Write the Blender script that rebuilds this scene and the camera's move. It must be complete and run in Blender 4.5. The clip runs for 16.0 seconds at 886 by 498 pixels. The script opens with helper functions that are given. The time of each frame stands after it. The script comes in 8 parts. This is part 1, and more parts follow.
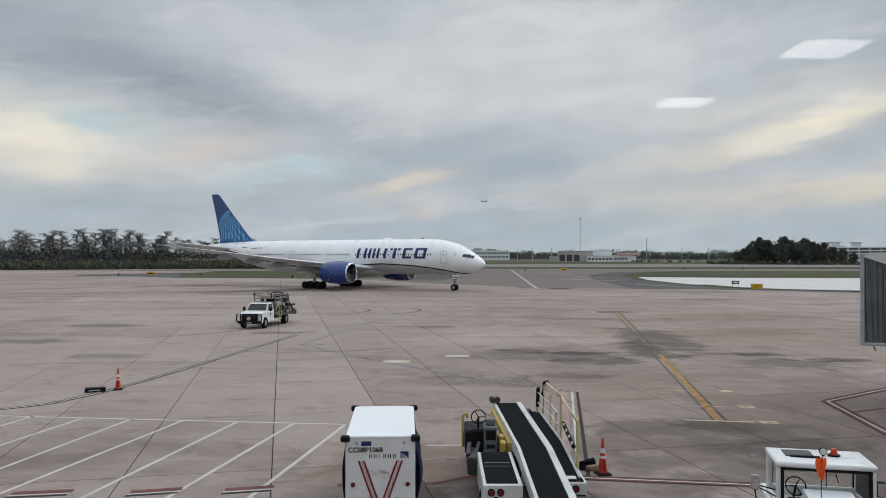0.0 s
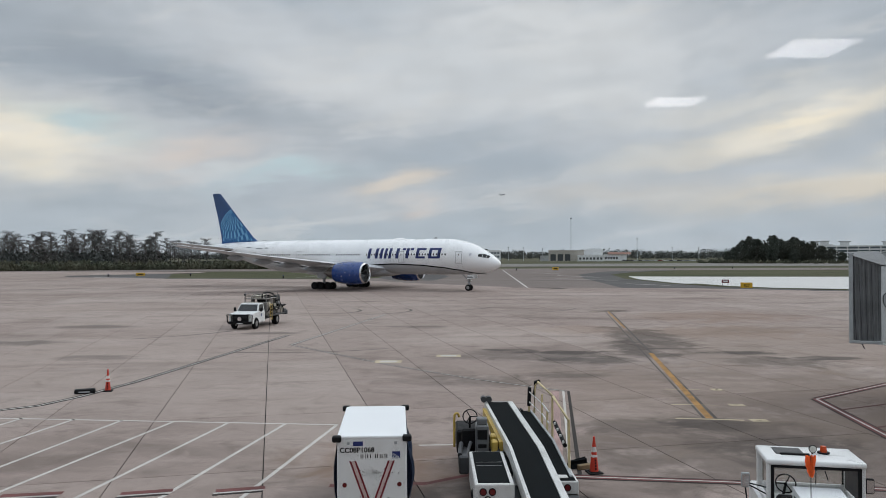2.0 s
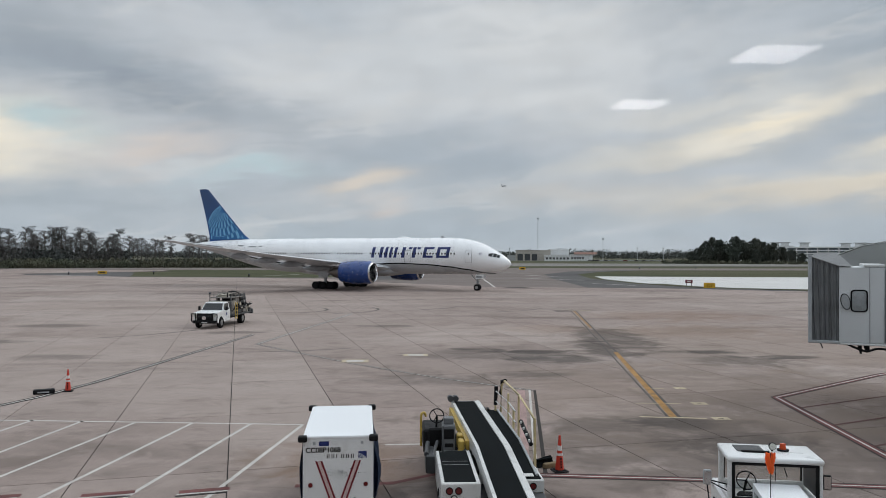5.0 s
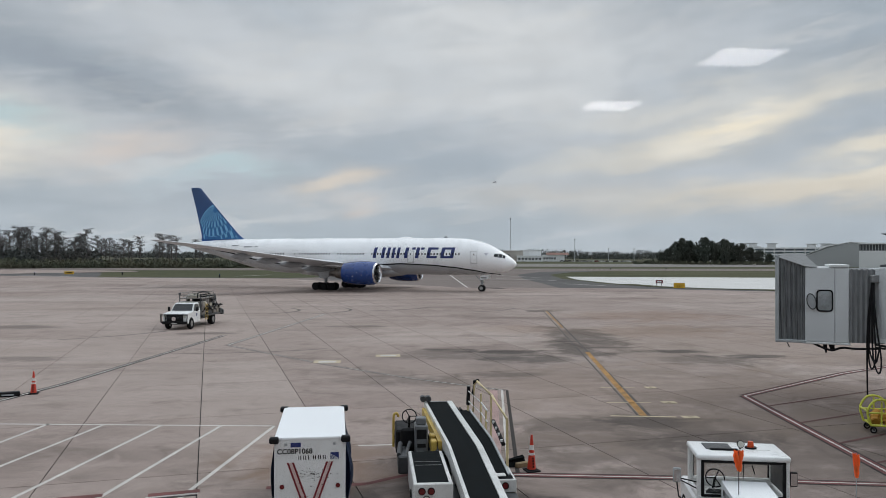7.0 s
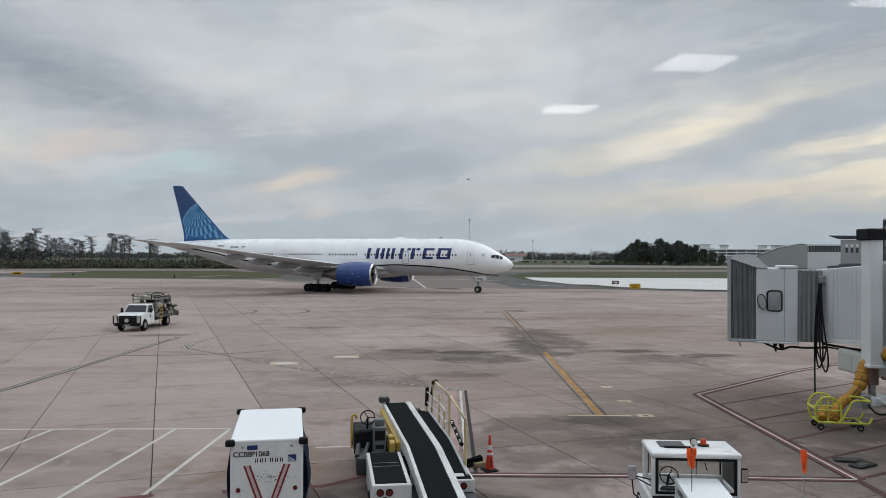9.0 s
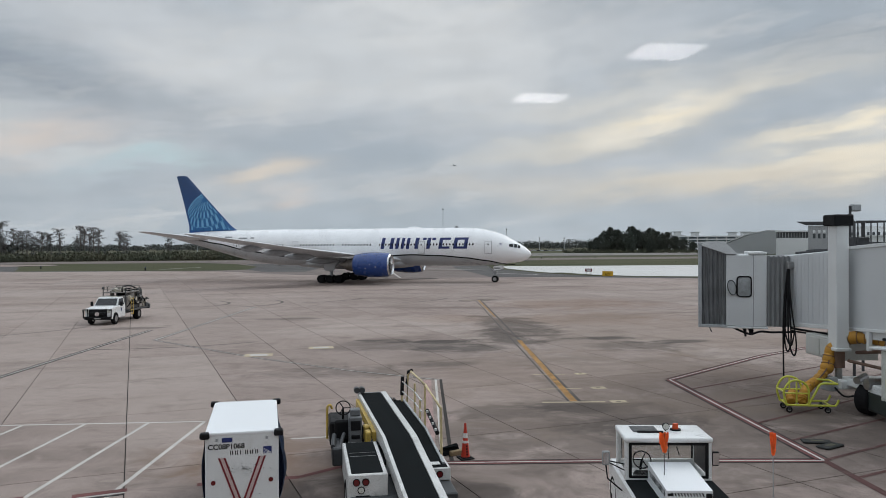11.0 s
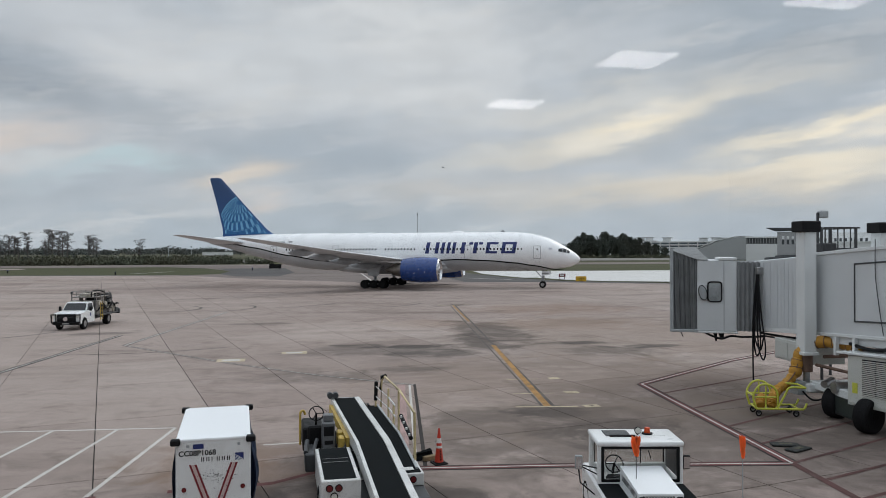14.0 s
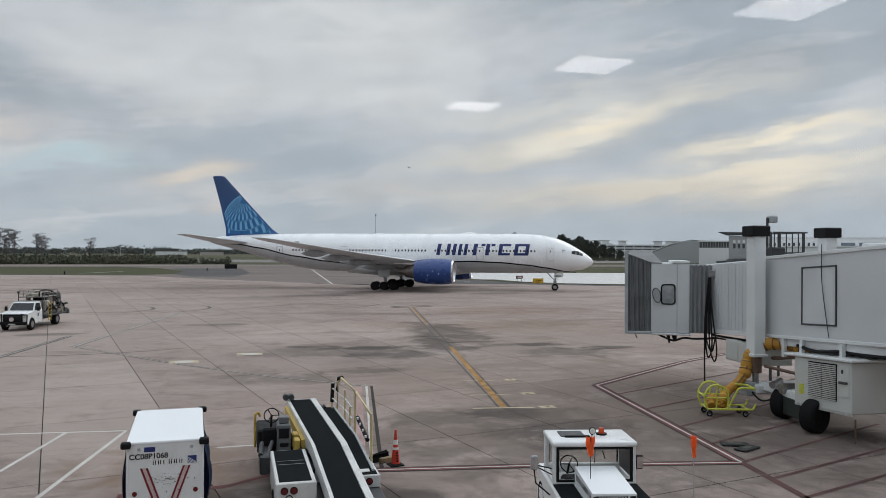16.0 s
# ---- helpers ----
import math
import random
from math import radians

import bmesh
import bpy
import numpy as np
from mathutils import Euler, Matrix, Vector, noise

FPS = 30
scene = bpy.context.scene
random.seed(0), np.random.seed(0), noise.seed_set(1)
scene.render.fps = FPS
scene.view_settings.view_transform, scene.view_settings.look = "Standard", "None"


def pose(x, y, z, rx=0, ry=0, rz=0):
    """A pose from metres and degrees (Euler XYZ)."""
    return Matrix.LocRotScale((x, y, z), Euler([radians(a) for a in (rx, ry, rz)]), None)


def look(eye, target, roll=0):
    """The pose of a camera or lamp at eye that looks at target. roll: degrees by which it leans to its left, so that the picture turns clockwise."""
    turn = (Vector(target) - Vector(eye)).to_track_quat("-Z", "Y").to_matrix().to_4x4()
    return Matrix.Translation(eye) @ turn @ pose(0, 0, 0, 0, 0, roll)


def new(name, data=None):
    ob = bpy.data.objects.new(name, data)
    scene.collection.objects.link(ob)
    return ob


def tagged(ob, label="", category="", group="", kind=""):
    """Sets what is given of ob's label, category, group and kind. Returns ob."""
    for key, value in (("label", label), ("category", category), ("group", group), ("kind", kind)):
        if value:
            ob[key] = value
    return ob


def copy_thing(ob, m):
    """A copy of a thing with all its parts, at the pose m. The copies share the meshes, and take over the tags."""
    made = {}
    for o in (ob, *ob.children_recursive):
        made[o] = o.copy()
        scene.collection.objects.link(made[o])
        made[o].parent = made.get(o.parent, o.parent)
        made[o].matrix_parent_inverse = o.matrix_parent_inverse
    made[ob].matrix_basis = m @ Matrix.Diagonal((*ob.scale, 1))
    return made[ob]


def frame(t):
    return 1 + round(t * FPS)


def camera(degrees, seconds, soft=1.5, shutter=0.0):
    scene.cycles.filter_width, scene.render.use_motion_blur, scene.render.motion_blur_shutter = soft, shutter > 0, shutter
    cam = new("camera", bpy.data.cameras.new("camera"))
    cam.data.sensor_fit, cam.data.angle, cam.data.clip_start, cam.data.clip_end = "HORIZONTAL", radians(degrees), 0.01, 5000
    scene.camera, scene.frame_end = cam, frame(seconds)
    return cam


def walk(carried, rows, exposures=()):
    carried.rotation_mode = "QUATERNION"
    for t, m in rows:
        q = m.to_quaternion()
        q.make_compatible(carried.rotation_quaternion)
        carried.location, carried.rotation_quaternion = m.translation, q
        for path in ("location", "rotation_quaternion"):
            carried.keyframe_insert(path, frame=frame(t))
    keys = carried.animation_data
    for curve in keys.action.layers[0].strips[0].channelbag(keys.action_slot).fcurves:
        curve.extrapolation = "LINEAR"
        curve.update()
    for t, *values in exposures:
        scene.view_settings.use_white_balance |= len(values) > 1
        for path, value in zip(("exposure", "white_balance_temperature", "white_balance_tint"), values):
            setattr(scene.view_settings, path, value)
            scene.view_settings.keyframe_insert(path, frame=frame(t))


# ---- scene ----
cam = camera(59.72, 16.0, soft=0.7)
PATH = [
    (0.0, pose(0.000, 0.001, 6.030, 90.456, -0.017, -0.000)),
    (0.5, pose(-0.001, 0.010, 6.026, 90.462, 0.047, -0.245)),
    (1.0, pose(-0.000, 0.008, 6.026, 90.450, 0.081, -0.373)),
    (1.5, pose(0.003, 0.005, 6.026, 90.437, 0.105, -0.465)),
    (2.0, pose(0.001, 0.003, 6.025, 90.448, 0.156, -0.658)),
    (2.5, pose(0.003, 0.003, 6.027, 90.437, 0.136, -0.926)),
    (3.0, pose(0.001, 0.004, 6.028, 90.429, 0.078, -1.321)),
    (3.5, pose(-0.001, 0.001, 6.024, 90.442, 0.002, -1.780)),
    (4.0, pose(-0.001, -0.000, 6.027, 90.426, -0.074, -2.262)),
    (6.5, pose(-0.003, -0.005, 6.029, 90.377, -0.134, -4.428)),
    (7.0, pose(-0.001, -0.000, 6.026, 90.427, -0.167, -5.093)),
    (7.5, pose(0.002, -0.010, 6.029, 90.513, -0.218, -5.922)),
    (8.0, pose(0.001, -0.007, 6.029, 90.623, -0.387, -6.939)),
    (8.5, pose(0.000, -0.012, 6.029, 90.647, -0.355, -7.671)),
    (9.0, pose(-0.001, -0.019, 6.031, 90.490, -0.262, -8.139)),
    (11.5, pose(0.002, -0.037, 6.031, 89.631, 0.366, -10.443)),
    (12.0, pose(0.004, -0.043, 6.031, 89.627, 0.366, -10.713)),
    (12.5, pose(0.003, -0.039, 6.028, 89.681, 0.350, -10.939)),
    (13.0, pose(0.004, -0.036, 6.031, 89.760, 0.318, -11.198)),
    (13.5, pose(0.001, -0.036, 6.031, 89.890, 0.239, -11.548)),
    (14.0, pose(0.003, -0.043, 6.032, 90.063, 0.147, -11.972)),
    (14.5, pose(0.001, -0.046, 6.031, 90.211, 0.024, -12.526)),
    (15.0, pose(-0.001, -0.042, 6.032, 90.269, -0.076, -13.192)),
    (15.5, pose(0.006, -0.040, 6.033, 90.244, -0.185, -13.987)),
    (16.0, pose(0.004, -0.053, 6.031, 90.175, -0.294, -15.074)),
]
walk(cam, PATH)

# ---------------------------------------------------------------- sky and light
def math_node(nt, op, a, b=None, c=None, clamp=False):
    n = nt.nodes.new("ShaderNodeMath")
    n.operation, n.use_clamp = op, clamp
    for i, v in enumerate((a, b, c)):
        if v is None:
            continue
        if isinstance(v, (int, float)):
            n.inputs[i].default_value = v
        else:
            nt.links.new(v, n.inputs[i])
    return n.outputs[0]


def mix_col(nt, f, a, b, blend="MIX"):
    n = nt.nodes.new("ShaderNodeMix")
    n.data_type, n.blend_type = "RGBA", blend
    for sock, v in ((n.inputs[0], f), (n.inputs[6], a), (n.inputs[7], b)):
        if isinstance(v, (int, float)):
            sock.default_value = v
        elif isinstance(v, tuple):
            sock.default_value = (*v, 1) if len(v) == 3 else v
        else:
            nt.links.new(v, sock)
    return n.outputs[2]


def noise_node(nt, vec, scale, detail=4, rough=0.55, dist=0.0):
    n = nt.nodes.new("ShaderNodeTexNoise")
    n.inputs["Scale"].default_value, n.inputs["Detail"].default_value = scale, detail
    n.inputs["Roughness"].default_value, n.inputs["Distortion"].default_value = rough, dist
    if vec is not None:
        nt.links.new(vec, n.inputs["Vector"])
    return n.outputs["Fac"]


def ramp(nt, fac, lo, hi, a=0.0, b=1.0):
    n = nt.nodes.new("ShaderNodeMapRange")
    n.interpolation_type = "SMOOTHSTEP"
    nt.links.new(fac, n.inputs[0])
    for i, v in enumerate((lo, hi, a, b)):
        n.inputs[1 + i].default_value = v
    return n.outputs[0]


SUN_AZ, SUN_EL = 62.0, 40.0     # soft overcast light, degrees from +y towards +x, and up


def build_sky():
    world = bpy.data.worlds.new("overcast_sky")
    scene.world = world
    world.use_nodes = True
    nt = world.node_tree
    bg = nt.nodes["Background"]
    sky = nt.nodes.new("ShaderNodeTexSky")
    sky.sky_type, sky.sun_disc = "NISHITA", False
    sky.sun_elevation, sky.sun_rotation = radians(SUN_EL), radians(SUN_AZ)
    tc = nt.nodes.new("ShaderNodeTexCoord")
    sep = nt.nodes.new("ShaderNodeSeparateXYZ")
    nt.links.new(tc.outputs["Generated"], sep.inputs[0])
    x, y, z = sep.outputs
    up = math_node(nt, "MAXIMUM", z, 0.0)
    az = math_node(nt, "MULTIPLY", math_node(nt, "ARCTAN2", x, y), 57.2958)
    el = math_node(nt, "MULTIPLY", math_node(nt, "ARCSINE", z), 57.2958)

    def plane(a, ka, e, ke, off=0.0, lean=0.0):
        com = nt.nodes.new("ShaderNodeCombineXYZ")
        if lean:
            e = math_node(nt, "MULTIPLY_ADD", a, -lean, e)
        nt.links.new(math_node(nt, "MULTIPLY", a, ka), com.inputs[0])
        nt.links.new(math_node(nt, "MULTIPLY", e, ke), com.inputs[1])
        com.inputs[2].default_value = off
        return com.outputs[0]

    def stir(v, n, amount):
        return math_node(nt, "MULTIPLY_ADD", math_node(nt, "SUBTRACT", n, 0.5), amount, v)

    # ragged cloud: directions stirred at two scales
    slow_a, slow_e = noise_node(nt, plane(az, 0.07, el, 0.14), 1.0, 2, 0.5), noise_node(nt, plane(az, 0.07, el, 0.14, 7.3), 1.0, 2, 0.5)
    quick_a, quick_e = noise_node(nt, plane(az, 0.16, el, 0.62, 3.1, 0.10), 1.0, 7, 0.62), noise_node(nt, plane(az, 0.15, el, 0.70, 11.7, 0.10), 1.0, 7, 0.62)
    wa_ = stir(stir(az, slow_a, 9.0), quick_a, 9.0)
    we_ = stir(stir(el, slow_e, 3.4), quick_e, 3.4)
    broad = noise_node(nt, plane(wa_, 0.040, we_, 0.085, 2.0), 1.0, 3, 0.5)
    wisp = noise_node(nt, plane(wa_, 0.075, we_, 0.42, 5.0, 0.14), 1.0, 8, 0.60)
    mottle = noise_node(nt, plane(az, 0.30, el, 0.62, 1.7), 1.0, 6, 0.62)
    col = mix_col(nt, ramp(nt, broad, 0.32, 0.68), (0.425, 0.482, 0.550), (0.590, 0.624, 0.672))

    def bank(a0, e0, wa, we, tilt, colour, amount):
        """A bank of cloud, or a thin place in it, round the direction a0, e0."""
        nonlocal col
        da = math_node(nt, "DIVIDE", math_node(nt, "SUBTRACT", wa_, a0), wa)
        line = math_node(nt, "MULTIPLY_ADD", math_node(nt, "SUBTRACT", wa_, a0), -tilt, math_node(nt, "SUBTRACT", we_, e0))
        de = math_node(nt, "DIVIDE", line, we)
        q = math_node(nt, "ADD", math_node(nt, "MULTIPLY", da, da), math_node(nt, "MULTIPLY", de, de))
        f = math_node(nt, "MULTIPLY", math_node(nt, "POWER", 2.718, math_node(nt, "MULTIPLY", q, -1.0)), amount, clamp=True)
        col = mix_col(nt, f, col, colour)

    dark, deep, haze = (0.315, 0.362, 0.425), (0.345, 0.392, 0.450), (0.445, 0.510, 0.575)
    pale, cream, rose, aqua = (0.730, 0.745, 0.765), (0.950, 0.870, 0.730), (0.690, 0.630, 0.600), (0.520, 0.660, 0.710)
    bank(0.0, 1.5, 70.0, 3.2, 0.0, haze, 0.65)
    bank(9.0, 15.5, 11.0, 3.8, 0.0, pale, 0.85)
    bank(-5.0, 12.0, 9.0, 3.0, 0.0, pale, 0.55)
    bank(-27.0, 15.0, 9.0, 3.0, -0.10, deep, 0.60)
    bank(-20.0, 11.2, 9.0, 2.0, -0.26, dark, 0.90)
    bank(-9.0, 9.2, 8.0, 1.5, -0.12, deep, 0.40)
    bank(30.0, 18.5, 9.0, 2.8, 0.05, deep, 0.70)
    bank(39.0, 13.0, 9.0, 1.8, 0.10, dark, 0.60)
    bank(-28.0, 7.2, 6.0, 2.3, -0.10, cream, 0.90)
    bank(-25.0, 8.4, 3.4, 0.7, -0.12, aqua, 0.85)
    bank(-17.5, 6.8, 4.0, 1.1, 0.20, rose, 0.85)
    bank(-10.5, 5.8, 4.5, 0.6, 0.10, aqua, 0.70)
    bank(-3.0, 5.0, 3.4, 0.8, 0.12, (0.74, 0.67, 0.60), 0.90)
    bank(-2.0, 3.2, 1.8, 0.6, 0.0, rose, 0.70)
    bank(-23.0, 3.6, 5.0, 1.3, 0.0, (0.40, 0.455, 0.515), 0.70)
    bank(10.0, 11.4, 6.0, 1.0, 0.10, pale, 0.70)
    bank(26.0, 9.2, 9.5, 1.1, 0.20, cream, 0.95)
    bank(22.0, 10.8, 9.0, 0.8, 0.12, (0.74, 0.73, 0.70), 0.70)
    bank(19.0, 7.0, 6.0, 0.9, 0.12, (0.66, 0.64, 0.60), 0.60)
    bank(39.0, 7.4, 7.0, 0.7, 0.10, cream, 0.95)
    bank(37.0, 5.2, 9.0, 0.8, 0.06, cream, 0.90)
    bank(29.0, 4.0, 12.0, 1.2, 0.02, (0.74, 0.67, 0.57), 0.75)
    bank(12.0, 4.2, 7.0, 0.9, 0.0, (0.62, 0.60, 0.58), 0.55)
    col = mix_col(nt, ramp(nt, wisp, 0.50, 0.70, 0.0, 0.40), col, (0.74, 0.74, 0.74))
    col = mix_col(nt, ramp(nt, wisp, 0.48, 0.30, 0.0, 0.34), col, (0.40, 0.455, 0.52))
    # brighter towards the zenith, as overcast skies are
    tone = math_node(nt, "MULTIPLY_ADD", ramp(nt, up, 0.28, 1.0), SKY_ZENITH, 0.90)
    tone = math_node(nt, "MULTIPLY", tone, ramp(nt, mottle, 0.28, 0.72, 0.955, 1.045))
    lit = nt.nodes.new("ShaderNodeVectorMath")
    lit.operation = "SCALE"
    nt.links.new(col, lit.inputs[0])
    nt.links.new(tone, lit.inputs["Scale"])
    # a little clear sky shows through the thinnest cloud
    clear = nt.nodes.new("ShaderNodeVectorMath")
    clear.operation = "SCALE"
    nt.links.new(sky.outputs[0], clear.inputs[0])
    clear.inputs["Scale"].default_value = 0.10
    thin = math_node(nt, "MULTIPLY", ramp(nt, broad, 0.70, 0.90), 0.20)
    out = mix_col(nt, thin, lit.outputs[0], clear.outputs[0])
    nt.links.new(out, bg.inputs["Color"])
    bg.inputs["Strength"].default_value = SKY_STRENGTH


SKY_STRENGTH, SKY_ZENITH = 1.08, 1.10
build_sky()

sun = new("sun", bpy.data.lights.new("sun", "SUN"))
sun.data.energy, sun.data.angle, sun.data.color = 0.9, radians(35), (1.0, 0.97, 0.93)
sun.matrix_world = look((0, 0, 80), (-80 * math.sin(radians(SUN_AZ)) / math.tan(radians(SUN_EL)), -80 * math.cos(radians(SUN_AZ)) / math.tan(radians(SUN_EL)), 0))
scene.view_settings.exposure = 0.0

# ---------------------------------------------------------------- materials
def pbr(name, col, rough=0.5, metal=0.0, var=0.10, scale=2.0, bump=0.0, bscale=40.0, dirt=0.0, dirt_col=(0.05, 0.045, 0.04), dscale=1.2, world=False, coat=0.0, rvar=0.12, spec=0.5):
    """A painted, cast or woven surface: tone at two scales, dirt patches, relief."""
    m = bpy.data.materials.new(name)
    m.use_nodes = True
    nt = m.node_tree
    b = nt.nodes["Principled BSDF"]
    if world:
        vec = nt.nodes.new("ShaderNodeNewGeometry").outputs["Position"]
    else:
        vec = nt.nodes.new("ShaderNodeTexCoord").outputs["Object"]
    n1 = noise_node(nt, vec, scale, 5, 0.6)
    n2 = noise_node(nt, vec, scale * 11, 4, 0.6)
    dark = tuple(c * (1 - 1.6 * var) for c in col)
    light = tuple(min(1, c * (1 + 0.9 * var)) for c in col)
    c = mix_col(nt, ramp(nt, n1, 0.3, 0.7), dark, light)
    c = mix_col(nt, ramp(nt, n2, 0.45, 0.75, 0.0, 0.5), c, tuple(v * (1 - var) for v in col))
    if dirt:
        n3 = noise_node(nt, vec, dscale, 8, 0.7, 0.8)
        d = ramp(nt, n3, 0.52, 0.78, 0.0, dirt)
        c = mix_col(nt, d, c, dirt_col)
    nt.links.new(c, b.inputs["Base Color"])
    b.inputs["Metallic"].default_value = metal
    b.inputs["Specular IOR Level"].default_value = spec
    nt.links.new(ramp(nt, n1, 0.25, 0.75, max(0.03, rough - rvar), min(1, rough + rvar)), b.inputs["Roughness"])
    if coat:
        b.inputs["Coat Weight"].default_value = coat
        b.inputs["Coat Roughness"].default_value = 0.08
    if bump:
        bn = nt.nodes.new("ShaderNodeBump")
        bn.inputs["Strength"].default_value = bump
        bn.inputs["Distance"].default_value = 0.01
        nt.links.new(noise_node(nt, vec, bscale, 6, 0.65), bn.inputs["Height"])
        nt.links.new(bn.outputs[0], b.inputs["Normal"])
    return m


def glow(name, col, strength):
    m = bpy.data.materials.new(name)
    m.use_nodes = True
    b = m.node_tree.nodes["Principled BSDF"]
    b.inputs["Base Color"].default_value = (*col, 1)
    b.inputs["Emission Color"].default_value = (*col, 1)
    b.inputs["Emission Strength"].default_value = strength
    return m


def glass(name, tint=(0.985, 0.99, 0.985), rough=0.01):
    """A thin pane: clear, with a faint mirror on each face."""
    m = bpy.data.materials.new(name)
    m.use_nodes = True
    nt = m.node_tree
    nt.nodes.remove(nt.nodes["Principled BSDF"])
    tr, gl, mx = nt.nodes.new("ShaderNodeBsdfTransparent"), nt.nodes.new("ShaderNodeBsdfGlossy"), nt.nodes.new("ShaderNodeMixShader")
    tr.inputs[0].default_value = (*tint, 1)
    gl.inputs["Roughness"].default_value = rough
    mx.inputs[0].default_value = 0.02
    nt.links.new(tr.outputs[0], mx.inputs[1])
    nt.links.new(gl.outputs[0], mx.inputs[2])
    nt.links.new(mx.outputs[0], nt.nodes["Material Output"].inputs[0])
    return m


# ---------------------------------------------------------------- mesh tools
def thing(name, label, category, group="", loc=(0, 0, 0), rz=0.0):
    ob = new(name)
    ob.empty_display_size = 0.3
    ob.matrix_basis = pose(*loc, 0, 0, rz)
    return tagged(ob, label, category, group)


def part(name, bm, material, parent=None, label="", smooth=False, kind=""):
    """Links a bmesh as one mesh object under its thing or part."""
    me = bpy.data.meshes.new(name)
    bmesh.ops.recalc_face_normals(bm, faces=bm.faces)
    bm.to_mesh(me)
    bm.free()
    for m in (material if isinstance(material, (list, tuple)) else [material]):
        me.materials.append(m)
    if smooth:
        me.shade_smooth()
        if smooth != "all":
            me.set_sharp_from_angle(angle=radians(38))
    ob = new(name, me)
    ob.parent = parent
    return tagged(ob, label, kind=kind)


def merge(bm, other, m=None):
    if m is not None:
        other.transform(m)
    idx = {}
    for v in other.verts:
        idx[v.index] = bm.verts.new(v.co)
    for f in other.faces:
        nf = bm.faces.new([idx[v.index] for v in f.verts])
        nf.material_index = f.material_index
    other.free()


def box(bm, lo, hi, bev=0.0, m=None, seg=1):
    t = bmesh.new()
    bmesh.ops.create_cube(t, size=1.0)
    for v in t.verts:
        v.co = Vector([(lo[i] + hi[i]) / 2 + v.co[i] * (hi[i] - lo[i]) for i in range(3)])
    if bev:
        bmesh.ops.bevel(t, geom=list(t.edges), offset=bev, segments=seg, affect="EDGES", profile=0.5)
    t.verts.index_update()
    merge(bm, t, m)
    return bm


def rod(bm, a, b, r, r2=None, seg=10, cap=True):
    """A round bar from a to b."""
    a, b = Vector(a), Vector(b)
    q = (b - a).to_track_quat("Z", "Y")
    r2 = r if r2 is None else r2
    ra, rb = [], []
    for i in range(seg):
        u = 2 * math.pi * i / seg
        d = q @ Vector((math.cos(u), math.sin(u), 0))
        ra.append(bm.verts.new(a + d * r))
        rb.append(bm.verts.new(b + d * r2))
    for i in range(seg):
        j = (i + 1) % seg
        bm.faces.new((ra[i], ra[j], rb[j], rb[i]))
    if cap:
        bm.faces.new(ra[::-1])
        bm.faces.new(rb)
    return bm


def tube(bm, pts, r, seg=8):
    """A bent round bar or hose through the points."""
    pts = [Vector(p) for p in pts]
    rings = []
    for i, p in enumerate(pts):
        d = (pts[min(i + 1, len(pts) - 1)] - pts[max(i - 1, 0)]).normalized()
        q = d.to_track_quat("Z", "Y")
        rr = r[i] if isinstance(r, (list, tuple)) else r
        rings.append([bm.verts.new(p + (q @ Vector((math.cos(2 * math.pi * k / seg), math.sin(2 * math.pi * k / seg), 0))) * rr) for k in range(seg)])
    for a, b in zip(rings, rings[1:]):
        # keep the rings from twisting
        s = min(range(seg), key=lambda k: (b[k].co - a[0].co).length)
        for k in range(seg):
            bm.faces.new((a[k], a[(k + 1) % seg], b[(k + 1 + s) % seg], b[(k + s) % seg]))
    bm.faces.new(rings[0][::-1])
    bm.faces.new(rings[-1])
    return bm


def bend(pts, n=6):
    """A smooth line through the points (Catmull-Rom)."""
    p = [Vector(v) for v in pts]
    p = [p[0] * 2 - p[1]] + p + [p[-1] * 2 - p[-2]]
    out = []
    for i in range(1, len(p) - 2):
        for k in range(n):
            t = k / n
            out.append(0.5 * ((2 * p[i]) + (p[i + 1] - p[i - 1]) * t + (2 * p[i - 1] - 5 * p[i] + 4 * p[i + 1] - p[i + 2]) * t * t + (3 * p[i] - p[i - 1] - 3 * p[i + 1] + p[i + 2]) * t ** 3))
    return out + [p[-2]]


def loft(bm, rings, cap=True, closed=True):
    vs = [[bm.verts.new(p) for p in ring] for ring in rings]
    n = len(vs[0])
    for a, b in zip(vs, vs[1:]):
        for k in range(n if closed else n - 1):
            j = (k + 1) % n
            bm.faces.new((a[k], a[j], b[j], b[k]))
    if cap:
        bm.faces.new(vs[0][::-1])
        bm.faces.new(vs[-1])
    return bm


def prism(bm, poly, lo, hi, axis="y", m=None):
    """A flat outline (two numbers a corner) pushed from lo to hi along an axis."""
    def at(p, h):
        return {"x": (h, p[0], p[1]), "y": (p[0], h, p[1]), "z": (p[0], p[1], h)}[axis]
    t = bmesh.new()
    a = [t.verts.new(at(p, lo)) for p in poly]
    b = [t.verts.new(at(p, hi)) for p in poly]
    t.faces.new(a)
    t.faces.new(b[::-1])
    for i in range(len(poly)):
        j = (i + 1) % len(poly)
        t.faces.new((a[j], a[i], b[i], b[j]))
    t.verts.index_update()
    merge(bm, t, m)
    return bm


def flat(bm, poly, z):
    bm.faces.new([bm.verts.new((p[0], p[1], z)) for p in poly])
    return bm


def stripe(bm, a, b, w, z):
    a, b = Vector(a[:2]), Vector(b[:2])
    d = (b - a).normalized()
    n = Vector((-d.y, d.x)) * (w / 2)
    return flat(bm, [a + n, a - n, b - n, b + n], z)


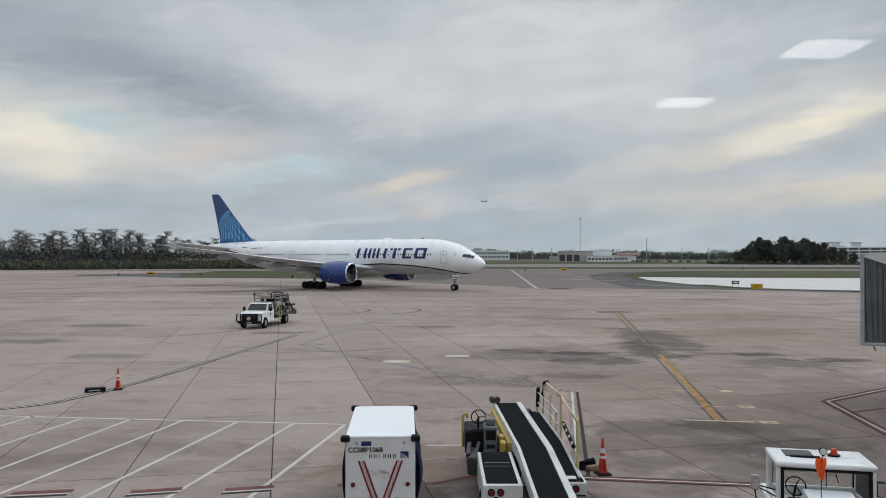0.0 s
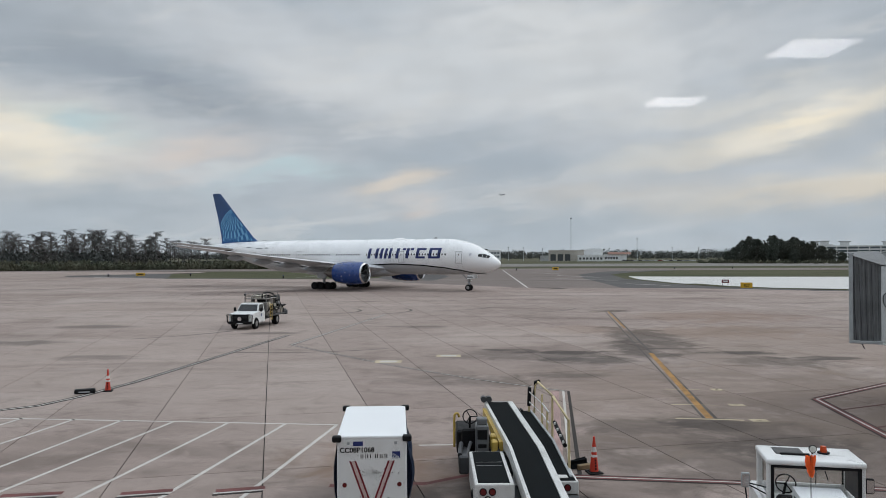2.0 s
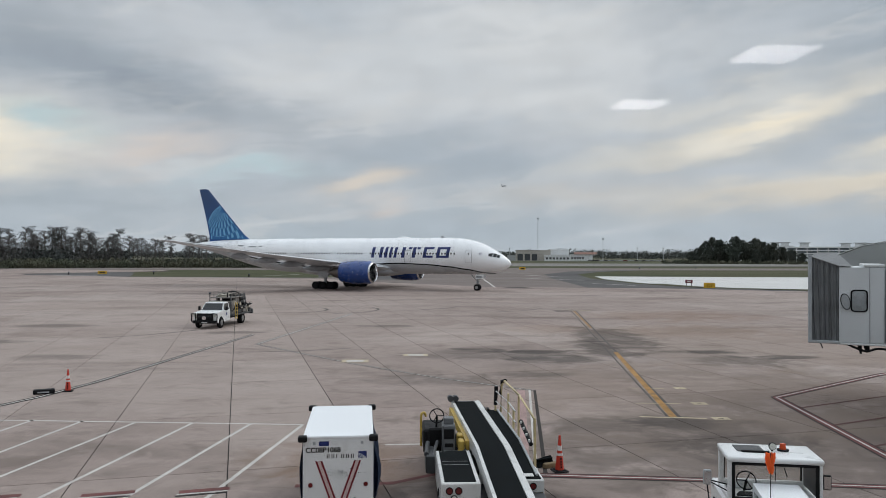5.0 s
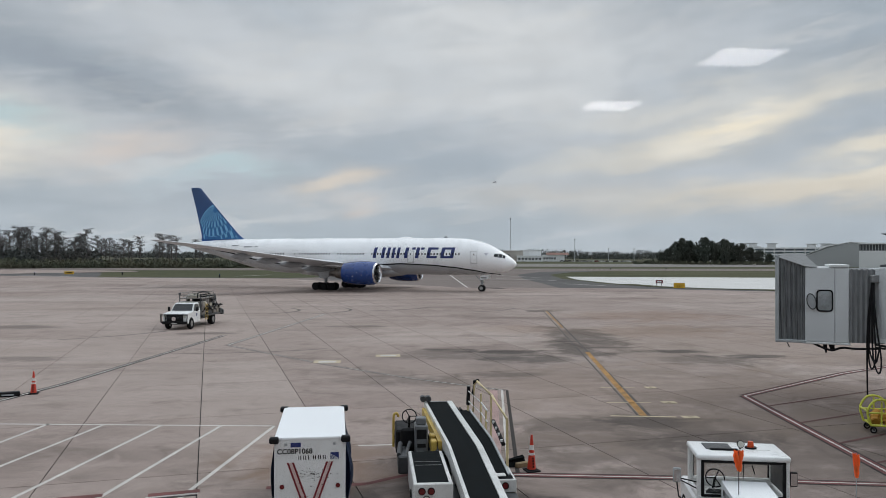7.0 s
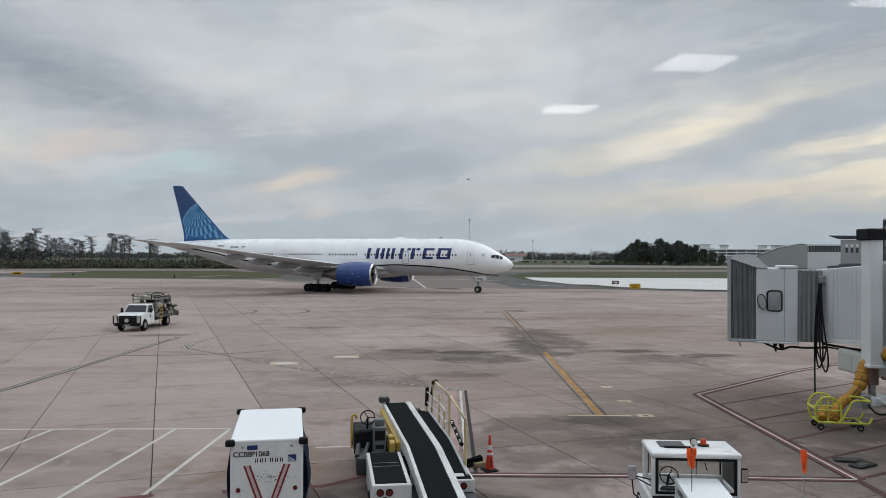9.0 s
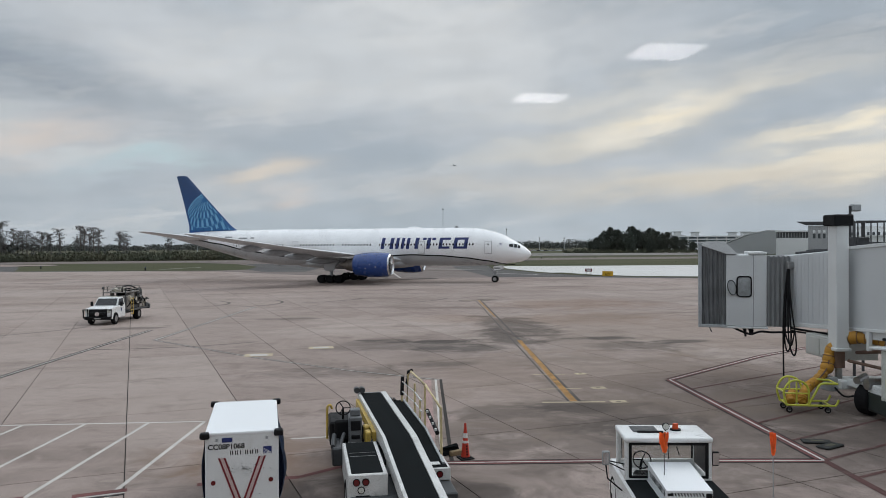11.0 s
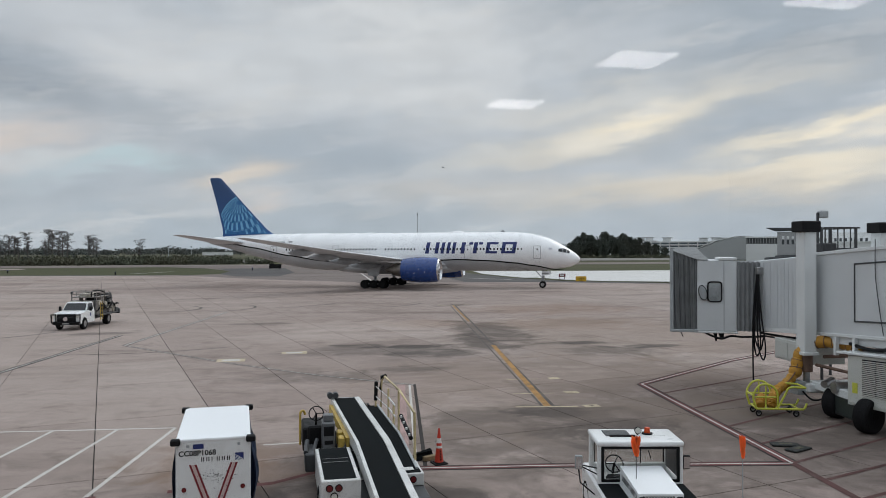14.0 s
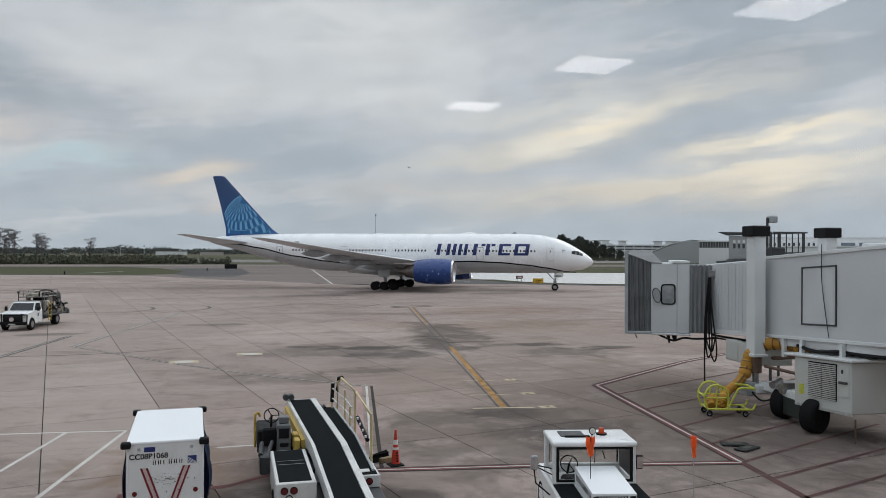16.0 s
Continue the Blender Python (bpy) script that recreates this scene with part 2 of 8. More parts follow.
def wheel_mesh(r, w, hub=0.55):
    """Tyre and rim meshes round the y axis."""
    t, h = bmesh.new(), bmesh.new()
    prof = [(r * hub, -w * 0.42), (r * 0.86, -w * 0.5), (r * 0.97, -w * 0.40), (r, -w * 0.2), (r, w * 0.2), (r * 0.97, w * 0.40), (r * 0.86, w * 0.5), (r * hub, w * 0.42)]
    n = 24
    loft(t, [[(p[0] * math.cos(2 * math.pi * k / n), p[1], p[0] * math.sin(2 * math.pi * k / n)) for k in range(n)] for p in prof], cap=True)
    prof = [(r * hub, -w * 0.43), (r * hub * 0.9, -w * 0.36), (r * 0.25, -w * 0.36), (r * 0.22, -w * 0.46), (r * 0.22, w * 0.46), (r * 0.25, w * 0.36), (r * hub * 0.9, w * 0.36), (r * hub, w * 0.43)]
    loft(h, [[(p[0] * math.cos(2 * math.pi * k / n), p[1], p[0] * math.sin(2 * math.pi * k / n)) for k in range(n)] for p in prof], cap=True)
    return t, h


def wheel(parent, at, r, w, tyre, rim, name="wheel"):
    """A wheel part with its tyre and rim; the axle runs along y."""
    t, h = wheel_mesh(r, w)
    ty = part(name, t, tyre, parent, smooth=True)
    ty.location = at
    part("rim", h, rim, ty, smooth=True)
    return ty


M_TYRE = pbr("tyre_rubber", (0.014, 0.014, 0.015), 0.9, var=0.2, scale=6, bump=0.2, spec=0.08)
M_BLACK = pbr("black_plastic", (0.010, 0.010, 0.011), 0.6, var=0.15, scale=6, spec=0.14)
M_STEEL = pbr("bare_steel", (0.35, 0.35, 0.35), 0.4, 0.9, var=0.15, scale=5, dirt=0.3)
M_WHITE = pbr("white_vehicle_paint", (0.74, 0.75, 0.75), 0.35, var=0.05, scale=1.5, dirt=0.25, dirt_col=(0.30, 0.28, 0.25), coat=0.3)
M_GREY = pbr("grey_paint", (0.34, 0.36, 0.37), 0.5, var=0.08, scale=2, dirt=0.25)
M_YELLOW = pbr("yellow_safety_paint", (0.50, 0.34, 0.07), 0.45, var=0.1, scale=3, dirt=0.2)
M_CREAM = pbr("cream_rail_paint", (0.56, 0.45, 0.25), 0.5, var=0.1, scale=3, dirt=0.25)
M_RED = pbr("red_paint", (0.42, 0.03, 0.03), 0.5, var=0.1, scale=4, dirt=0.2)
M_ORANGE = pbr("orange_plastic", (0.50, 0.038, 0.018), 0.5, var=0.08, scale=5, dirt=0.1)
M_NAVY = pbr("navy_paint", (0.010, 0.022, 0.13), 0.4, var=0.08, scale=2)
M_WINDOW = pbr("dark_window_glass", (0.012, 0.014, 0.017), 0.06, var=0.1, scale=1.0, rvar=0.02)
M_PANE = glass("clear_pane", rough=0.0)
M_LAMP_RED = pbr("red_lamp_lens", (0.12, 0.008, 0.010), 0.15, var=0.1, scale=8)
M_LAMP_CLEAR = pbr("clear_lamp_lens", (0.55, 0.55, 0.5), 0.1, var=0.1, scale=8)

# ---------------------------------------------------------------- ground
def ground_mat(name, col, col2, col3, big=0.02, mid=0.25, small=6.0, rough=0.9, bump=0.3, stains_and_shade=(), piece=0.0, spread=1.0, gloss=0.0, blotch=None):
    """Paving or turf at true scale: broad patches, streaks, grain, staining and painted shade with a shape of their
    own.
    """
    m = bpy.data.materials.new(name)
    m.use_nodes = True
    nt = m.node_tree
    b = nt.nodes["Principled BSDF"]
    pos = nt.nodes.new("ShaderNodeNewGeometry").outputs["Position"]
    mp = nt.nodes.new("ShaderNodeMapping")
    mp.inputs["Rotation"].default_value = (0, 0, radians(17))
    mp.inputs["Scale"].default_value = (0.35, 1.0, 1.0)
    nt.links.new(pos, mp.inputs["Vector"])
    st = mp.outputs[0]
    n1, n2 = noise_node(nt, st, big, 6, 0.62, 0.4), noise_node(nt, st, mid, 7, 0.66, 0.5)
    n3, n4 = noise_node(nt, pos, small, 4, 0.6), noise_node(nt, pos, small * 14, 3, 0.6)
    c = mix_col(nt, ramp(nt, n1, 0.34, 0.66), col, col2)
    c = mix_col(nt, ramp(nt, n2, 0.50, 0.68, 0.0, 0.85 * spread), c, col3)
    c = mix_col(nt, ramp(nt, n2, 0.46, 0.28, 0.0, 0.55 * spread), c, tuple(min(1, v * 1.25) for v in col2))
    c = mix_col(nt, ramp(nt, n3, 0.46, 0.66, 0.0, 0.55 * spread), c, tuple(v * 0.72 for v in col))
    c = mix_col(nt, ramp(nt, n4, 0.5, 0.7, 0.0, 0.5 * spread), c, tuple(v * 0.65 for v in col))
    if blotch:
        n5, n6 = noise_node(nt, pos, 0.07, 6, 0.68, 0.6), noise_node(nt, pos, 0.55, 8, 0.72, 0.8)
        c = mix_col(nt, ramp(nt, n5, 0.47, 0.64, 0.0, 0.65), c, blotch)
        c = mix_col(nt, ramp(nt, n6, 0.52, 0.66, 0.0, 0.70), c, col3)
        c = mix_col(nt, ramp(nt, n6, 0.44, 0.30, 0.0, 0.40), c, tuple(v * 1.2 for v in col2))
        c = mix_col(nt, ramp(nt, noise_node(nt, st, 1.4, 8, 0.75, 1.0), 0.60, 0.72, 0.0, 0.6), c, tuple(v * 0.7 for v in col3))
    if piece:
        # each pour of slabs has its own tone
        tilt = nt.nodes.new("ShaderNodeMapping")
        tilt.vector_type = "TEXTURE"
        tilt.inputs["Location"].default_value, tilt.inputs["Rotation"].default_value = (-2.5, 30.0, 0), (0, 0, radians(11.8))
        nt.links.new(pos, tilt.inputs["Vector"])
        for su, sv, k in ((3.95, 7.6, 1.0), (15.8, 15.2, 1.2)):
            snap = nt.nodes.new("ShaderNodeVectorMath")
            snap.operation = "SNAP"
            snap.inputs[1].default_value = (su, sv, 50.0)
            nt.links.new(tilt.outputs[0], snap.inputs[0])
            wn = nt.nodes.new("ShaderNodeTexWhiteNoise")
            wn.noise_dimensions = "2D"
            nt.links.new(snap.outputs[0], wn.inputs["Vector"])
            c = mix_col(nt, ramp(nt, wn.outputs["Value"], 0.45, 1.0, 0.0, piece * k), c, tuple(v * 0.70 for v in col))
            c = mix_col(nt, ramp(nt, wn.outputs["Value"], 0.55, 0.0, 0.0, piece * k * 0.7), c, (0.385, 0.335, 0.305))
        # fine rubber streaks and pale scuffs
        sc = nt.nodes.new("ShaderNodeMapping")
        sc.inputs["Rotation"].default_value, sc.inputs["Scale"].default_value = (0, 0, radians(-14)), (0.12, 1.0, 1.0)
        nt.links.new(pos, sc.inputs["Vector"])
        c = mix_col(nt, ramp(nt, noise_node(nt, sc.outputs[0], 1.6, 9, 0.72, 0.6), 0.57, 0.70, 0.0, 0.36), c, tuple(v * 0.75 for v in col3))
        c = mix_col(nt, ramp(nt, noise_node(nt, pos, 0.9, 9, 0.75, 1.4), 0.60, 0.72, 0.0, 0.45), c, (0.42, 0.375, 0.34))
    if stains_and_shade:
        sep = nt.nodes.new("ShaderNodeSeparateXYZ")
        nt.links.new(pos, sep.inputs[0])
        w = math_node(nt, "MULTIPLY", math_node(nt, "SUBTRACT", noise_node(nt, pos, 0.42, 9, 0.70, 0.6), 0.5), 6.5)
        for sx, sy, rx, ry, k, sc in stains_and_shade:
            dx = math_node(nt, "DIVIDE", math_node(nt, "SUBTRACT", sep.outputs[0], sx), rx)
            dy = math_node(nt, "DIVIDE", math_node(nt, "SUBTRACT", sep.outputs[1], sy), ry)
            q = math_node(nt, "ADD", math_node(nt, "MULTIPLY", dx, dx), math_node(nt, "MULTIPLY", dy, dy))
            f = ramp(nt, math_node(nt, "ADD", q, w), 1.7, 0.1, 0.0, min(0.85, k * 1.15))
            c = mix_col(nt, f, c, sc)
    nt.links.new(c, b.inputs["Base Color"])
    b.inputs["Specular IOR Level"].default_value = 0.18
    nt.links.new(ramp(nt, n2, 0.3, 0.7, rough - gloss, rough), b.inputs["Roughness"])
    bn = nt.nodes.new("ShaderNodeBump")
    bn.inputs["Strength"].default_value, bn.inputs["Distance"].default_value = bump, 0.01
    nt.links.new(noise_node(nt, pos, small * 8, 5, 0.7), bn.inputs["Height"])
    nt.links.new(bn.outputs[0], b.inputs["Normal"])
    return m


OIL_AND_SHADE, RUST, PALE, GRIME_AND_SHADE, WARM = (0.060, 0.050, 0.045), (0.21, 0.135, 0.095), (0.395, 0.330, 0.295), (0.115, 0.092, 0.080), (0.235, 0.178, 0.142)
WASHES = [
    (-14.0, 56.0, 22.0, 24.0, 0.20, PALE), (-30.0, 90.0, 30.0, 24.0, 0.22, PALE), (14.5, 21.0, 9.0, 6.0, 0.40, GRIME_AND_SHADE),
    (12.0, 62.0, 5.0, 3.0, 0.40, RUST), (22.0, 60.0, 7.0, 5.0, 0.38, RUST), (-1.8, 23.0, 2.6, 2.0, 0.50, RUST), (27.0, 75.0, 8.0, 6.0, 0.4, RUST), (13.0, 25.0, 9.0, 7.0, 0.32, GRIME_AND_SHADE),
    (19.0, 32.0, 8.0, 6.0, 0.28, GRIME_AND_SHADE), (3.0, 21.0, 8.0, 5.0, 0.26, GRIME_AND_SHADE), (14.0, 44.0, 9.0, 8.0, 0.22, GRIME_AND_SHADE), (-1.0, 21.5, 2.0, 1.5, 0.4, RUST), (3.0, 55.0, 6.0, 4.0, 0.35, PALE),
    # washes at x 17 and 21 also paint shade under the boarding bridge
    (6.0, 62.0, 6.0, 4.0, 0.35, PALE), (21.0, 22.5, 7.0, 4.5, 0.55, GRIME_AND_SHADE), (17.0, 27.0, 6.0, 4.0, 0.40, GRIME_AND_SHADE), (24.0, 52.0, 13.0, 13.0, 0.36, WARM), (12.0, 33.0, 9.0, 9.0, 0.34, WARM),
]
OIL_AND_SHADE_SPOTS = [
    (5.5, 46.5, 4.5, 2.4, 0.42), (9.0, 44.0, 2.4, 1.6, 0.60), (19.5, 43.0, 3.0, 2.2, 0.42), (15.5, 56.0, 2.4, 8.0, 0.55), (13.0, 49.0, 1.6, 5.0, 0.60),
    (10.5, 25.5, 2.6, 2.2, 0.35), (-29.0, 66.0, 3.0, 1.6, 0.50), (-29.0, 54.0, 3.4, 1.5, 0.50), (-20.0, 46.0, 2.5, 1.2, 0.38), (11.0, 24.0, 2.2, 1.6, 0.45),
    (9.6, 27.2, 1.4, 1.2, 0.55), (7.0, 27.0, 2.4, 1.2, 0.4), (6.5, 38.5, 2.0, 1.0, 0.45), (-1.5, 65.0, 2.2, 1.0, 0.5), (0.5, 18.5, 2.5, 2.0, 0.45),
    # spots at (3.7, 16.8) and (0.3, 17.2) also paint shade round the loader
    (-13.0, 60.0, 2.4, 0.8, 0.45), (1.5, 37.0, 3.0, 1.5, 0.38), (19.0, 47.0, 2.0, 0.9, 0.75), (22.0, 44.5, 2.2, 0.8, 0.65), (8.0, 47.5, 2.6, 0.9, 0.70), (3.7, 16.8, 1.6, 2.2, 0.62), (0.3, 17.2, 0.9, 2.0, 0.50), (10.6, 22.4, 1.6, 1.2, 0.60),
    (5.0, 49.0, 1.6, 0.6, 0.65),
]
STAINS_AND_SHADE = WASHES + [(*p, OIL_AND_SHADE) for p in OIL_AND_SHADE_SPOTS]
M_CONCRETE = ground_mat("apron_concrete", (0.290, 0.228, 0.203), (0.364, 0.298, 0.268), (0.132, 0.100, 0.086), 0.035, 0.16, 2.2, 0.9, 0.25, STAINS_AND_SHADE, piece=0.22, gloss=0.12, blotch=(0.290, 0.232, 0.203))
M_JOINT = pbr("joint_sealant", (0.045, 0.042, 0.04), 0.9, var=0.2, scale=0.5, world=True, spec=0.12)
M_ASPHALT = ground_mat("taxiway_asphalt", (0.165, 0.136, 0.124), (0.205, 0.172, 0.157), (0.11, 0.095, 0.09), 0.02, 0.1, 2.0, 0.92, 0.3)
M_ASPHALT_DARK = ground_mat("shoulder_asphalt", (0.085, 0.080, 0.080), (0.11, 0.105, 0.103), (0.06, 0.058, 0.058), 0.02, 0.1, 2.0, 0.92, 0.3)
M_RUNWAY = ground_mat("runway_asphalt", (0.200, 0.188, 0.178), (0.24, 0.225, 0.212), (0.15, 0.14, 0.132), 0.01, 0.05, 1.0, 0.92, 0.2)
M_GRASS = ground_mat("dry_turf", (0.052, 0.058, 0.024), (0.082, 0.078, 0.040), (0.033, 0.039, 0.016), 0.02, 0.09, 1.5, 0.95, 0.6)
M_SCRUB = ground_mat("scrub_ground", (0.075, 0.074, 0.045), (0.11, 0.10, 0.065), (0.05, 0.055, 0.03), 0.01, 0.05, 1.0, 0.95, 0.6)
# Pale base colour stands in for the bright sky mirrored in the water.
M_WATER = pbr("shallow_pond_water_sky_sheen", (0.54, 0.535, 0.52), 0.45, var=0.015, scale=0.05, bump=0.02, bscale=1.0, world=True)
M_PAINT_W = pbr("worn_white_line_paint", (0.52, 0.495, 0.465), 0.8, var=0.10, scale=0.8, dirt=0.6, dirt_col=(0.33, 0.30, 0.27), dscale=1.6, world=True, spec=0.12)
M_PAINT_Y = pbr("worn_yellow_line_paint", (0.36, 0.205, 0.08), 0.8, var=0.25, scale=1.3, dirt=1.0, dirt_col=(0.17, 0.13, 0.10), dscale=1.6, world=True, spec=0.12)
M_PAINT_CREAM = pbr("faded_cream_line_paint", (0.50, 0.42, 0.30), 0.8, var=0.15, scale=0.8, dirt=0.6, dirt_col=(0.38, 0.32, 0.24), dscale=1.2, world=True, spec=0.12)
M_PAINT_R = pbr("worn_red_line_paint", (0.165, 0.072, 0.070), 0.85, var=0.2, scale=0.8, dirt=0.85, dirt_col=(0.20, 0.155, 0.14), dscale=1.0, world=True, spec=0.12)
M_PAINT_K = pbr("black_line_edging", (0.045, 0.040, 0.038), 0.85, var=0.2, scale=0.8, dirt=0.55, dirt_col=(0.13, 0.105, 0.094), dscale=1.0, world=True, spec=0.12)
M_TYREMARK = pbr("tyre_rubber_marks", (0.11, 0.098, 0.09), 0.9, var=0.2, scale=1.0, dirt=0.9, dirt_col=(0.27, 0.245, 0.225), dscale=0.9, world=True, spec=0.12)

bm = bmesh.new()
flat(bm, [(-4500, -300), (4500, -300), (4500, 4700), (-4500, 4700)], -0.30)
tagged(part("ground", bm, M_SCRUB), "flat scrubby ground reaching to the horizon", "ground", kind="structure")

APRON = [(-420, -40), (420, -40), (420, 60), (160, 95), (100, 115), (66, 125), (46, 137), (17, 142), (-4, 166), (-24, 196), (-66, 203), (-104, 221), (-113, 236), (-80, 272), (-86, 284), (-131, 300), (-420, 330)]


def inside(p, poly):
    c = False
    for i in range(len(poly)):
        a, b = poly[i - 1], poly[i]
        if (a[1] > p[1]) != (b[1] > p[1]) and p[0] < (b[0] - a[0]) * (p[1] - a[1]) / (b[1] - a[1]) + a[0]:
            c = not c
    return c


bm = bmesh.new()
prism(bm, APRON, -0.31, -0.022, "z")
APRON_BED = tagged(part("pavement", bm, M_JOINT), "pale weathered concrete apron in jointed slabs", "apron", kind="structure")

bm = bmesh.new()
flat(bm, [(-900, 190), (-24, 178), (17, 141), (46, 136), (66, 124), (160, 94), (900, 40), (900, 700), (-900, 700)], -0.10)
tagged(part("grass_field", bm, M_GRASS), "green and straw-coloured mown grass beside the taxiway", "grass", kind="structure")

bm = bmesh.new()
flat(bm, [(-26, 197), (-4, 165), (17, 141), (46, 136), (43, 160), (42, 195), (47, 235), (62, 275), (90, 300), (-42, 300), (-24, 272), (-14, 235), (-15, 206)], -0.06)
tagged(part("taxiway", bm, M_ASPHALT), "brown-grey asphalt taxiway connector", "taxiway", kind="structure")
bm = bmesh.new()
flat(bm, [(34, 138.8), (46, 136), (66, 124), (70, 127), (54, 141.5), (49, 160), (48, 195), (54, 235), (70, 270), (97, 300), (88, 300), (60, 275), (44, 235), (38, 195), (36, 165)], -0.05)
flat(bm, [(-66, 202), (-24, 195), (-19, 199), (-72, 209), (-79, 232), (-89, 262), (-114, 237), (-105, 220)], -0.05)
flat(bm, [(-420, 328), (-131, 298), (-86, 282), (-84, 287), (-130, 304), (-420, 334)], -0.05)
flat(bm, [(-20, 268), (-14, 232), (-15, 206), (-10, 186), (0, 184), (4, 215), (2, 268)], -0.05)
tagged(part("shoulder", bm, M_ASPHALT_DARK), "dark asphalt taxiway shoulder", "taxiway", kind="structure")
bm = bmesh.new()
flat(bm, [(-900, 296), (900, 296), (900, 342), (-900, 342)], -0.045)
tagged(part("parallel_taxiway", bm, M_ASPHALT), "brown-grey asphalt parallel taxiway", "taxiway", kind="structure")
bm = bmesh.new()
flat(bm, [(-1400, 400), (1400, 400), (1400, 520), (-1400, 520)], -0.04)
tagged(part("runway", bm, M_RUNWAY), "long grey runway strip", "runway", kind="structure")

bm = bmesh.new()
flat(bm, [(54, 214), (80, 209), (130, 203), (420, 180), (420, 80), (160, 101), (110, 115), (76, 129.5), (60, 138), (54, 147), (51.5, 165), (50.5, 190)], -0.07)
tagged(part("water", bm, M_WATER), "shallow pond behind the apron edge, pale sky sheen put into its colour", "pond", kind="structure")

bm = bmesh.new()
for a, b in zip([(53, 160), (55, 146.5), (60.5, 137.3), (76, 128.8), (110, 114.3), (160, 100.3)], [(55, 146.5), (60.5, 137.3), (76, 128.8), (110, 114.3), (160, 100.3), (420, 79)]):
    stripe(bm, a, b, 3.4, -0.045)
tagged(part("pond_bank", bm, M_GRASS), "narrow grassy bank along the edge of the pond", "grass", kind="structure")

bm = bmesh.new()
flat(bm, [(-113, 236), (-80, 272), (-86, 284), (-131, 300), (-200, 307), (-200, 240)], -0.012)
tagged(part("apron_edge", bm, M_CONCRETE), "pale concrete tongue of the apron beyond the shoulder", "apron", kind="structure")

# white edge lines on the asphalt
bm = bmesh.new()
for a, b, w in (((17.2, 142), (27.5, 310), 0.40), ((31, 196), (43, 180), 0.7), ((36, 225), (44, 205), 0.7), ((33, 262), (40, 240), 0.6), ((40, 160), (46, 150), 0.7), ((-900, 318), (900, 318), 0.5), ((-96, 219), (-78, 211), 0.9), ((-99, 224), (-84, 218), 0.6), ((-38, 214), (-30, 232), 0.8)):
    stripe(bm, a, b, w, -0.03)
for x in range(-300, 420, 12):
    stripe(bm, (x, 462), (x + 7, 462), 0.9, -0.02)
tagged(part("taxiway_lines", bm, M_PAINT_W), "worn white lines painted on the taxiway", "painted line", kind="structure")


# ---------------------------------------------------------------- paint on the apron
def paint(name, material, label, strokes, z=0.005):
    bm = bmesh.new()
    for a, b, w in strokes:
        stripe(bm, a, b, w, z)
    return tagged(part(name, bm, material), label, "painted line", kind="structure")


def chain(pts, w):
    return [(a, b, w) for a, b in zip(pts, pts[1:])]


# service road edge: white line with dark edging
EDGE = [(-22.0, 29.6), (-17.29, 30.2), (-15.95, 31.3), (-15.2, 33.2), (-14.3, 37.0), (-11.06, 58.37)]
ZIG = [(-4.99, 78.4), (-9.64, 52.1), (-2.6, 42.6), (1.9, 37.5), (5.85, 34.0)]
paint("line_edging", M_PAINT_K, "faded black edging beside a painted line", chain(EDGE, 0.40) + chain(ZIG[:2], 0.34) + chain(ZIG[1:], 0.24) + [((5.92, 34.1), (3.94, 20.9), 0.12)])
paint("road_line", M_PAINT_W, "worn white road edge line on the apron", chain(EDGE, 0.11) + chain(ZIG[:2], 0.15), 0.009)
paint("road_line_faint", M_PAINT_W, "faint worn road edge line on the apron", chain(ZIG[1:], 0.075), 0.009)

# hatched equipment bay
BAY = [((-20.5, 29.4), (-3.45, 27.52), 0.13), ((-2.9, 24.7), (-0.9, 24.75), 0.10), ((-0.5, 24.5), (0.75, 24.55), 0.12)]
for (x0, y0), (x1, y1) in (((-17.3, 29.1), (-19.0, 19.6)), ((-15.31, 29.0), (-16.95, 19.6)), ((-13.28, 28.75), (-15.0, 19.0)), ((-11.44, 28.5), (-13.0, 18.6)), ((-9.49, 28.1), (-11.3, 19.0)), ((-7.43, 27.95), (-9.2, 17.9)), ((-5.34, 27.7), (-7.1, 17.8)), ((-3.47, 27.5), (-5.05, 17.8))):
    BAY.append(((x0, y0), (x1, y1), 0.125))
paint("bay_line", M_PAINT_W, "worn white hatching of an equipment bay", BAY)

RED = []
for a, b in (((-10.9, 19.55), (-9.45, 19.78)), ((-7.95, 19.68), (-6.72, 19.95)), ((-5.6, 19.86), (-4.4, 20.14)), ((-2.75, 20.25), (-2.2, 20.27)), ((-1.1, 20.32), (-0.2, 20.40))):
    RED.append((a, b, 0.26))
SAFE = [(-0.2, 20.4), (0.9, 21.15), (3.75, 20.95), (7.8, 20.35), (14.1, 19.15)]
RED += chain(SAFE[:3], 0.20) + chain(SAFE[2:], 0.30)
ZONE = [(14.1, 19.15), (15.85, 31.9), (23.9, 37.6), (30, 41)]
RED += chain(ZONE, 0.34)
RED_IN = [((15.6, 29.6), (25.5, 34.2), 0.17), ((15.3, 26.6), (26.5, 31.5), 0.17), ((14.9, 23.6), (25, 28.4), 0.17), ((14.6, 21.3), (25, 25.6), 0.17), ((14.2, 19.2), (22, 22.3), 0.17), ((14.0, 17.6), (22, 20.3), 0.17), ((13.6, 16.0), (22, 18.6), 0.17), ((14.1, 19.15), (13.0, 12.0), 0.30)]
paint("safety_line_edging", M_PAINT_K, "dark edging of the faded red safety line", [(a, b, w + 0.16) for a, b, w in chain(ZONE, 0.34) + chain(SAFE[2:], 0.30)], 0.004)
paint("safety_line", M_PAINT_R, "faded red safety line round the parking stand", RED, 0.008)
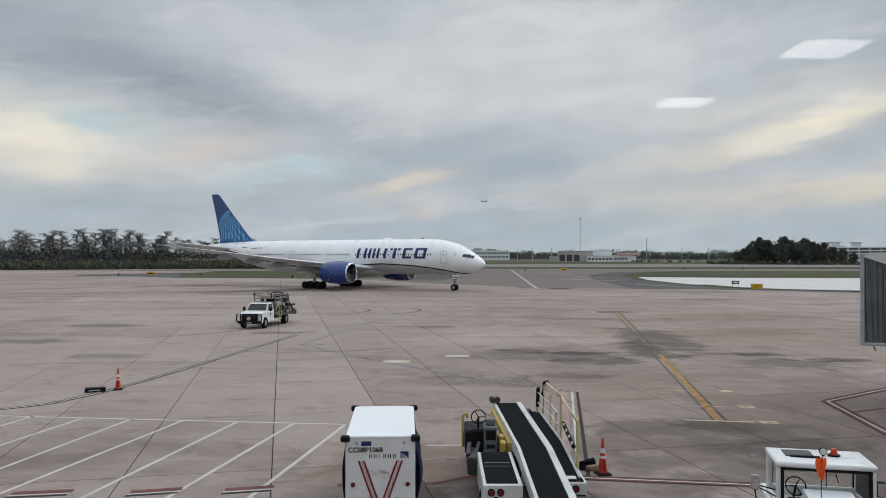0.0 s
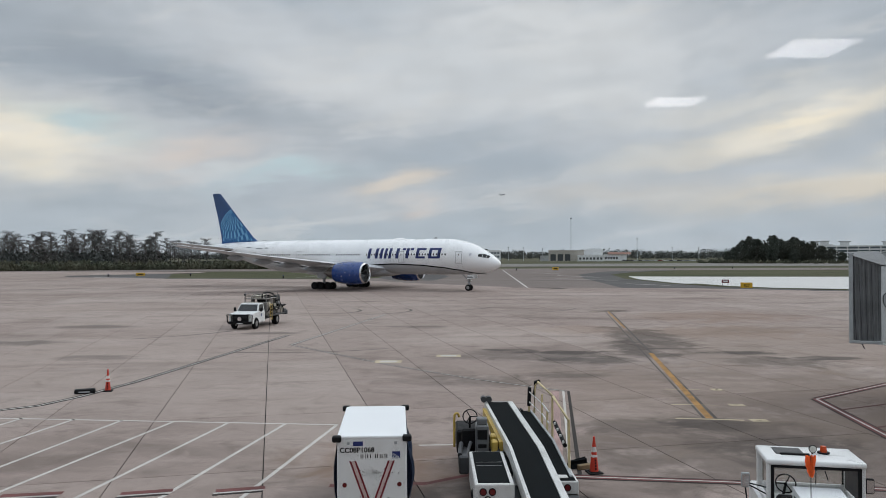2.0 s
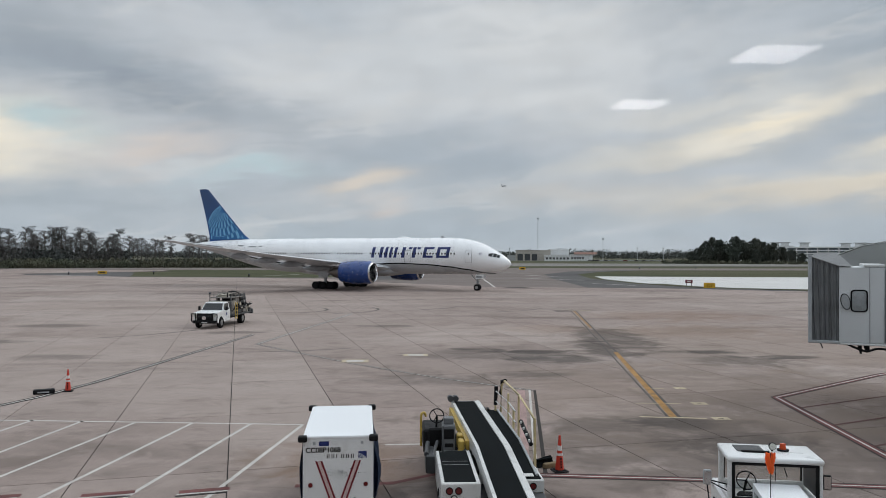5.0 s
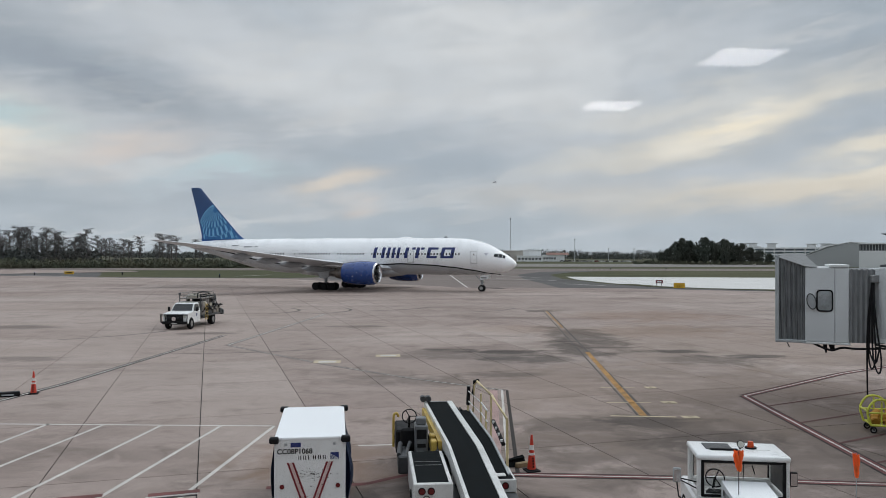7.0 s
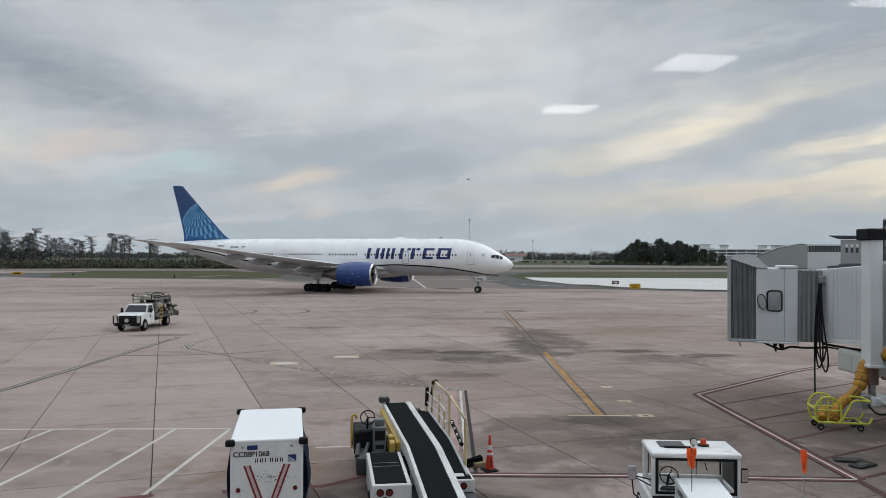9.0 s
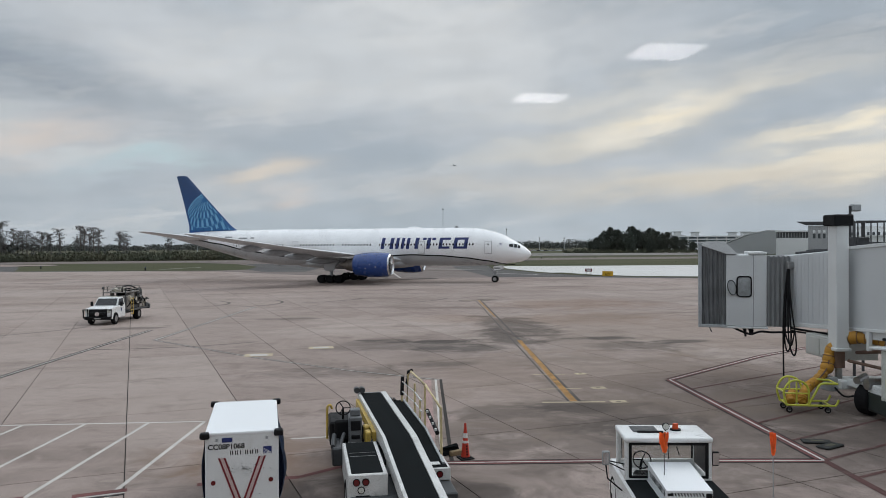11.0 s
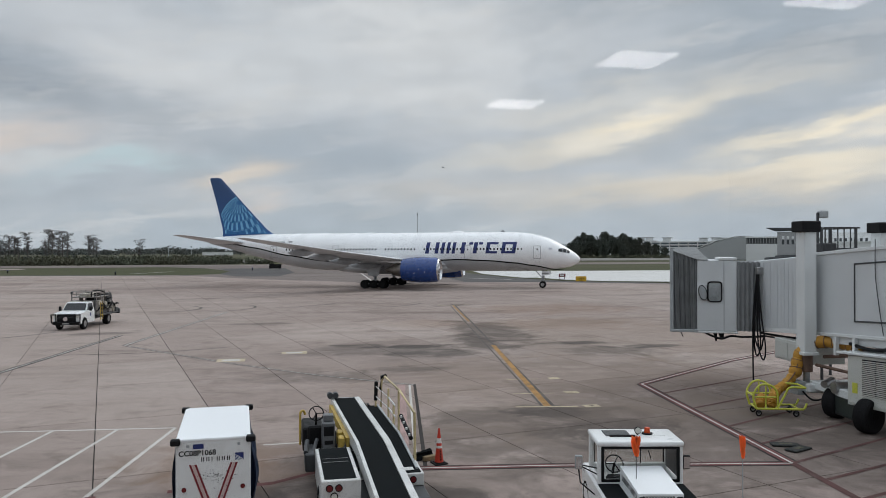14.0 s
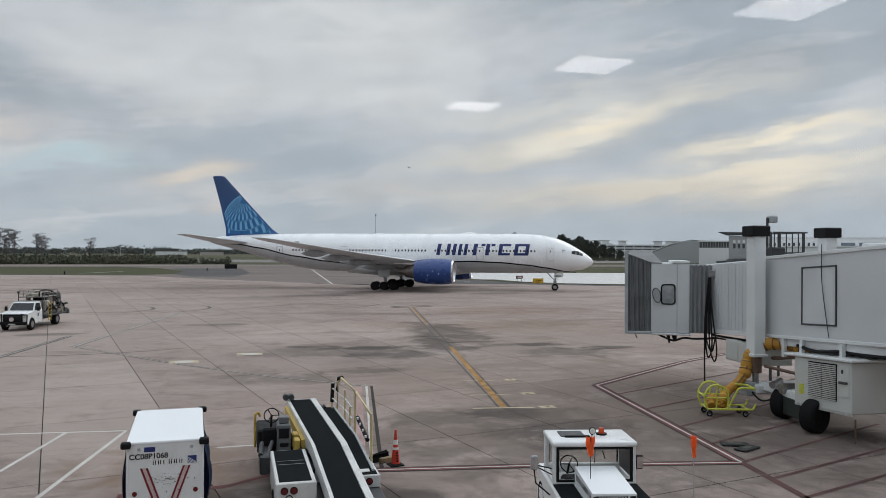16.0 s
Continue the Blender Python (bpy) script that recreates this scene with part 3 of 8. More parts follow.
paint("stand_hatching", pbr("dull_maroon_line_paint", (0.115, 0.062, 0.058), 0.85, var=0.2, scale=0.8, dirt=0.9, dirt_col=(0.19, 0.15, 0.135), dscale=1.2, world=True, spec=0.12), "dull maroon hatching inside the parking stand", [(a, b, w * 0.78) for a, b, w in RED_IN], 0.010)
paint("safety_line_white", M_PAINT_W, "thin worn white line inside the red safety line", chain(SAFE[2:], 0.07) + chain(ZONE, 0.08) + [((5.68, 34.0), (3.70, 21.0), 0.10)], 0.012)

M_PAINT_ROSE = pbr("faded_rose_line_paint", (0.36, 0.25, 0.235), 0.85, var=0.15, scale=0.8, dirt=0.6, dirt_col=(0.23, 0.19, 0.17), dscale=1.0, world=True, spec=0.12)
paint("faded_band", M_PAINT_ROSE, "broad faded rose band leading to the safety line", [((5.30, 34.0), (3.36, 21.0), 0.34)], 0.006)
DASH = [((-10.9, 19.33), (-9.45, 19.56)), ((-7.95, 19.46), (-6.72, 19.73)), ((-5.6, 19.64), (-4.4, 19.92))]
paint("dash_white", M_PAINT_W, "thin white lines beside the red dashes", [(a, b, 0.09) for a, b in DASH], 0.012)
paint("dash_edging", M_PAINT_K, "dark lines beside the red dashes", [((a[0], a[1] - 0.12), (b[0], b[1] - 0.12), 0.10) for a, b in DASH], 0.006)
# lead-in line with stop bars and number plates on the ground
paint("lead_in_edging", M_TYREMARK, "dark tyre-worn edging along the yellow lead-in line", [((10.32, 28.2), (18.65, 81.6), 0.14), ((9.9, 28.3), (18.1, 81.6), 0.10)], 0.004)
paint("stop_bar_edging", M_PAINT_K, "black edging of the far stop bar", [((16.3, 81.0), (20.8, 81.8), 0.5), ((16.3, 82.3), (20.8, 83.1), 0.5)], 0.006)
paint("lead_in_line", M_PAINT_Y, "worn yellow aircraft lead-in line", [((10.1, 28.25), (13.2, 47.0), 0.27), ((15.6, 63.0), (18.4, 81.6), 0.16)], 0.008)
paint("stop_bar", M_PAINT_CREAM, "faded cream stop bars across the lead-in line", [((8.84, 28.3), (11.23, 27.9), 0.16), ((9.5, 30.9), (11.3, 30.7), 0.09), ((10.3, 34.4), (11.8, 34.2), 0.09), ((16.6, 81.6), (20.4, 82.3), 0.25)], 0.008)


def plate_marks():
    bm = bmesh.new()
    for x, y, w, d in ((11.75, 27.85, 0.62, 0.42), (12.05, 30.7, 0.60, 0.46), (12.55, 34.2, 0.50, 0.42), (-2.6, 43.7, 1.5, 1.1), (0.85, 46.1, 1.45, 0.95)):
        flat(bm, [(x - w / 2, y - d / 2), (x + w / 2, y - d / 2 - 0.03), (x + w / 2, y + d / 2), (x - w / 2, y + d / 2 + 0.03)], 0.013)
    tagged(part("stop_plate", bm, M_PAINT_CREAM), "faded cream painted panels on the concrete", "painted panel", kind="structure")
    bm = bmesh.new()
    for x, y, s in ((11.75, 27.85, 0.2), (12.05, 30.7, 0.18), (12.55, 34.2, 0.15)):
        stripe(bm, (x - s * 0.5, y), (x + s * 0.4, y - 0.02), s * 0.5, 0.017)
    face = bmesh.new()
    for x, y, w, d in ((-2.6, 43.7, 0.95, 0.72), (0.85, 46.1, 0.92, 0.62)):
        flat(face, [(x - w / 2, y - d / 2), (x + w / 2, y - d / 2 - 0.03), (x + w / 2, y + d / 2), (x - w / 2, y + d / 2 + 0.03)], 0.017)
    tagged(part("stop_plate_face", face, M_PAINT_W), "worn white faces of the painted panels", "painted panel", kind="structure")
    tagged(part("stop_plate_marks", bm, M_PAINT_K), "worn unreadable dark marks on the painted panels", "painted panel", kind="structure")


plate_marks()
# scuffed tyre arcs where vehicles turned
bm = bmesh.new()
for cx, cy, r, a0, a1, w in ((-13.0, 84.0, 5.0, -60, 40, 0.30), (-8.5, 84.5, 6.0, -75, 30, 0.30), (-2, 92, 9, -80, -20, 0.3), (6.5, 90, 10, -70, -20, 0.3), (-30, 70, 16, -60, -30, 0.25), (-10, 62, 14, -100, -60, 0.2)):
    for k in range(14):
        u, v = radians(a0 + (a1 - a0) * k / 14), radians(a0 + (a1 - a0) * (k + 1) / 14)
        stripe(bm, (cx + r * math.cos(u), cy + r * math.sin(u)), (cx + r * math.cos(v), cy + r * math.sin(v)), w, 0.003)
tagged(part("tyre_marks", bm, M_TYREMARK), "curved dark tyre scuffs on the concrete", "tyre mark", kind="structure")

# nose of the airliner: seconds, x, y, heading
TAXI = [
    (0.0, 7.08, 128.65, -29.52),
    (0.5, 8.12, 128.37, -29.05),
    (1.0, 9.09, 128.11, -28.59),
    (1.5, 10.03, 127.87, -28.17),
    (2.0, 11.09, 127.59, -27.71),
    (2.5, 12.13, 127.34, -27.23),
    (3.0, 13.26, 127.08, -26.72),
    (3.5, 14.40, 126.81, -26.24),
    (4.0, 15.58, 126.52, -25.77),
    (6.5, 21.73, 124.34, -24.39),
    (7.0, 23.07, 123.83, -24.23),
    (7.5, 24.43, 123.37, -23.95),
    (8.0, 25.91, 122.84, -23.73),
    (8.5, 27.42, 122.27, -23.56),
    (9.0, 28.93, 121.66, -23.47),
    (11.5, 37.03, 117.66, -23.65),
    (12.0, 38.71, 116.83, -23.79),
    (12.5, 40.41, 115.98, -23.93),
    (13.0, 42.27, 115.12, -23.97),
    (13.5, 44.15, 114.27, -23.97),
    (14.0, 46.00, 113.39, -24.04),
    (14.5, 47.90, 112.47, -24.17),
    (15.0, 49.84, 111.54, -24.24),
    (15.5, 51.72, 110.53, -24.51),
    (16.0, 53.62, 109.39, -24.96),
]
CLIMB = [
    (0, pose(122.9, 2291.2, 165.5, 0, -9.7, 60.0)),
    (1, pose(169.9, 2372.5, 181.6, 0, -9.8, 59.7)),
    (2, pose(217.0, 2453.0, 197.8, 0, -9.9, 59.6)),
    (3, pose(263.9, 2532.8, 214.0, 0, -10.0, 59.6)),
    (4, pose(310.4, 2612.1, 230.1, 0, -10.0, 59.8)),
    (5, pose(356.4, 2690.9, 246.2, 0, -10.0, 60.1)),
    (6, pose(401.5, 2769.4, 262.1, 0, -9.9, 60.5)),
    (7, pose(445.7, 2847.5, 277.8, 0, -9.8, 61.1)),
    (8, pose(488.8, 2925.6, 293.2, 0, -9.7, 61.8)),
    (9, pose(530.6, 3003.5, 308.2, 0, -9.5, 62.5)),
    (10, pose(571.3, 3081.5, 322.9, 0, -9.3, 63.3)),
    (11, pose(610.6, 3159.5, 337.2, 0, -9.0, 64.0)),
    (12, pose(648.6, 3237.7, 350.9, 0, -8.7, 64.8)),
    (13, pose(685.4, 3316.0, 364.1, 0, -8.3, 65.6)),
    (14, pose(721.1, 3394.5, 376.7, 0, -7.9, 66.3)),
    (15, pose(755.6, 3473.2, 388.7, 0, -7.5, 66.9)),
    (16, pose(789.3, 3552.1, 399.9, 0, -7.0, 67.3)),
]

# ---------------------------------------------------------------- the airliner
SECTIONS = [  # distance aft of the nose, centre height, half height, half width
    (0.0, 4.52, 0.03, 0.03), (0.25, 4.53, 0.48, 0.50), (0.8, 4.58, 0.92, 0.98), (1.6, 4.70, 1.36, 1.45), (2.4, 4.88, 1.68, 1.80), (3.3, 5.08, 2.02, 2.12),
    (4.4, 5.30, 2.36, 2.42), (5.8, 5.50, 2.70, 2.72), (7.6, 5.66, 2.95, 2.95), (10.0, 5.75, 3.08, 3.08), (12.0, 5.76, 3.10, 3.10), (20.0, 5.76, 3.10, 3.10), (28.0, 5.76, 3.10, 3.10), (36.0, 5.76, 3.10, 3.10),
    (42.0, 5.78, 3.08, 3.10), (45.0, 5.88, 2.98, 3.05), (48.0, 6.10, 2.74, 2.90), (51.0, 6.42, 2.38, 2.60), (54.0, 6.80, 1.95, 2.15), (57.0, 7.16, 1.50, 1.60), (60.0, 7.45, 1.02, 1.0), (62.3, 7.62, 0.66, 0.45), (63.5, 7.66, 0.36, 0.16),
]


def hull(x):
    """Centre height, half height and half width of the fuselage x metres aft of the nose."""
    for a, b in zip(SECTIONS, SECTIONS[1:]):
        if a[0] <= x <= b[0]:
            f = (x - a[0]) / (b[0] - a[0])
            return [a[i] + (b[i] - a[i]) * f for i in (1, 2, 3)]
    return SECTIONS[-1][1:]


def on_hull(x, z, side=-1, out=0.0):
    zc, rz, ry = hull(x)
    s = max(-0.999, min(0.999, (z - zc) / rz))
    n = Vector((0, side * math.sqrt(1 - s * s) / ry, s / rz)).normalized()
    return Vector((-x, side * ry * math.sqrt(1 - s * s), z)) + n * out


CHEAT = [(0, 2.6), (4, 2.95), (7, 3.55), (10, 3.98), (14, 4.32), (19, 4.5), (24, 4.3), (29, 3.75), (33, 3.55), (37, 3.8), (42, 4.35), (47.5, 5.15), (54, 6.45), (58, 7.05), (63.5, 7.4)]


def cheat_z(x):
    for a, b in zip(CHEAT, CHEAT[1:]):
        if a[0] <= x <= b[0]:
            f = (x - a[0]) / (b[0] - a[0])
            f = f * f * (3 - 2 * f) * 0.5 + f * 0.5
            return a[1] + (b[1] - a[1]) * f
    return CHEAT[-1][1]


M_HULL = pbr("white_aircraft_paint", (0.86, 0.87, 0.88), 0.28, var=0.01, scale=0.4, dirt=0.04, dirt_col=(0.5, 0.5, 0.5), coat=0.4)
M_BELLY = pbr("grey_aircraft_paint", (0.47, 0.48, 0.49), 0.35, var=0.05, scale=0.4, dirt=0.2, dirt_col=(0.25, 0.25, 0.25))
M_WING = pbr("wing_grey_paint", (0.57, 0.59, 0.61), 0.34, var=0.05, scale=0.5, dirt=0.15, dirt_col=(0.3, 0.3, 0.3))
# fairing grey is darkened to carry the shade below the wing
M_FAIRING = pbr("fairing_grey_with_wing_shade", (0.30, 0.31, 0.32), 0.45, var=0.1, scale=1)
M_BLUE = pbr("blue_nacelle_paint", (0.005, 0.042, 0.20), 0.25, var=0.06, scale=0.6, coat=0.4)
M_FIN = bpy.data.materials.new("blue_fin_paint")
M_EMBLEM = pbr("light_blue_emblem_paint", (0.155, 0.40, 0.63), 0.35, var=0.05, scale=1)
M_EMBLEM2 = pbr("mid_blue_emblem_paint", (0.014, 0.115, 0.300), 0.35, var=0.05, scale=1)
M_LIP = pbr("polished_metal_lip", (0.62, 0.62, 0.63), 0.22, 1.0, var=0.05, scale=2)
M_SEAM = pbr("panel_seam_grey", (0.28, 0.29, 0.30), 0.5, var=0.1, scale=2)
M_HOT = pbr("heat_stained_metal", (0.22, 0.20, 0.18), 0.4, 0.9, var=0.2, scale=2)
M_GEAR = pbr("gear_grey_paint", (0.30, 0.31, 0.32), 0.45, var=0.1, scale=4, dirt=0.4)


def fin_paint(m):
    """Deep blue at the tip, running into a brighter blue at the root."""
    m.use_nodes = True
    nt = m.node_tree
    b = nt.nodes["Principled BSDF"]
    tc = nt.nodes.new("ShaderNodeTexCoord")
    sep = nt.nodes.new("ShaderNodeSeparateXYZ")
    nt.links.new(tc.outputs["Object"], sep.inputs[0])
    n = noise_node(nt, tc.outputs["Object"], 0.6, 4)
    c = mix_col(nt, ramp(nt, sep.outputs[2], 8.0, 18.0), (0.004, 0.070, 0.245), (0.004, 0.040, 0.140))
    c = mix_col(nt, math_node(nt, "MULTIPLY", n, 0.12), c, (0.03, 0.10, 0.25))
    nt.links.new(c, b.inputs["Base Color"])
    b.inputs["Roughness"].default_value, b.inputs["Coat Weight"].default_value = 0.3, 0.3


fin_paint(M_FIN)


def aerofoil(chord, thick, n=9):
    pts = []
    for i in range(n + 1):
        x = (1 - math.cos(math.pi * i / n)) / 2
        pts.append((x, 5 * thick * (0.2969 * math.sqrt(x) - 0.126 * x - 0.3516 * x * x + 0.2843 * x ** 3 - 0.1036 * x ** 4)))
    return [(-x * chord, t * chord) for x, t in pts] + [(-x * chord, -t * chord * 0.8) for x, t in pts[-2:0:-1]]


def wing_rings(stations):
    """Stations: aft distance of the leading edge, y, z, chord, thickness."""
    return [[(-x + p[0], y, z + p[1]) for p in aerofoil(c, t)] for x, y, z, c, t in stations]


FIN_ROWS = [(50.6, 8.2, 10.2), (52.6, 9.6, 8.2), (56.5, 13.6, 5.3), (61.05, 18.42, 2.15), (61.6, 18.55, 1.4)]


def airliner():
    root = thing("airliner", "white and blue widebody jet airliner taxiing on the apron", "airplane")
    # body, split along the painted line into a white upper and a grey lower shell
    xs = sorted(set([s[0] for s in SECTIONS] + [0.5, 1.2, 2.0, 5.0, 6.6, 8.8] + list(range(10, 63, 2))))
    up, low = bmesh.new(), bmesh.new()
    for b, lo_shell in ((up, False), (low, True)):
        rings = []
        for x in xs:
            zc, rz, ry = hull(x)
            s = max(-0.985, min(0.985, (cheat_z(x) - zc) / rz))
            a0 = math.asin(s)
            n = 22
            if lo_shell:
                ang = [a0 - (math.pi + 2 * a0) * k / n for k in range(n + 1)]
            else:
                ang = [a0 + (math.pi - 2 * a0) * k / n for k in range(n + 1)]
            rings.append([(-x, ry * math.cos(a), zc + rz * math.sin(a)) for a in ang])
        loft(b, rings, cap=False, closed=False)
    part("fuselage", up, M_HULL, root, "glossy white upper fuselage", smooth="all")
    part("belly", low, M_BELLY, root, "grey lower fuselage", smooth="all")
    for side in (-1, 1):
        b = bmesh.new()
        rows = []
        for k in range(0, 121):
            x = 2.6 + (62.5 - 2.6) * k / 120
            w = 0.10 if 4 < x < 60 else 0.05
            rows.append([on_hull(x, cheat_z(x) + w, side, 0.012), on_hull(x, cheat_z(x) - w, side, 0.012)])
        loft(b, rows, cap=False, closed=False)
        part("cheat_line", b, M_BLACK, root, "thin black line along the fuselage")
    # wing box fairing under the body
    b = bmesh.new()
    rings = []
    for x, w, d in ((19.5, 0.6, 0.05), (21.5, 2.4, 0.5), (25, 3.25, 0.9), (32, 3.35, 0.95), (36, 2.7, 0.7), (39.5, 0.8, 0.1)):
        rings.append([(-x, w * math.cos(2 * math.pi * k / 20), 3.25 + (0.9 if math.sin(2 * math.pi * k / 20) > 0 else 0.7 + d * 0.5) * math.sin(2 * math.pi * k / 20)) for k in range(20)])
    loft(b, rings)
    part("wing_fairing", b, M_BELLY, root, smooth="all")
    for side in (-1, 1):
        s = side
        b = bmesh.new()
        loft(b, wing_rings([(19.8, 0.5 * s, 3.55, 15.5, 0.12), (21.4, 3.0 * s, 3.75, 13.4, 0.11), (25.9, 9.8 * s, 4.55, 8.6, 0.085), (32.2, 18.5 * s, 5.75, 5.6, 0.075), (39.6, 29.0 * s, 7.35, 2.7, 0.065), (41.3, 30.3 * s, 7.62, 1.5, 0.055), (42.4, 30.46 * s, 7.66, 0.5, 0.05)]))
        w = part("wing", b, M_WING, root, "swept grey wing", smooth=True)
        for y, x, l in ((6.8, 33.0, 4.6), (12.3, 34.4, 4.2), (17.0, 36.0, 3.8), (21.8, 37.6, 3.0)):
            f = bmesh.new()
            z = 4.1 + (y - 6.8) * 0.137
            loft(f, [[(-x - d, y * s + r * 0.55 * math.cos(2 * math.pi * k / 10), z - 0.50 + r * math.sin(2 * math.pi * k / 10)) for k in range(10)] for d, r in ((-l * 0.7, 0.03), (-l * 0.35, 0.42), (0, 0.55), (l * 0.35, 0.38), (l * 0.6, 0.03))])
            part("flap_fairing", f, M_FAIRING, w, "grey flap track fairing", smooth=True)
        b = bmesh.new()
        loft(b, wing_rings([(55.2, 0.4 * s, 7.15, 7.0, 0.10), (56.2, 1.8 * s, 7.35, 6.1, 0.10), (61.6, 10.3 * s, 8.45, 2.4, 0.08), (62.5, 10.8 * s, 8.5, 1.2, 0.05)]))
        part("tailplane", b, M_WING, root, "swept grey tailplane", smooth=True)
        engine(root, side)
        # cabin windows
        me = None
        x = 8.9
        while x < 47.9:
            blocked = any(abs(x - d) < 0.75 for d in (6.5, 17.35, 39.2, 50.2)) or 24.6 < x < 25.6 or 31.2 < x < 32.3 or 40.0 < x < 41.0
            if not blocked:
                p = on_hull(x, 6.14, s, 0.012)
                q = on_hull(x, 6.34, s, 0.012)
                if me is None:
                    wb = bmesh.new()
                    vs = [wb.verts.new((0.13 * math.cos(a) * (1 if abs(math.cos(a)) < 0.9 else 0.95), 0.0, 0.185 * math.sin(a))) for a in [2 * math.pi * k / 12 for k in range(12)]]
                    top = wb.faces.new(vs)
                    ex = bmesh.ops.extrude_face_region(wb, geom=[top])
                    for v in ex["geom"]:
                        if isinstance(v, bmesh.types.BMVert):
                            v.co.y -= 0.02 * s
                    ob = part("cabin_window", wb, M_WINDOW, root)
                    me = ob.data
                else:
                    ob = new("cabin_window", me)
                    ob.parent = root
                lean = math.degrees(math.atan2((p.y - q.y) * s, 0.2))
                ob.matrix_basis = pose(p.x, p.y, 6.14, -lean * s * -1, 0, 0)
            x += 0.533
        # doors: a raised rim round a flush leaf
        for dx, w, z0, z1 in ((6.5, 1.07, 4.65, 6.60), (17.35, 1.07, 4.72, 6.65), (39.2, 1.0, 5.35, 6.75), (50.2, 1.05, 4.85, 6.65)):
            d = bmesh.new()
            n = 7
            for e in range(2):
                xx = dx - w / 2 + e * w
                loft(d, [[on_hull(xx - 0.03, z0 + (z1 - z0) * k / n, s, 0.012), on_hull(xx + 0.03, z0 + (z1 - z0) * k / n, s, 0.012)] for k in range(n + 1)], cap=False, closed=False)
            for zz in (z0, z1):
                loft(d, [[on_hull(dx - w / 2 + w * k / 3, zz - 0.03, s, 0.014), on_hull(dx - w / 2 + w * k / 3, zz + 0.03, s, 0.014)] for k in range(4)], cap=False, closed=False)
            door = part("cabin_door", d, M_SEAM, root, "grey outline of a closed cabin door")
            d = bmesh.new()
            loft(d, [[on_hull(dx - 0.09, 5.95 + 0.07 * k, s, 0.014), on_hull(dx + 0.09, 5.95 + 0.07 * k, s, 0.014)] for k in range(5)], cap=False, closed=False)
            part("door_window", d, M_WINDOW, door)
        # windscreen panes
        for x0, x1, zl0, zh0, zl1, zh1 in ((1.62, 2.02, 5.42, 5.82, 5.50, 6.02), (2.08, 2.62, 5.52, 6.05, 5.60, 6.22), (2.68, 3.30, 5.62, 6.22, 5.75, 6.15)):
            d = bmesh.new()
            loft(d, [[on_hull(x0 + (x1 - x0) * k / 3, zl0 + (zl1 - zl0) * k / 3, s, 0.02), on_hull(x0 + (x1 - x0) * k / 3, (zl0 + zh0) / 2 + ((zl1 + zh1) - (zl0 + zh0)) / 2 * k / 3, s, 0.03), on_hull(x0 + (x1 - x0) * k / 3, zh0 + (zh1 - zh0) * k / 3, s, 0.02)] for k in range(4)], cap=False, closed=False)
            part("windscreen", d, M_WINDOW, root, "dark cockpit window")
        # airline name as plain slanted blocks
        spans = [(24.2, 22.1), (21.7, 19.4), (18.5, 17.88), (17.33, 15.15), (14.53, 12.6), (12.1, 9.85)]
        for k, (a, c) in enumerate(spans):
            d = bmesh.new()
            cols = [(a, a - 0.58), (c + 0.58, c)] if a - c > 0.7 else [(a, c)]
            if k == 1:
                cols = [(a, a - 0.52), ((a + c) / 2 + 0.24, (a + c) / 2 - 0.24), (c + 0.52, c)]
            if k == 4:
                cols = [(a, a - 0.58)]
            if k == 3:
                cols = [((a + c) / 2 + 0.30, (a + c) / 2 - 0.30), (a, a - 0.62), (c + 0.62, c)]
            for e, (xa, xb) in enumerate(cols):
                z0 = 5.45 if not (k == 3 and e) else 6.85
                loft(d, [[on_hull(xa - 0.22 * (z - 5.5) / 1.5, z, s, 0.010), on_hull(xb - 0.22 * (z - 5.5) / 1.5, z, s, 0.010)] for z in [z0 + (7.22 - z0) * j / 8 for j in range(9)]], cap=False, closed=False)
            for z0 in ((5.45, 6.86) if k in (4, 5) else ()):
                loft(d, [[on_hull(a - 0.1 - (a - c - 0.2) * j / 3 - 0.22 * (z0 - 5.5) / 1.5, z0, s, 0.016), on_hull(a - 0.1 - (a - c - 0.2) * j / 3 - 0.22 * (z0 - 5.2) / 1.5, z0 + 0.36, s, 0.016)] for j in range(4)], cap=False, closed=False)
            part("name_block", d, M_NAVY, root, "navy painted block")
        # small registration bars
        d = bmesh.new()
        for a, c, z in ((49.9, 48.2, 7.25), (47.6, 46.9, 7.3), (52.6, 51.2, 7.45)):
            loft(d, [[on_hull(a, z, s, 0.012), on_hull(c, z, s, 0.012)], [on_hull(a, z + 0.22, s, 0.012), on_hull(c, z + 0.22, s, 0.012)]], cap=False, closed=False)
        part("registration_bars", d, M_SEAM, root, kind="stuff")
        d = bmesh.new()
        for k in range(5):
            u = radians(90 + 72 * k)
            a, c = (4.55 + 0.27 * math.cos(u), 6.15 + 0.27 * math.sin(u)), (4.55 + 0.27 * math.cos(u + radians(144)), 6.15 + 0.27 * math.sin(u + radians(144)))
            loft(d, [[on_hull(a[0], a[1] - 0.02, s, 0.014), on_hull(a[0], a[1] + 0.02, s, 0.014)], [on_hull(c[0], c[1] - 0.02, s, 0.014), on_hull(c[0], c[1] + 0.02, s, 0.014)]], cap=False, closed=False)
        part("emblem", d, M_NAVY, root)
        # emblem on the fin: rows of bent tiles on a globe
        for tone, mat in ((0, M_EMBLEM), (1, M_EMBLEM2)):
            d = bmesh.new()
            globe(d, side, tone)
            part("fin_emblem", d, mat, root, "light blue tiled globe emblem" if tone == 0 else "mid blue tiles of the globe emblem", kind="stuff")
    b = bmesh.new()
    loft(b, [[(-x + p[0], p[1], z) for p in aerofoil(c, 0.09)] for x, z, c in FIN_ROWS])
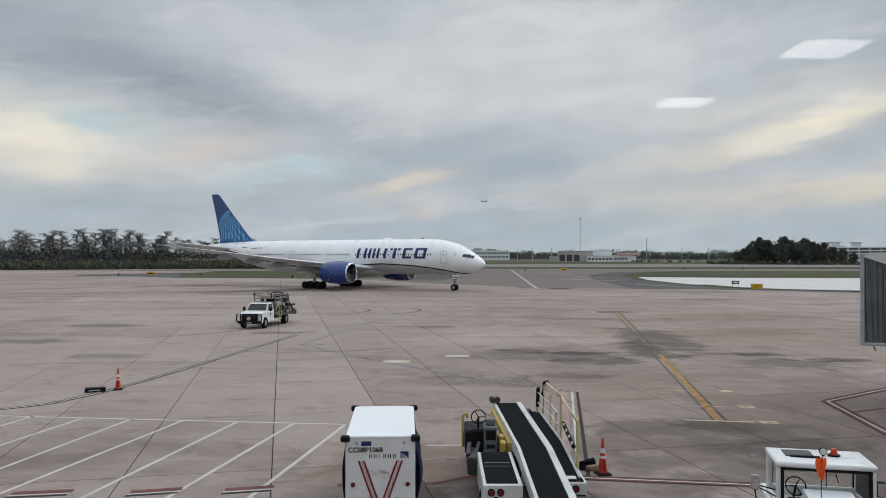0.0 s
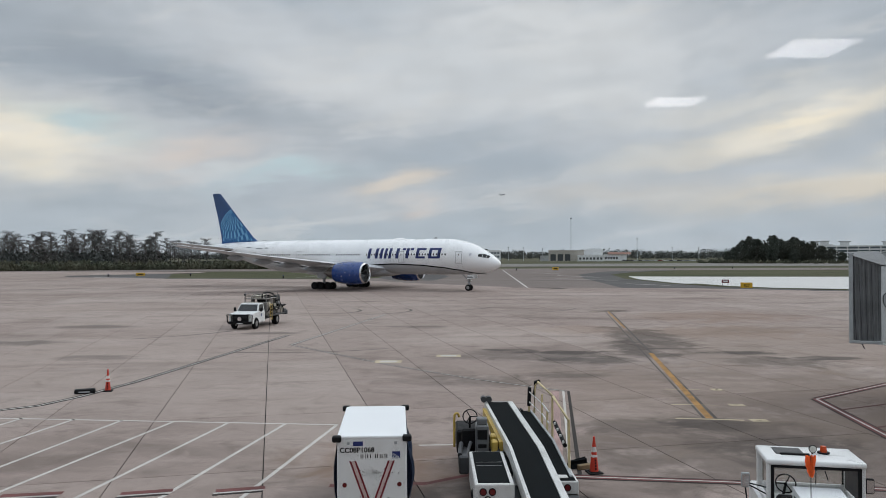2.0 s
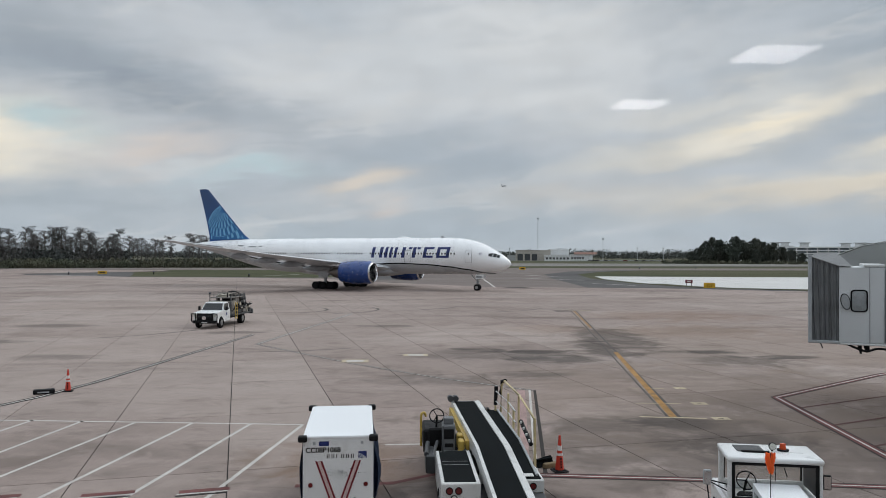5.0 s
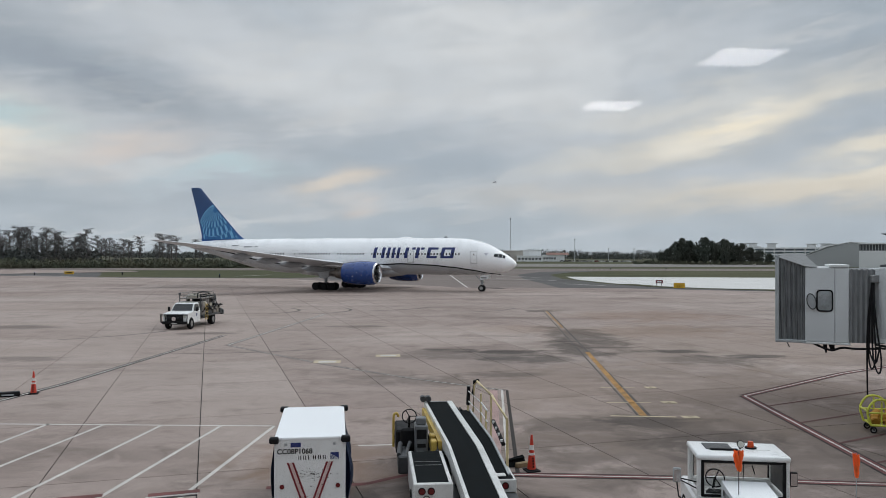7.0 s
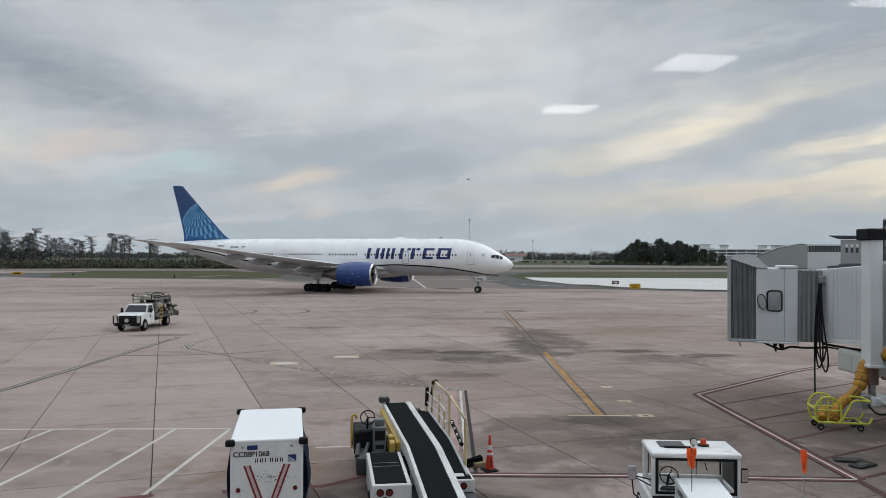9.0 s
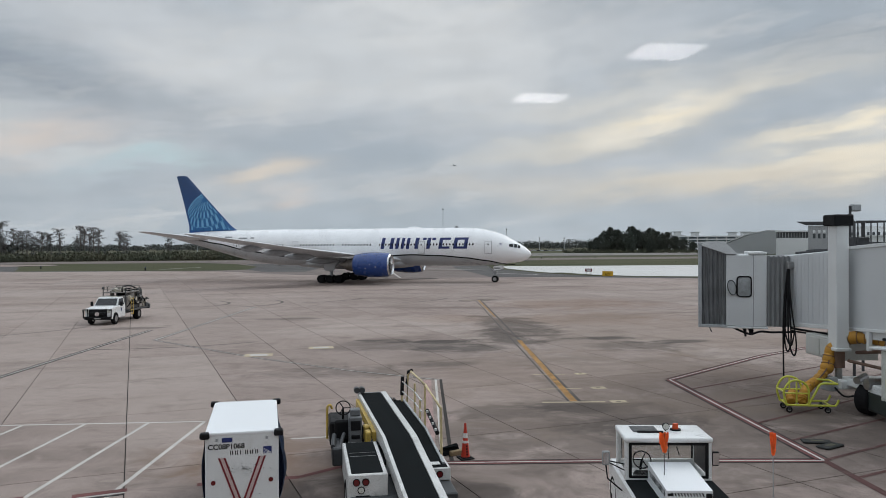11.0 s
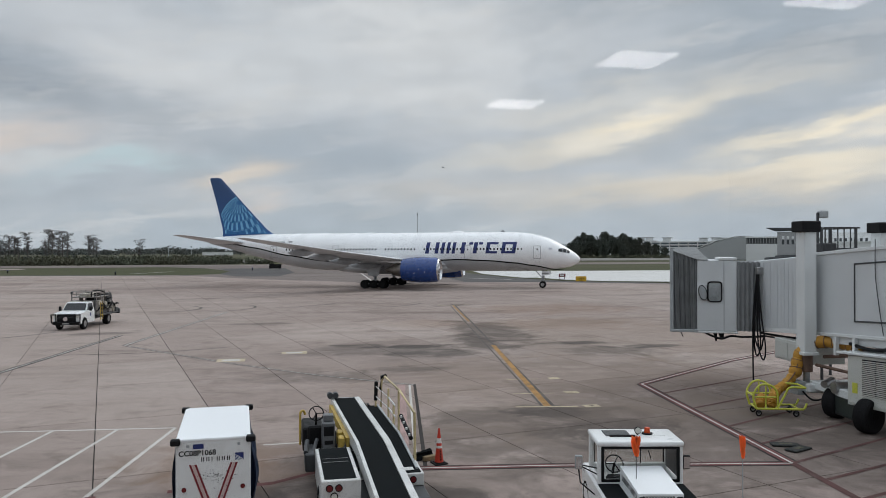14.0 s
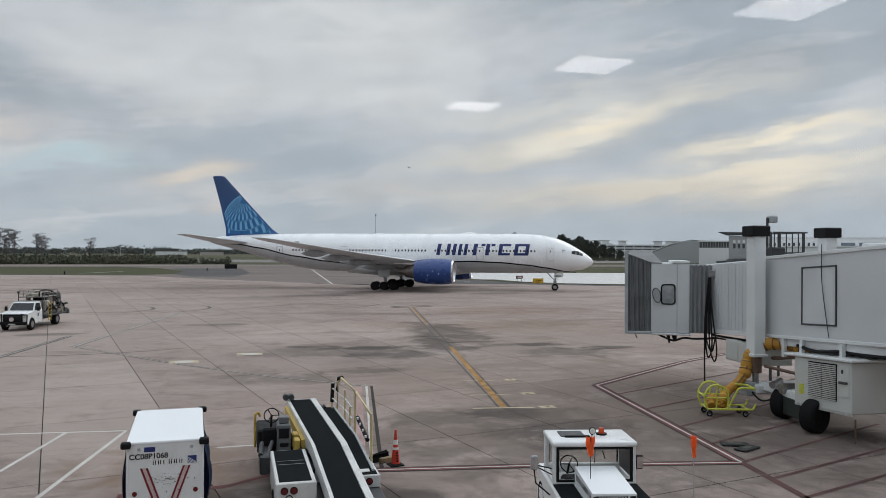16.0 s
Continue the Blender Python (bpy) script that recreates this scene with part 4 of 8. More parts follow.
    part("fin", b, M_FIN, root, "deep blue tail fin", smooth=True)
    for x, z, l, w, h in ((19.4, 8.84, 1.6, 0.5, 0.32), (12.2, 8.86, 0.4, 0.05, 0.35), (34, 8.85, 1.2, 0.5, 0.12), (42, 8.83, 1.4, 0.4, 0.10)):
        b = bmesh.new()
        loft(b, [[(-x + d, r * w * math.cos(2 * math.pi * k / 12), z - 0.05 + max(0, r * h * math.sin(2 * math.pi * k / 12))) for k in range(12)] for d, r in ((l, 0.05), (l * 0.5, 0.8), (0, 1), (-l * 0.6, 0.7), (-l, 0.05))])
        part("antenna", b, M_HULL if w > 0.1 else M_SEAM, root, smooth=True)
    b = bmesh.new()
    rod(b, (-63.3, 0, 7.65), (-63.75, 0, 7.66), 0.12, 0.09)
    part("tail_exhaust", b, M_HOT, root, smooth=True)
    gear(root)
    return root


def globe(d, side, tone):
    """Tiles of a globe seen from the side, kept where they lie on the fin."""
    cx, cz, r = -56.0, 10.2, 5.35
    pole = Vector((-0.27, -0.58, 0.77)).normalized()
    east = pole.cross(Vector((0, 0, 1))).normalized()
    north = pole.cross(east)

    def spot(co, lon):
        return pole * math.cos(co) + (east * math.cos(lon) + north * math.sin(lon)) * math.sin(co)

    def on_fin(x, z):
        if z < 8.75 or z > 18.2:
            return False
        lead = None
        for a, b in zip(FIN_ROWS, FIN_ROWS[1:]):
            if a[1] <= z <= b[1]:
                f = (z - a[1]) / (b[1] - a[1])
                lead, ch = a[0] + (b[0] - a[0]) * f, a[2] + (b[2] - a[2]) * f
        return lead is not None and -lead - ch * 0.96 < x < -lead - ch * 0.03

    def thick(x, z):
        for a, b in zip(FIN_ROWS, FIN_ROWS[1:]):
            if a[1] <= z <= b[1]:
                f = (z - a[1]) / (b[1] - a[1])
                lead, ch = a[0] + (b[0] - a[0]) * f, a[2] + (b[2] - a[2]) * f
                u = min(0.999, max(0.001, (-x - lead) / ch))
                return ch * 5 * 0.09 * (0.2969 * math.sqrt(u) - 0.126 * u - 0.3516 * u * u + 0.2843 * u ** 3 - 0.1036 * u ** 4)
        return 0.1

    def hold(x, z):
        z = min(18.2, max(8.8, z))
        for a, b in zip(FIN_ROWS, FIN_ROWS[1:]):
            if a[1] <= z <= b[1]:
                f = (z - a[1]) / (b[1] - a[1])
                lead, ch = a[0] + (b[0] - a[0]) * f, a[2] + (b[2] - a[2]) * f
                return min(-lead - ch * 0.04, max(-lead - ch * 0.95, x)), z
        return x, z

    bands, lons = (7, 16, 28, 43, 60, 78, 97, 116), 26

    def cell(co0, co1, lo0, lo1, n):
        for a in range(2):
            for e in range(n):
                c0, c1 = co0 + (co1 - co0) * a / 2, co0 + (co1 - co0) * (a + 1) / 2
                l0, l1 = lo0 + (lo1 - lo0) * e / n, lo0 + (lo1 - lo0) * (e + 1) / n
                quad = [spot(c0, l0), spot(c0, l1), spot(c1, l1), spot(c1, l0)]
                if any(v.y > -0.03 for v in quad):
                    continue
                pts = [(cx + r * v.x, cz + r * v.z) for v in quad]
                if sum(on_fin(*p) for p in pts) < 3:
                    continue
                pts = [hold(*p) for p in pts]
                d.faces.new([d.verts.new((p[0], side * (thick(*p) + 0.02), p[1])) for p in pts])

    def disc(r0, r1, a0, a1, out):
        pts = [(cx + q * math.cos(a), cz + q * math.sin(a)) for q, a in ((r0, a0), (r1, a0), (r1, a1), (r0, a1))]
        if sum(on_fin(*p) for p in pts) >= 2:
            pts = [hold(*p) for p in pts]
            d.faces.new([d.verts.new((p[0], side * (thick(*p) + out), p[1])) for p in pts])

    turns = [2 * math.pi * k / 96 for k in range(97)]
    if tone == 1:
        for a0, a1 in zip(turns, turns[1:]):
            for k in range(12):
                disc(r * k / 12 + 0.001, r * (k + 1) / 12, a0, a1, 0.012)
        return
    for a0, a1 in zip(turns, turns[1:]):
        disc(r - 0.05, r + 0.12, a0, a1, 0.022)
    for i, (b0, b1) in enumerate(zip(bands, bands[1:])):
        for j in range(lons):
            lo = 360 * (j + 0.5 * (i % 2)) / lons
            cell(radians(b0 + 1.5), radians(b1 - 1.5), radians(lo), radians(lo + 6.3), 3)
        cell(radians(b1 - 0.5), radians(b1 + 0.4), 0, 2 * math.pi, 90)


def engine(root, s):
    y, zc = 9.6 * s, 3.05
    n = 32

    def ring(x, r, dz=0.0):
        return [(-x, y + r * math.cos(2 * math.pi * k / n), zc + dz + r * math.sin(2 * math.pi * k / n)) for k in range(n)]
    b = bmesh.new()
    loft(b, [ring(20.55, 1.70), ring(21.0, 1.83), ring(22.2, 1.93), ring(23.6, 1.93), ring(25.0, 1.80), ring(26.1, 1.60), ring(26.12, 1.52), ring(24.5, 1.50)], cap=False)
    eng = part("engine", b, M_BLUE, root, "blue engine nacelle with a bare metal lip", smooth=True)
    b = bmesh.new()
    loft(b, [ring(20.55, 1.702), ring(20.38, 1.62), ring(20.32, 1.52), ring(20.5, 1.43), ring(21.2, 1.42), ring(22.2, 1.45)], cap=False)
    part("intake_lip", b, M_LIP, eng, "polished metal intake lip", smooth=True)
    b = bmesh.new()
    loft(b, [ring(22.0, 1.46), ring(22.02, 0.35), ring(21.4, 0.12), ring(21.25, 0.01)], cap=False)
    part("fan", b, M_BLACK, eng, "dark fan and spinner", smooth=True)
    b = bmesh.new()
    for k in range(22):
        u = 2 * math.pi * k / 22
        c, si = math.cos(u), math.sin(u)
        c2, s2 = math.cos(u + 0.16), math.sin(u + 0.16)
        vs = [(-21.95, y + 0.35 * c, zc + 0.35 * si), (-21.95, y + 1.43 * c, zc + 1.43 * si), (-21.75, y + 1.43 * c2, zc + 1.43 * s2), (-21.8, y + 0.35 * c2, zc + 0.35 * s2)]
        b.faces.new([b.verts.new(v) for v in vs])
    part("fan_blades", b, M_GEAR, eng)
    b = bmesh.new()
    loft(b, [ring(24.4, 1.2), ring(26.2, 1.12), ring(27.6, 0.85), ring(27.6, 0.62), ring(28.5, 0.30), ring(29.0, 0.02)], cap=False)
    part("core_exhaust", b, M_HOT, eng, "heat-stained core exhaust", smooth=True)
    b = bmesh.new()
    loft(b, [[(-x, y + 0.22 * w, z0), (-x, y - 0.22 * w, z0), (-x, y - 0.22 * w, z1), (-x, y + 0.22 * w, z1)] for x, w, z0, z1 in ((21.6, 0.2, 4.7, 4.95), (23.5, 1, 4.5, 5.25), (26.5, 1, 4.0, 5.2), (29.5, 0.9, 4.2, 4.9), (31.5, 0.2, 4.4, 4.6))])
    part("pylon", b, M_HULL, eng, smooth=True)
    b = bmesh.new()
    for k in (-1,):
        for dx, dz in ((22.3, -0.3), (23.2, 0.1), (23.9, -0.5)):
            rod(b, (-dx, y + s * 1.90, zc + dz), (-dx, y + s * 1.95, zc + dz), 0.07, seg=8)
    part("cowl_latch", b, M_HULL, eng, kind="stuff")


WHEELS = []


def gear(root):
    # nose gear
    b = bmesh.new()
    rod(b, (-5.87, 0, 0.55), (-5.75, 0, 3.2), 0.14)
    rod(b, (-5.85, 0, 1.5), (-7.2, 0, 2.9), 0.07)
    rod(b, (-5.87, -0.5, 0.54), (-5.87, 0.5, 0.54), 0.08)
    box(b, (-6.15, -0.12, 1.2), (-5.6, 0.12, 1.45), 0.03)
    ng = part("nose_gear", b, M_GEAR, root, smooth=True)
    for s in (-1, 1):
        b = bmesh.new()
        prism(b, [(-4.6, 2.75), (-6.0, 2.62), (-6.0, 1.9), (-4.6, 2.15)], 0.62 * s, 0.66 * s, "y")
        part("gear_door", b, M_HULL, root)
        b = bmesh.new()
        box(b, (-5.9, 0.67 * s - 0.005, 2.15), (-4.9, 0.67 * s + 0.005, 2.4))
        part("door_bars", b, M_SEAM, root, "unreadable dark marking")
        w = wheel(root, (-5.87, 0.36 * s, 0.53), 0.53, 0.36, M_TYRE, M_STEEL)
        WHEELS.append((w, 0.53))
    b = bmesh.new()
    for s in (-1, 1):
        rod(b, (-5.6, 0.22 * s, 1.75), (-5.5, 0.22 * s, 1.75), 0.13)
    part("taxi_light", b, M_LAMP_CLEAR, ng, "round taxi lights on the nose gear")
    for s in (-1, 1):
        y = 5.5 * s
        b = bmesh.new()
        rod(b, (-31.8, y, 0.75), (-31.6, y - 0.2 * s, 4.0), 0.24, 0.26)
        rod(b, (-33.4, y, 0.66), (-30.2, y, 0.66), 0.17)
        rod(b, (-31.7, y, 1.6), (-34.2, y - 1.2 * s, 3.6), 0.11)
        rod(b, (-31.7, y, 1.9), (-31.2, y - 2.4 * s, 3.6), 0.11)
        for dx in (-1.47, 0, 1.47):
            rod(b, (-31.8 + dx, y - 0.9, 0.66), (-31.8 + dx, y + 0.9, 0.66), 0.09)
        part("main_gear", b, M_GEAR, root, smooth=True)
        b = bmesh.new()
        prism(b, [(-30.6, 3.9), (-33.0, 3.9), (-32.7, 2.0), (-31.0, 2.0)], y + 0.55 * s, y + 0.62 * s, "y")
        part("gear_door", b, M_BELLY, root)
        for dx in (-1.47, 0, 1.47):
            for o in (-0.7, 0.7):
                w = wheel(root, (-31.8 + dx, y + o, 0.66), 0.66, 0.5, M_TYRE, M_BLACK)
                WHEELS.append((w, 0.66))


AIRLINER = airliner()


def far_jet():
    root = thing("climbing_airliner", "small dark airliner climbing away under the clouds", "airplane")
    m = pbr("distant_jet_paint", (0.22, 0.23, 0.25), 0.5, var=0.1, scale=0.3)
    b = bmesh.new()
    loft(b, [[(-x + 19, r * math.cos(2 * math.pi * k / 10), dz + r * math.sin(2 * math.pi * k / 10)) for k in range(10)] for x, r, dz in ((0, 0.1, 0), (2, 1.3, 0), (5, 2, 0), (26, 2, 0), (34, 1.1, 0.6), (38, 0.2, 1.1))])
    part("fuselage", b, m, root, smooth=True)
    for s in (-1, 1):
        b = bmesh.new()
        loft(b, wing_rings([(-6.0, 1.5 * s, -0.8, 6.5, 0.12), (2.5, 17.5 * s, 1.2, 1.6, 0.1)]))
        part("wing", b, m, root)
        b = bmesh.new()
        loft(b, wing_rings([(13.5, 0.8 * s, 1.0, 3.6, 0.1), (17, 6.5 * s, 1.8, 1.4, 0.1)]))
        part("tailplane", b, m, root)
        b = bmesh.new()
        rod(b, (5.0, 5.2 * s, -1.9), (0.5, 5.2 * s, -1.7), 1.05, 0.8)
        part("engine", b, m, root, smooth=True)
    b = bmesh.new()
    loft(b, [[(-x + p[0], p[1], z) for p in aerofoil(c, 0.1)] for x, z, c in ((11.5, 1.6, 6.0), (17.0, 8.5, 2.0))])
    part("fin", b, m, root)
    return root


CLIMBER = far_jet()

# ---------------------------------------------------------------- boarding bridge
M_BRIDGE = pbr("pale_grey_bridge_paint", (0.57, 0.59, 0.60), 0.45, var=0.05, scale=0.6, dirt=0.22, dirt_col=(0.30, 0.30, 0.29), dscale=0.5)
M_BRIDGE_W = pbr("white_bridge_paint", (0.66, 0.68, 0.68), 0.4, var=0.05, scale=0.8, dirt=0.3, dirt_col=(0.33, 0.32, 0.30))
M_BELLOWS = pbr("grey_rubber_bellows", (0.205, 0.213, 0.218), 0.75, var=0.15, scale=1.2, bump=0.2, bscale=12)
M_HOSE = pbr("yellow_hose_fabric", (0.46, 0.23, 0.028), 0.7, var=0.12, scale=2, bump=0.5, bscale=20, dirt=0.4, dirt_col=(0.25, 0.13, 0.03))
M_LIME = pbr("lime_yellow_paint", (0.55, 0.56, 0.07), 0.4, var=0.1, scale=4, dirt=0.2)
M_BEIGE = pbr("beige_enamel", (0.52, 0.53, 0.50), 0.4, var=0.05, scale=1.2, dirt=0.25, dirt_col=(0.30, 0.29, 0.26))
M_RUSTY = pbr("rusty_brown_steel", (0.16, 0.10, 0.075), 0.7, 0.3, var=0.2, scale=5)
M_DARKSTEEL = pbr("dark_grey_steel", (0.055, 0.058, 0.062), 0.55, 0.2, var=0.15, scale=3)

SHEAR = Matrix(((1, 0, 0, 0), (0, 1, 0, 0), (0, -0.062, 1, 3.25), (0, 0, 0, 1)))


def bridge():
    root = thing("boarding_bridge", "pale grey passenger boarding bridge with folded canopy and lift columns", "boarding bridge", loc=(18.95, 19.0, 0), rz=-7.03)
    # the two telescoping tunnels slope down to the cab
    b = bmesh.new()
    box(b, (0, -18.2, 0.0), (2.9, 6.66, 3.0), 0.04, SHEAR)
    outer = part("outer_tunnel", b, M_BRIDGE, root, "large pale grey tunnel section")
    b = bmesh.new()
    box(b, (0.10, 6.5, 0.05), (2.8, 11.55, 2.97), 0.04, SHEAR)
    inner = part("inner_tunnel", b, M_BRIDGE, root, "smaller pale grey tunnel section")
    for k, (v0, v1, z0, z1) in enumerate(((-18.2, 6.68, 2.93, 3.05), (-18.2, 6.68, -0.05, 0.06))):
        b = bmesh.new()
        box(b, (-0.05, v0, z0), (0.03, v1, z1), 0.01, SHEAR)
        part("edge_trim", b, M_BRIDGE_W, outer)
    b = bmesh.new()
    box(b, (0.05, 6.6, -0.08), (0.12, 11.5, 0.08), 0.01, SHEAR)
    part("edge_trim", b, M_BRIDGE_W, inner)
    rib = None
    for k in range(16):
        if rib is None:
            b = bmesh.new()
            box(b, (-0.016, -0.05, 0.14), (0.0, 0.05, 2.88), 0.006, None)
            rib = part("wall_rib", b, M_BRIDGE, inner)
            ob = rib
        else:
            ob = new("wall_rib", rib.data)
            ob.parent = inner
        v = 6.95 + 0.285 * k
        ob.location = (0.10, v, 3.25 - 0.062 * v)
    b = bmesh.new()
    box(b, (-0.02, 6.62, -0.02), (0.12, 6.72, 3.02), 0.01, SHEAR)
    part("tunnel_seal", b, M_BLACK, outer, "black rubber seal")
    for v in (-2.2, -6.2, -10.2):
        b = bmesh.new()
        box(b, (-0.012, v - 0.02, 0.05), (0.0, v + 0.02, 2.95), 0, SHEAR)
        part("panel_joint", b, M_SEAM, outer)
    # framed side panel
    b = bmesh.new()
    for lo, hi in (((-0.05, 2.20, 0.52), (0.02, 2.255, 2.52)), ((-0.05, 4.065, 0.52), (0.02, 4.12, 2.52)), ((-0.05, 2.2, 2.485), (0.02, 4.12, 2.54)), ((-0.05, 2.2, 0.50), (0.02, 4.12, 0.555))):
        box(b, lo, hi, 0.01, SHEAR)
    fr = part("panel_frame", b, M_DARKSTEEL, outer, "dark frame of a closed side panel")
    b = bmesh.new()
    box(b, (-0.02, 2.24, 0.54), (0.01, 4.08, 2.50), 0.01, SHEAR)
    part("side_panel", b, M_BRIDGE, fr)
    b = bmesh.new()
    tube(b, bend([(-0.05, 2.95, 6.35), (-0.07, 2.92, 5.2), (-0.07, 2.75, 4.2), (-0.05, 2.55, 3.2)]), 0.015, 6)
    part("drain_cable", b, M_DARKSTEEL, outer)
    # steel under the tunnel
    for u in (0.15, 2.75):
        b = bmesh.new()
        box(b, (u - 0.08, -18, -0.32), (u + 0.08, 6.3, -0.04), 0.01, SHEAR)
        part("floor_beam", b, M_BRIDGE_W, outer)
    for k in range(16):
        v = 6.0 - k * 0.9
        b = bmesh.new()
        rod(b, (0.15, v, 3.25 - 0.062 * v - 0.28), (2.75, v - 0.7, 3.25 - 0.062 * (v - 0.7) - 0.28), 0.05, seg=6)
        part("brace", b, M_BRIDGE_W, outer)
    for k, v in enumerate((5.2, 4.1, 1.9, -0.3)):
        b = bmesh.new()
        box(b, (-0.08, v - 0.07, -0.72), (0.06, v + 0.07, -0.05), 0.01, SHEAR)
        part("hanger", b, M_BRIDGE_W, outer)
    for pts, r in (([(0.3, 11.3, 2.36), (0.3, 9.0, 2.42), (0.5, 7.0, 2.5), (0.6, 4, 2.7), (0.6, -2, 3.1)], 0.05), ([(0.2, 11.0, 2.28), (0.35, 8.6, 2.33), (0.2, 6.8, 2.5)], 0.04), ([(0.0, 4.4, 2.72), (-0.05, 3.2, 2.66), (0.1, 2.0, 2.80), (0.1, 0.2, 2.86), (0.1, -2.5, 3.1)], 0.06)):
        b = bmesh.new()
        tube(b, bend(pts), r, 6)
        part("cable_run", b, M_BLACK, outer, "black cables under the tunnel")
    # lift columns
    for u, v in ((-0.45, 6.38), (3.5, 7.8)):
        b = bmesh.new()
        box(b, (u - 0.24, v - 0.30, 2.15), (u + 0.24, v + 0.30, 6.68), 0.03)
        col = part("lift_column", b, M_BRIDGE_W, root, "square white lift column with a black cap")
        b = bmesh.new()
        box(b, (u - 0.36, v - 0.42, 6.66), (u + 0.36, v + 0.42, 7.07), 0.04)
        part("column_cap", b, M_BLACK, col, "black column cap")
        b = bmesh.new()
        box(b, (u - 0.30, v - 0.36, 2.08), (u + 0.30, v + 0.36, 2.20), 0.02)
        part("column_flange", b, M_BRIDGE_W, col)
        b = bmesh.new()
        rod(b, (u, v, 1.45), (u, v, 2.1), 0.22, seg=14)
        part("lift_sleeve", b, M_RUSTY, col, "rusty brown lift sleeve", smooth=True)
        b = bmesh.new()
        rod(b, (u, v, 0.75), (u, v, 1.5), 0.13, seg=14)
        part("lift_rod", b, M_STEEL, col, smooth=True)
    # undercarriage
    b = bmesh.new()
    box(b, (-0.65, 5.9, 0.72), (3.5, 6.8, 1.05), 0.04)
    box(b, (-0.4, 3.4, 0.85), (0.3, 6.2, 1.15), 0.03)
    beam = part("axle_beam", b, M_BRIDGE_W, root, "white drive axle beam")
    b = bmesh.new()
    box(b, (-0.95, 6.1, 0.62), (-0.62, 6.75, 1.12), 0.02)
    part("control_box", b, M_GREY, beam, "grey electrical box")
    b = bmesh.new()
    rod(b, (-0.5, 4.6, 1.15), (0.6, 4.6, 1.15), 0.2, seg=12)
    rod(b, (-0.6, 5.0, 1.2), (-0.1, 5.3, 1.3), 0.13, seg=10)
    part("drive_motor", b, M_STEEL, beam, smooth=True)
    b = bmesh.new()
    rod(b, (-0.3, 6.0, 1.75), (0.9, 3.0, 1.5), 0.06, seg=8)
    rod(b, (0.2, 6.3, 2.0), (0.3, 3.8, 2.4), 0.07, seg=8)
    part("stay_bar", b, M_RUSTY, beam)
    b = bmesh.new()
    box(b, (-0.42, 2.9, 0.22), (0.25, 4.70, 0.90), 0.05)
    part("gearbox", b, pbr("oily_dark_green_paint", (0.020, 0.028, 0.026), 0.5, var=0.2, scale=4), beam, "oily dark green gearbox between the wheels")
    b = bmesh.new()
    tube(b, bend([(-0.75, 6.3, 0.85), (-0.7, 5.6, 0.55), (-0.55, 5.0, 0.7), (-0.3, 4.4, 0.95)]), 0.035, 6)
    part("motor_cable", b, M_BLACK, beam)
    for u, v in ((-0.12, 5.02), (-0.45, 2.72)):
        w = wheel(root, (u, v, 0.56), 0.56, 0.52, M_TYRE, M_TYRE, "drive_wheel")
        w.rotation_euler = (0, 0, radians(24))
    # air conditioning unit hung under the tunnel
    ash = Matrix(((1, 0, 0, 0), (0, 1, 0, 0), (0, -0.062, 1, 0.24), (0, 0, 0, 1)))
    b = bmesh.new()
    box(b, (-0.45, 0.85, 0.80), (2.5, 3.86, 2.42), 0.03, ash)
    ac = part("cooling_unit", b, M_BEIGE, root, "beige air conditioning unit under the tunnel")
    b = bmesh.new()
    box(b, (-0.55, 0.7, 2.43), (2.6, 4.36, 2.52), 0.02, ash)
    part("unit_roof", b, M_BRIDGE_W, ac)
    b = bmesh.new()
    box(b, (-0.462, 1.55, 1.12), (-0.448, 3.05, 2.32), 0, ash)
    bk = part("louvre_back", b, M_BLACK, ac)
    for k in range(19):
        for v0, v1 in ((1.58, 2.27), (2.33, 3.02)):
            b = bmesh.new()
            z = 1.14 + k * 0.0615
            prism(b, [(-0.462, z), (-0.50, z - 0.004), (-0.50, z + 0.024), (-0.462, z + 0.030)], v0, v1, "y", ash)
            part("louvre", b, M_BEIGE, bk)
    b = bmesh.new()
    box(b, (-0.47, 0.95, 1.3), (-0.45, 1.45, 2.3), 0.01, ash)
    dr = part("unit_door", b, M_BEIGE, ac)
    b = bmesh.new()
    box(b, (-0.52, 1.0, 1.72), (-0.46, 1.40, 1.80), 0.01, ash)
    box(b, (-0.50, 1.22, 2.05), (-0.46, 1.30, 2.17), 0.01, ash)
    part("door_latch", b, M_DARKSTEEL, dr)
    b = bmesh.new()
    box(b, (-0.46, 3.3, 1.15), (-0.452, 3.58, 1.5), 0, ash)
    part("warning_label", b, M_LIME, ac, "yellow-green warning label with unreadable bars")
    b = bmesh.new()
    for k in range(30):
        box(b, (-0.47, 0.86 + k * 0.1, 0.74), (-0.40, 0.91 + k * 0.1, 0.82), 0, ash)
    part("unit_skirt", b, M_BEIGE, ac, kind="stuff")
    b = bmesh.new()
    rod(b, (-0.2, 1.0, 0.05), (-0.2, 1.0, 0.8), 0.03, seg=6)
    part("drain_pipe", b, M_RUSTY, ac)
    # electrics cabinet under the inner tunnel
    b = bmesh.new()
    box(b, (-0.1, 7.2, 1.56), (1.6, 9.35, 2.40), 0.03)
    cabin = part("electric_cabinet", b, M_BEIGE, root, "pale electric cabinet under the inner tunnel")
    b = bmesh.new()
    for v in (7.27, 8.30):
        box(b, (-0.13, v, 1.64), (-0.09, v + 0.98, 2.30), 0.01)
    part("cabinet_door", b, M_BEIGE, cabin)
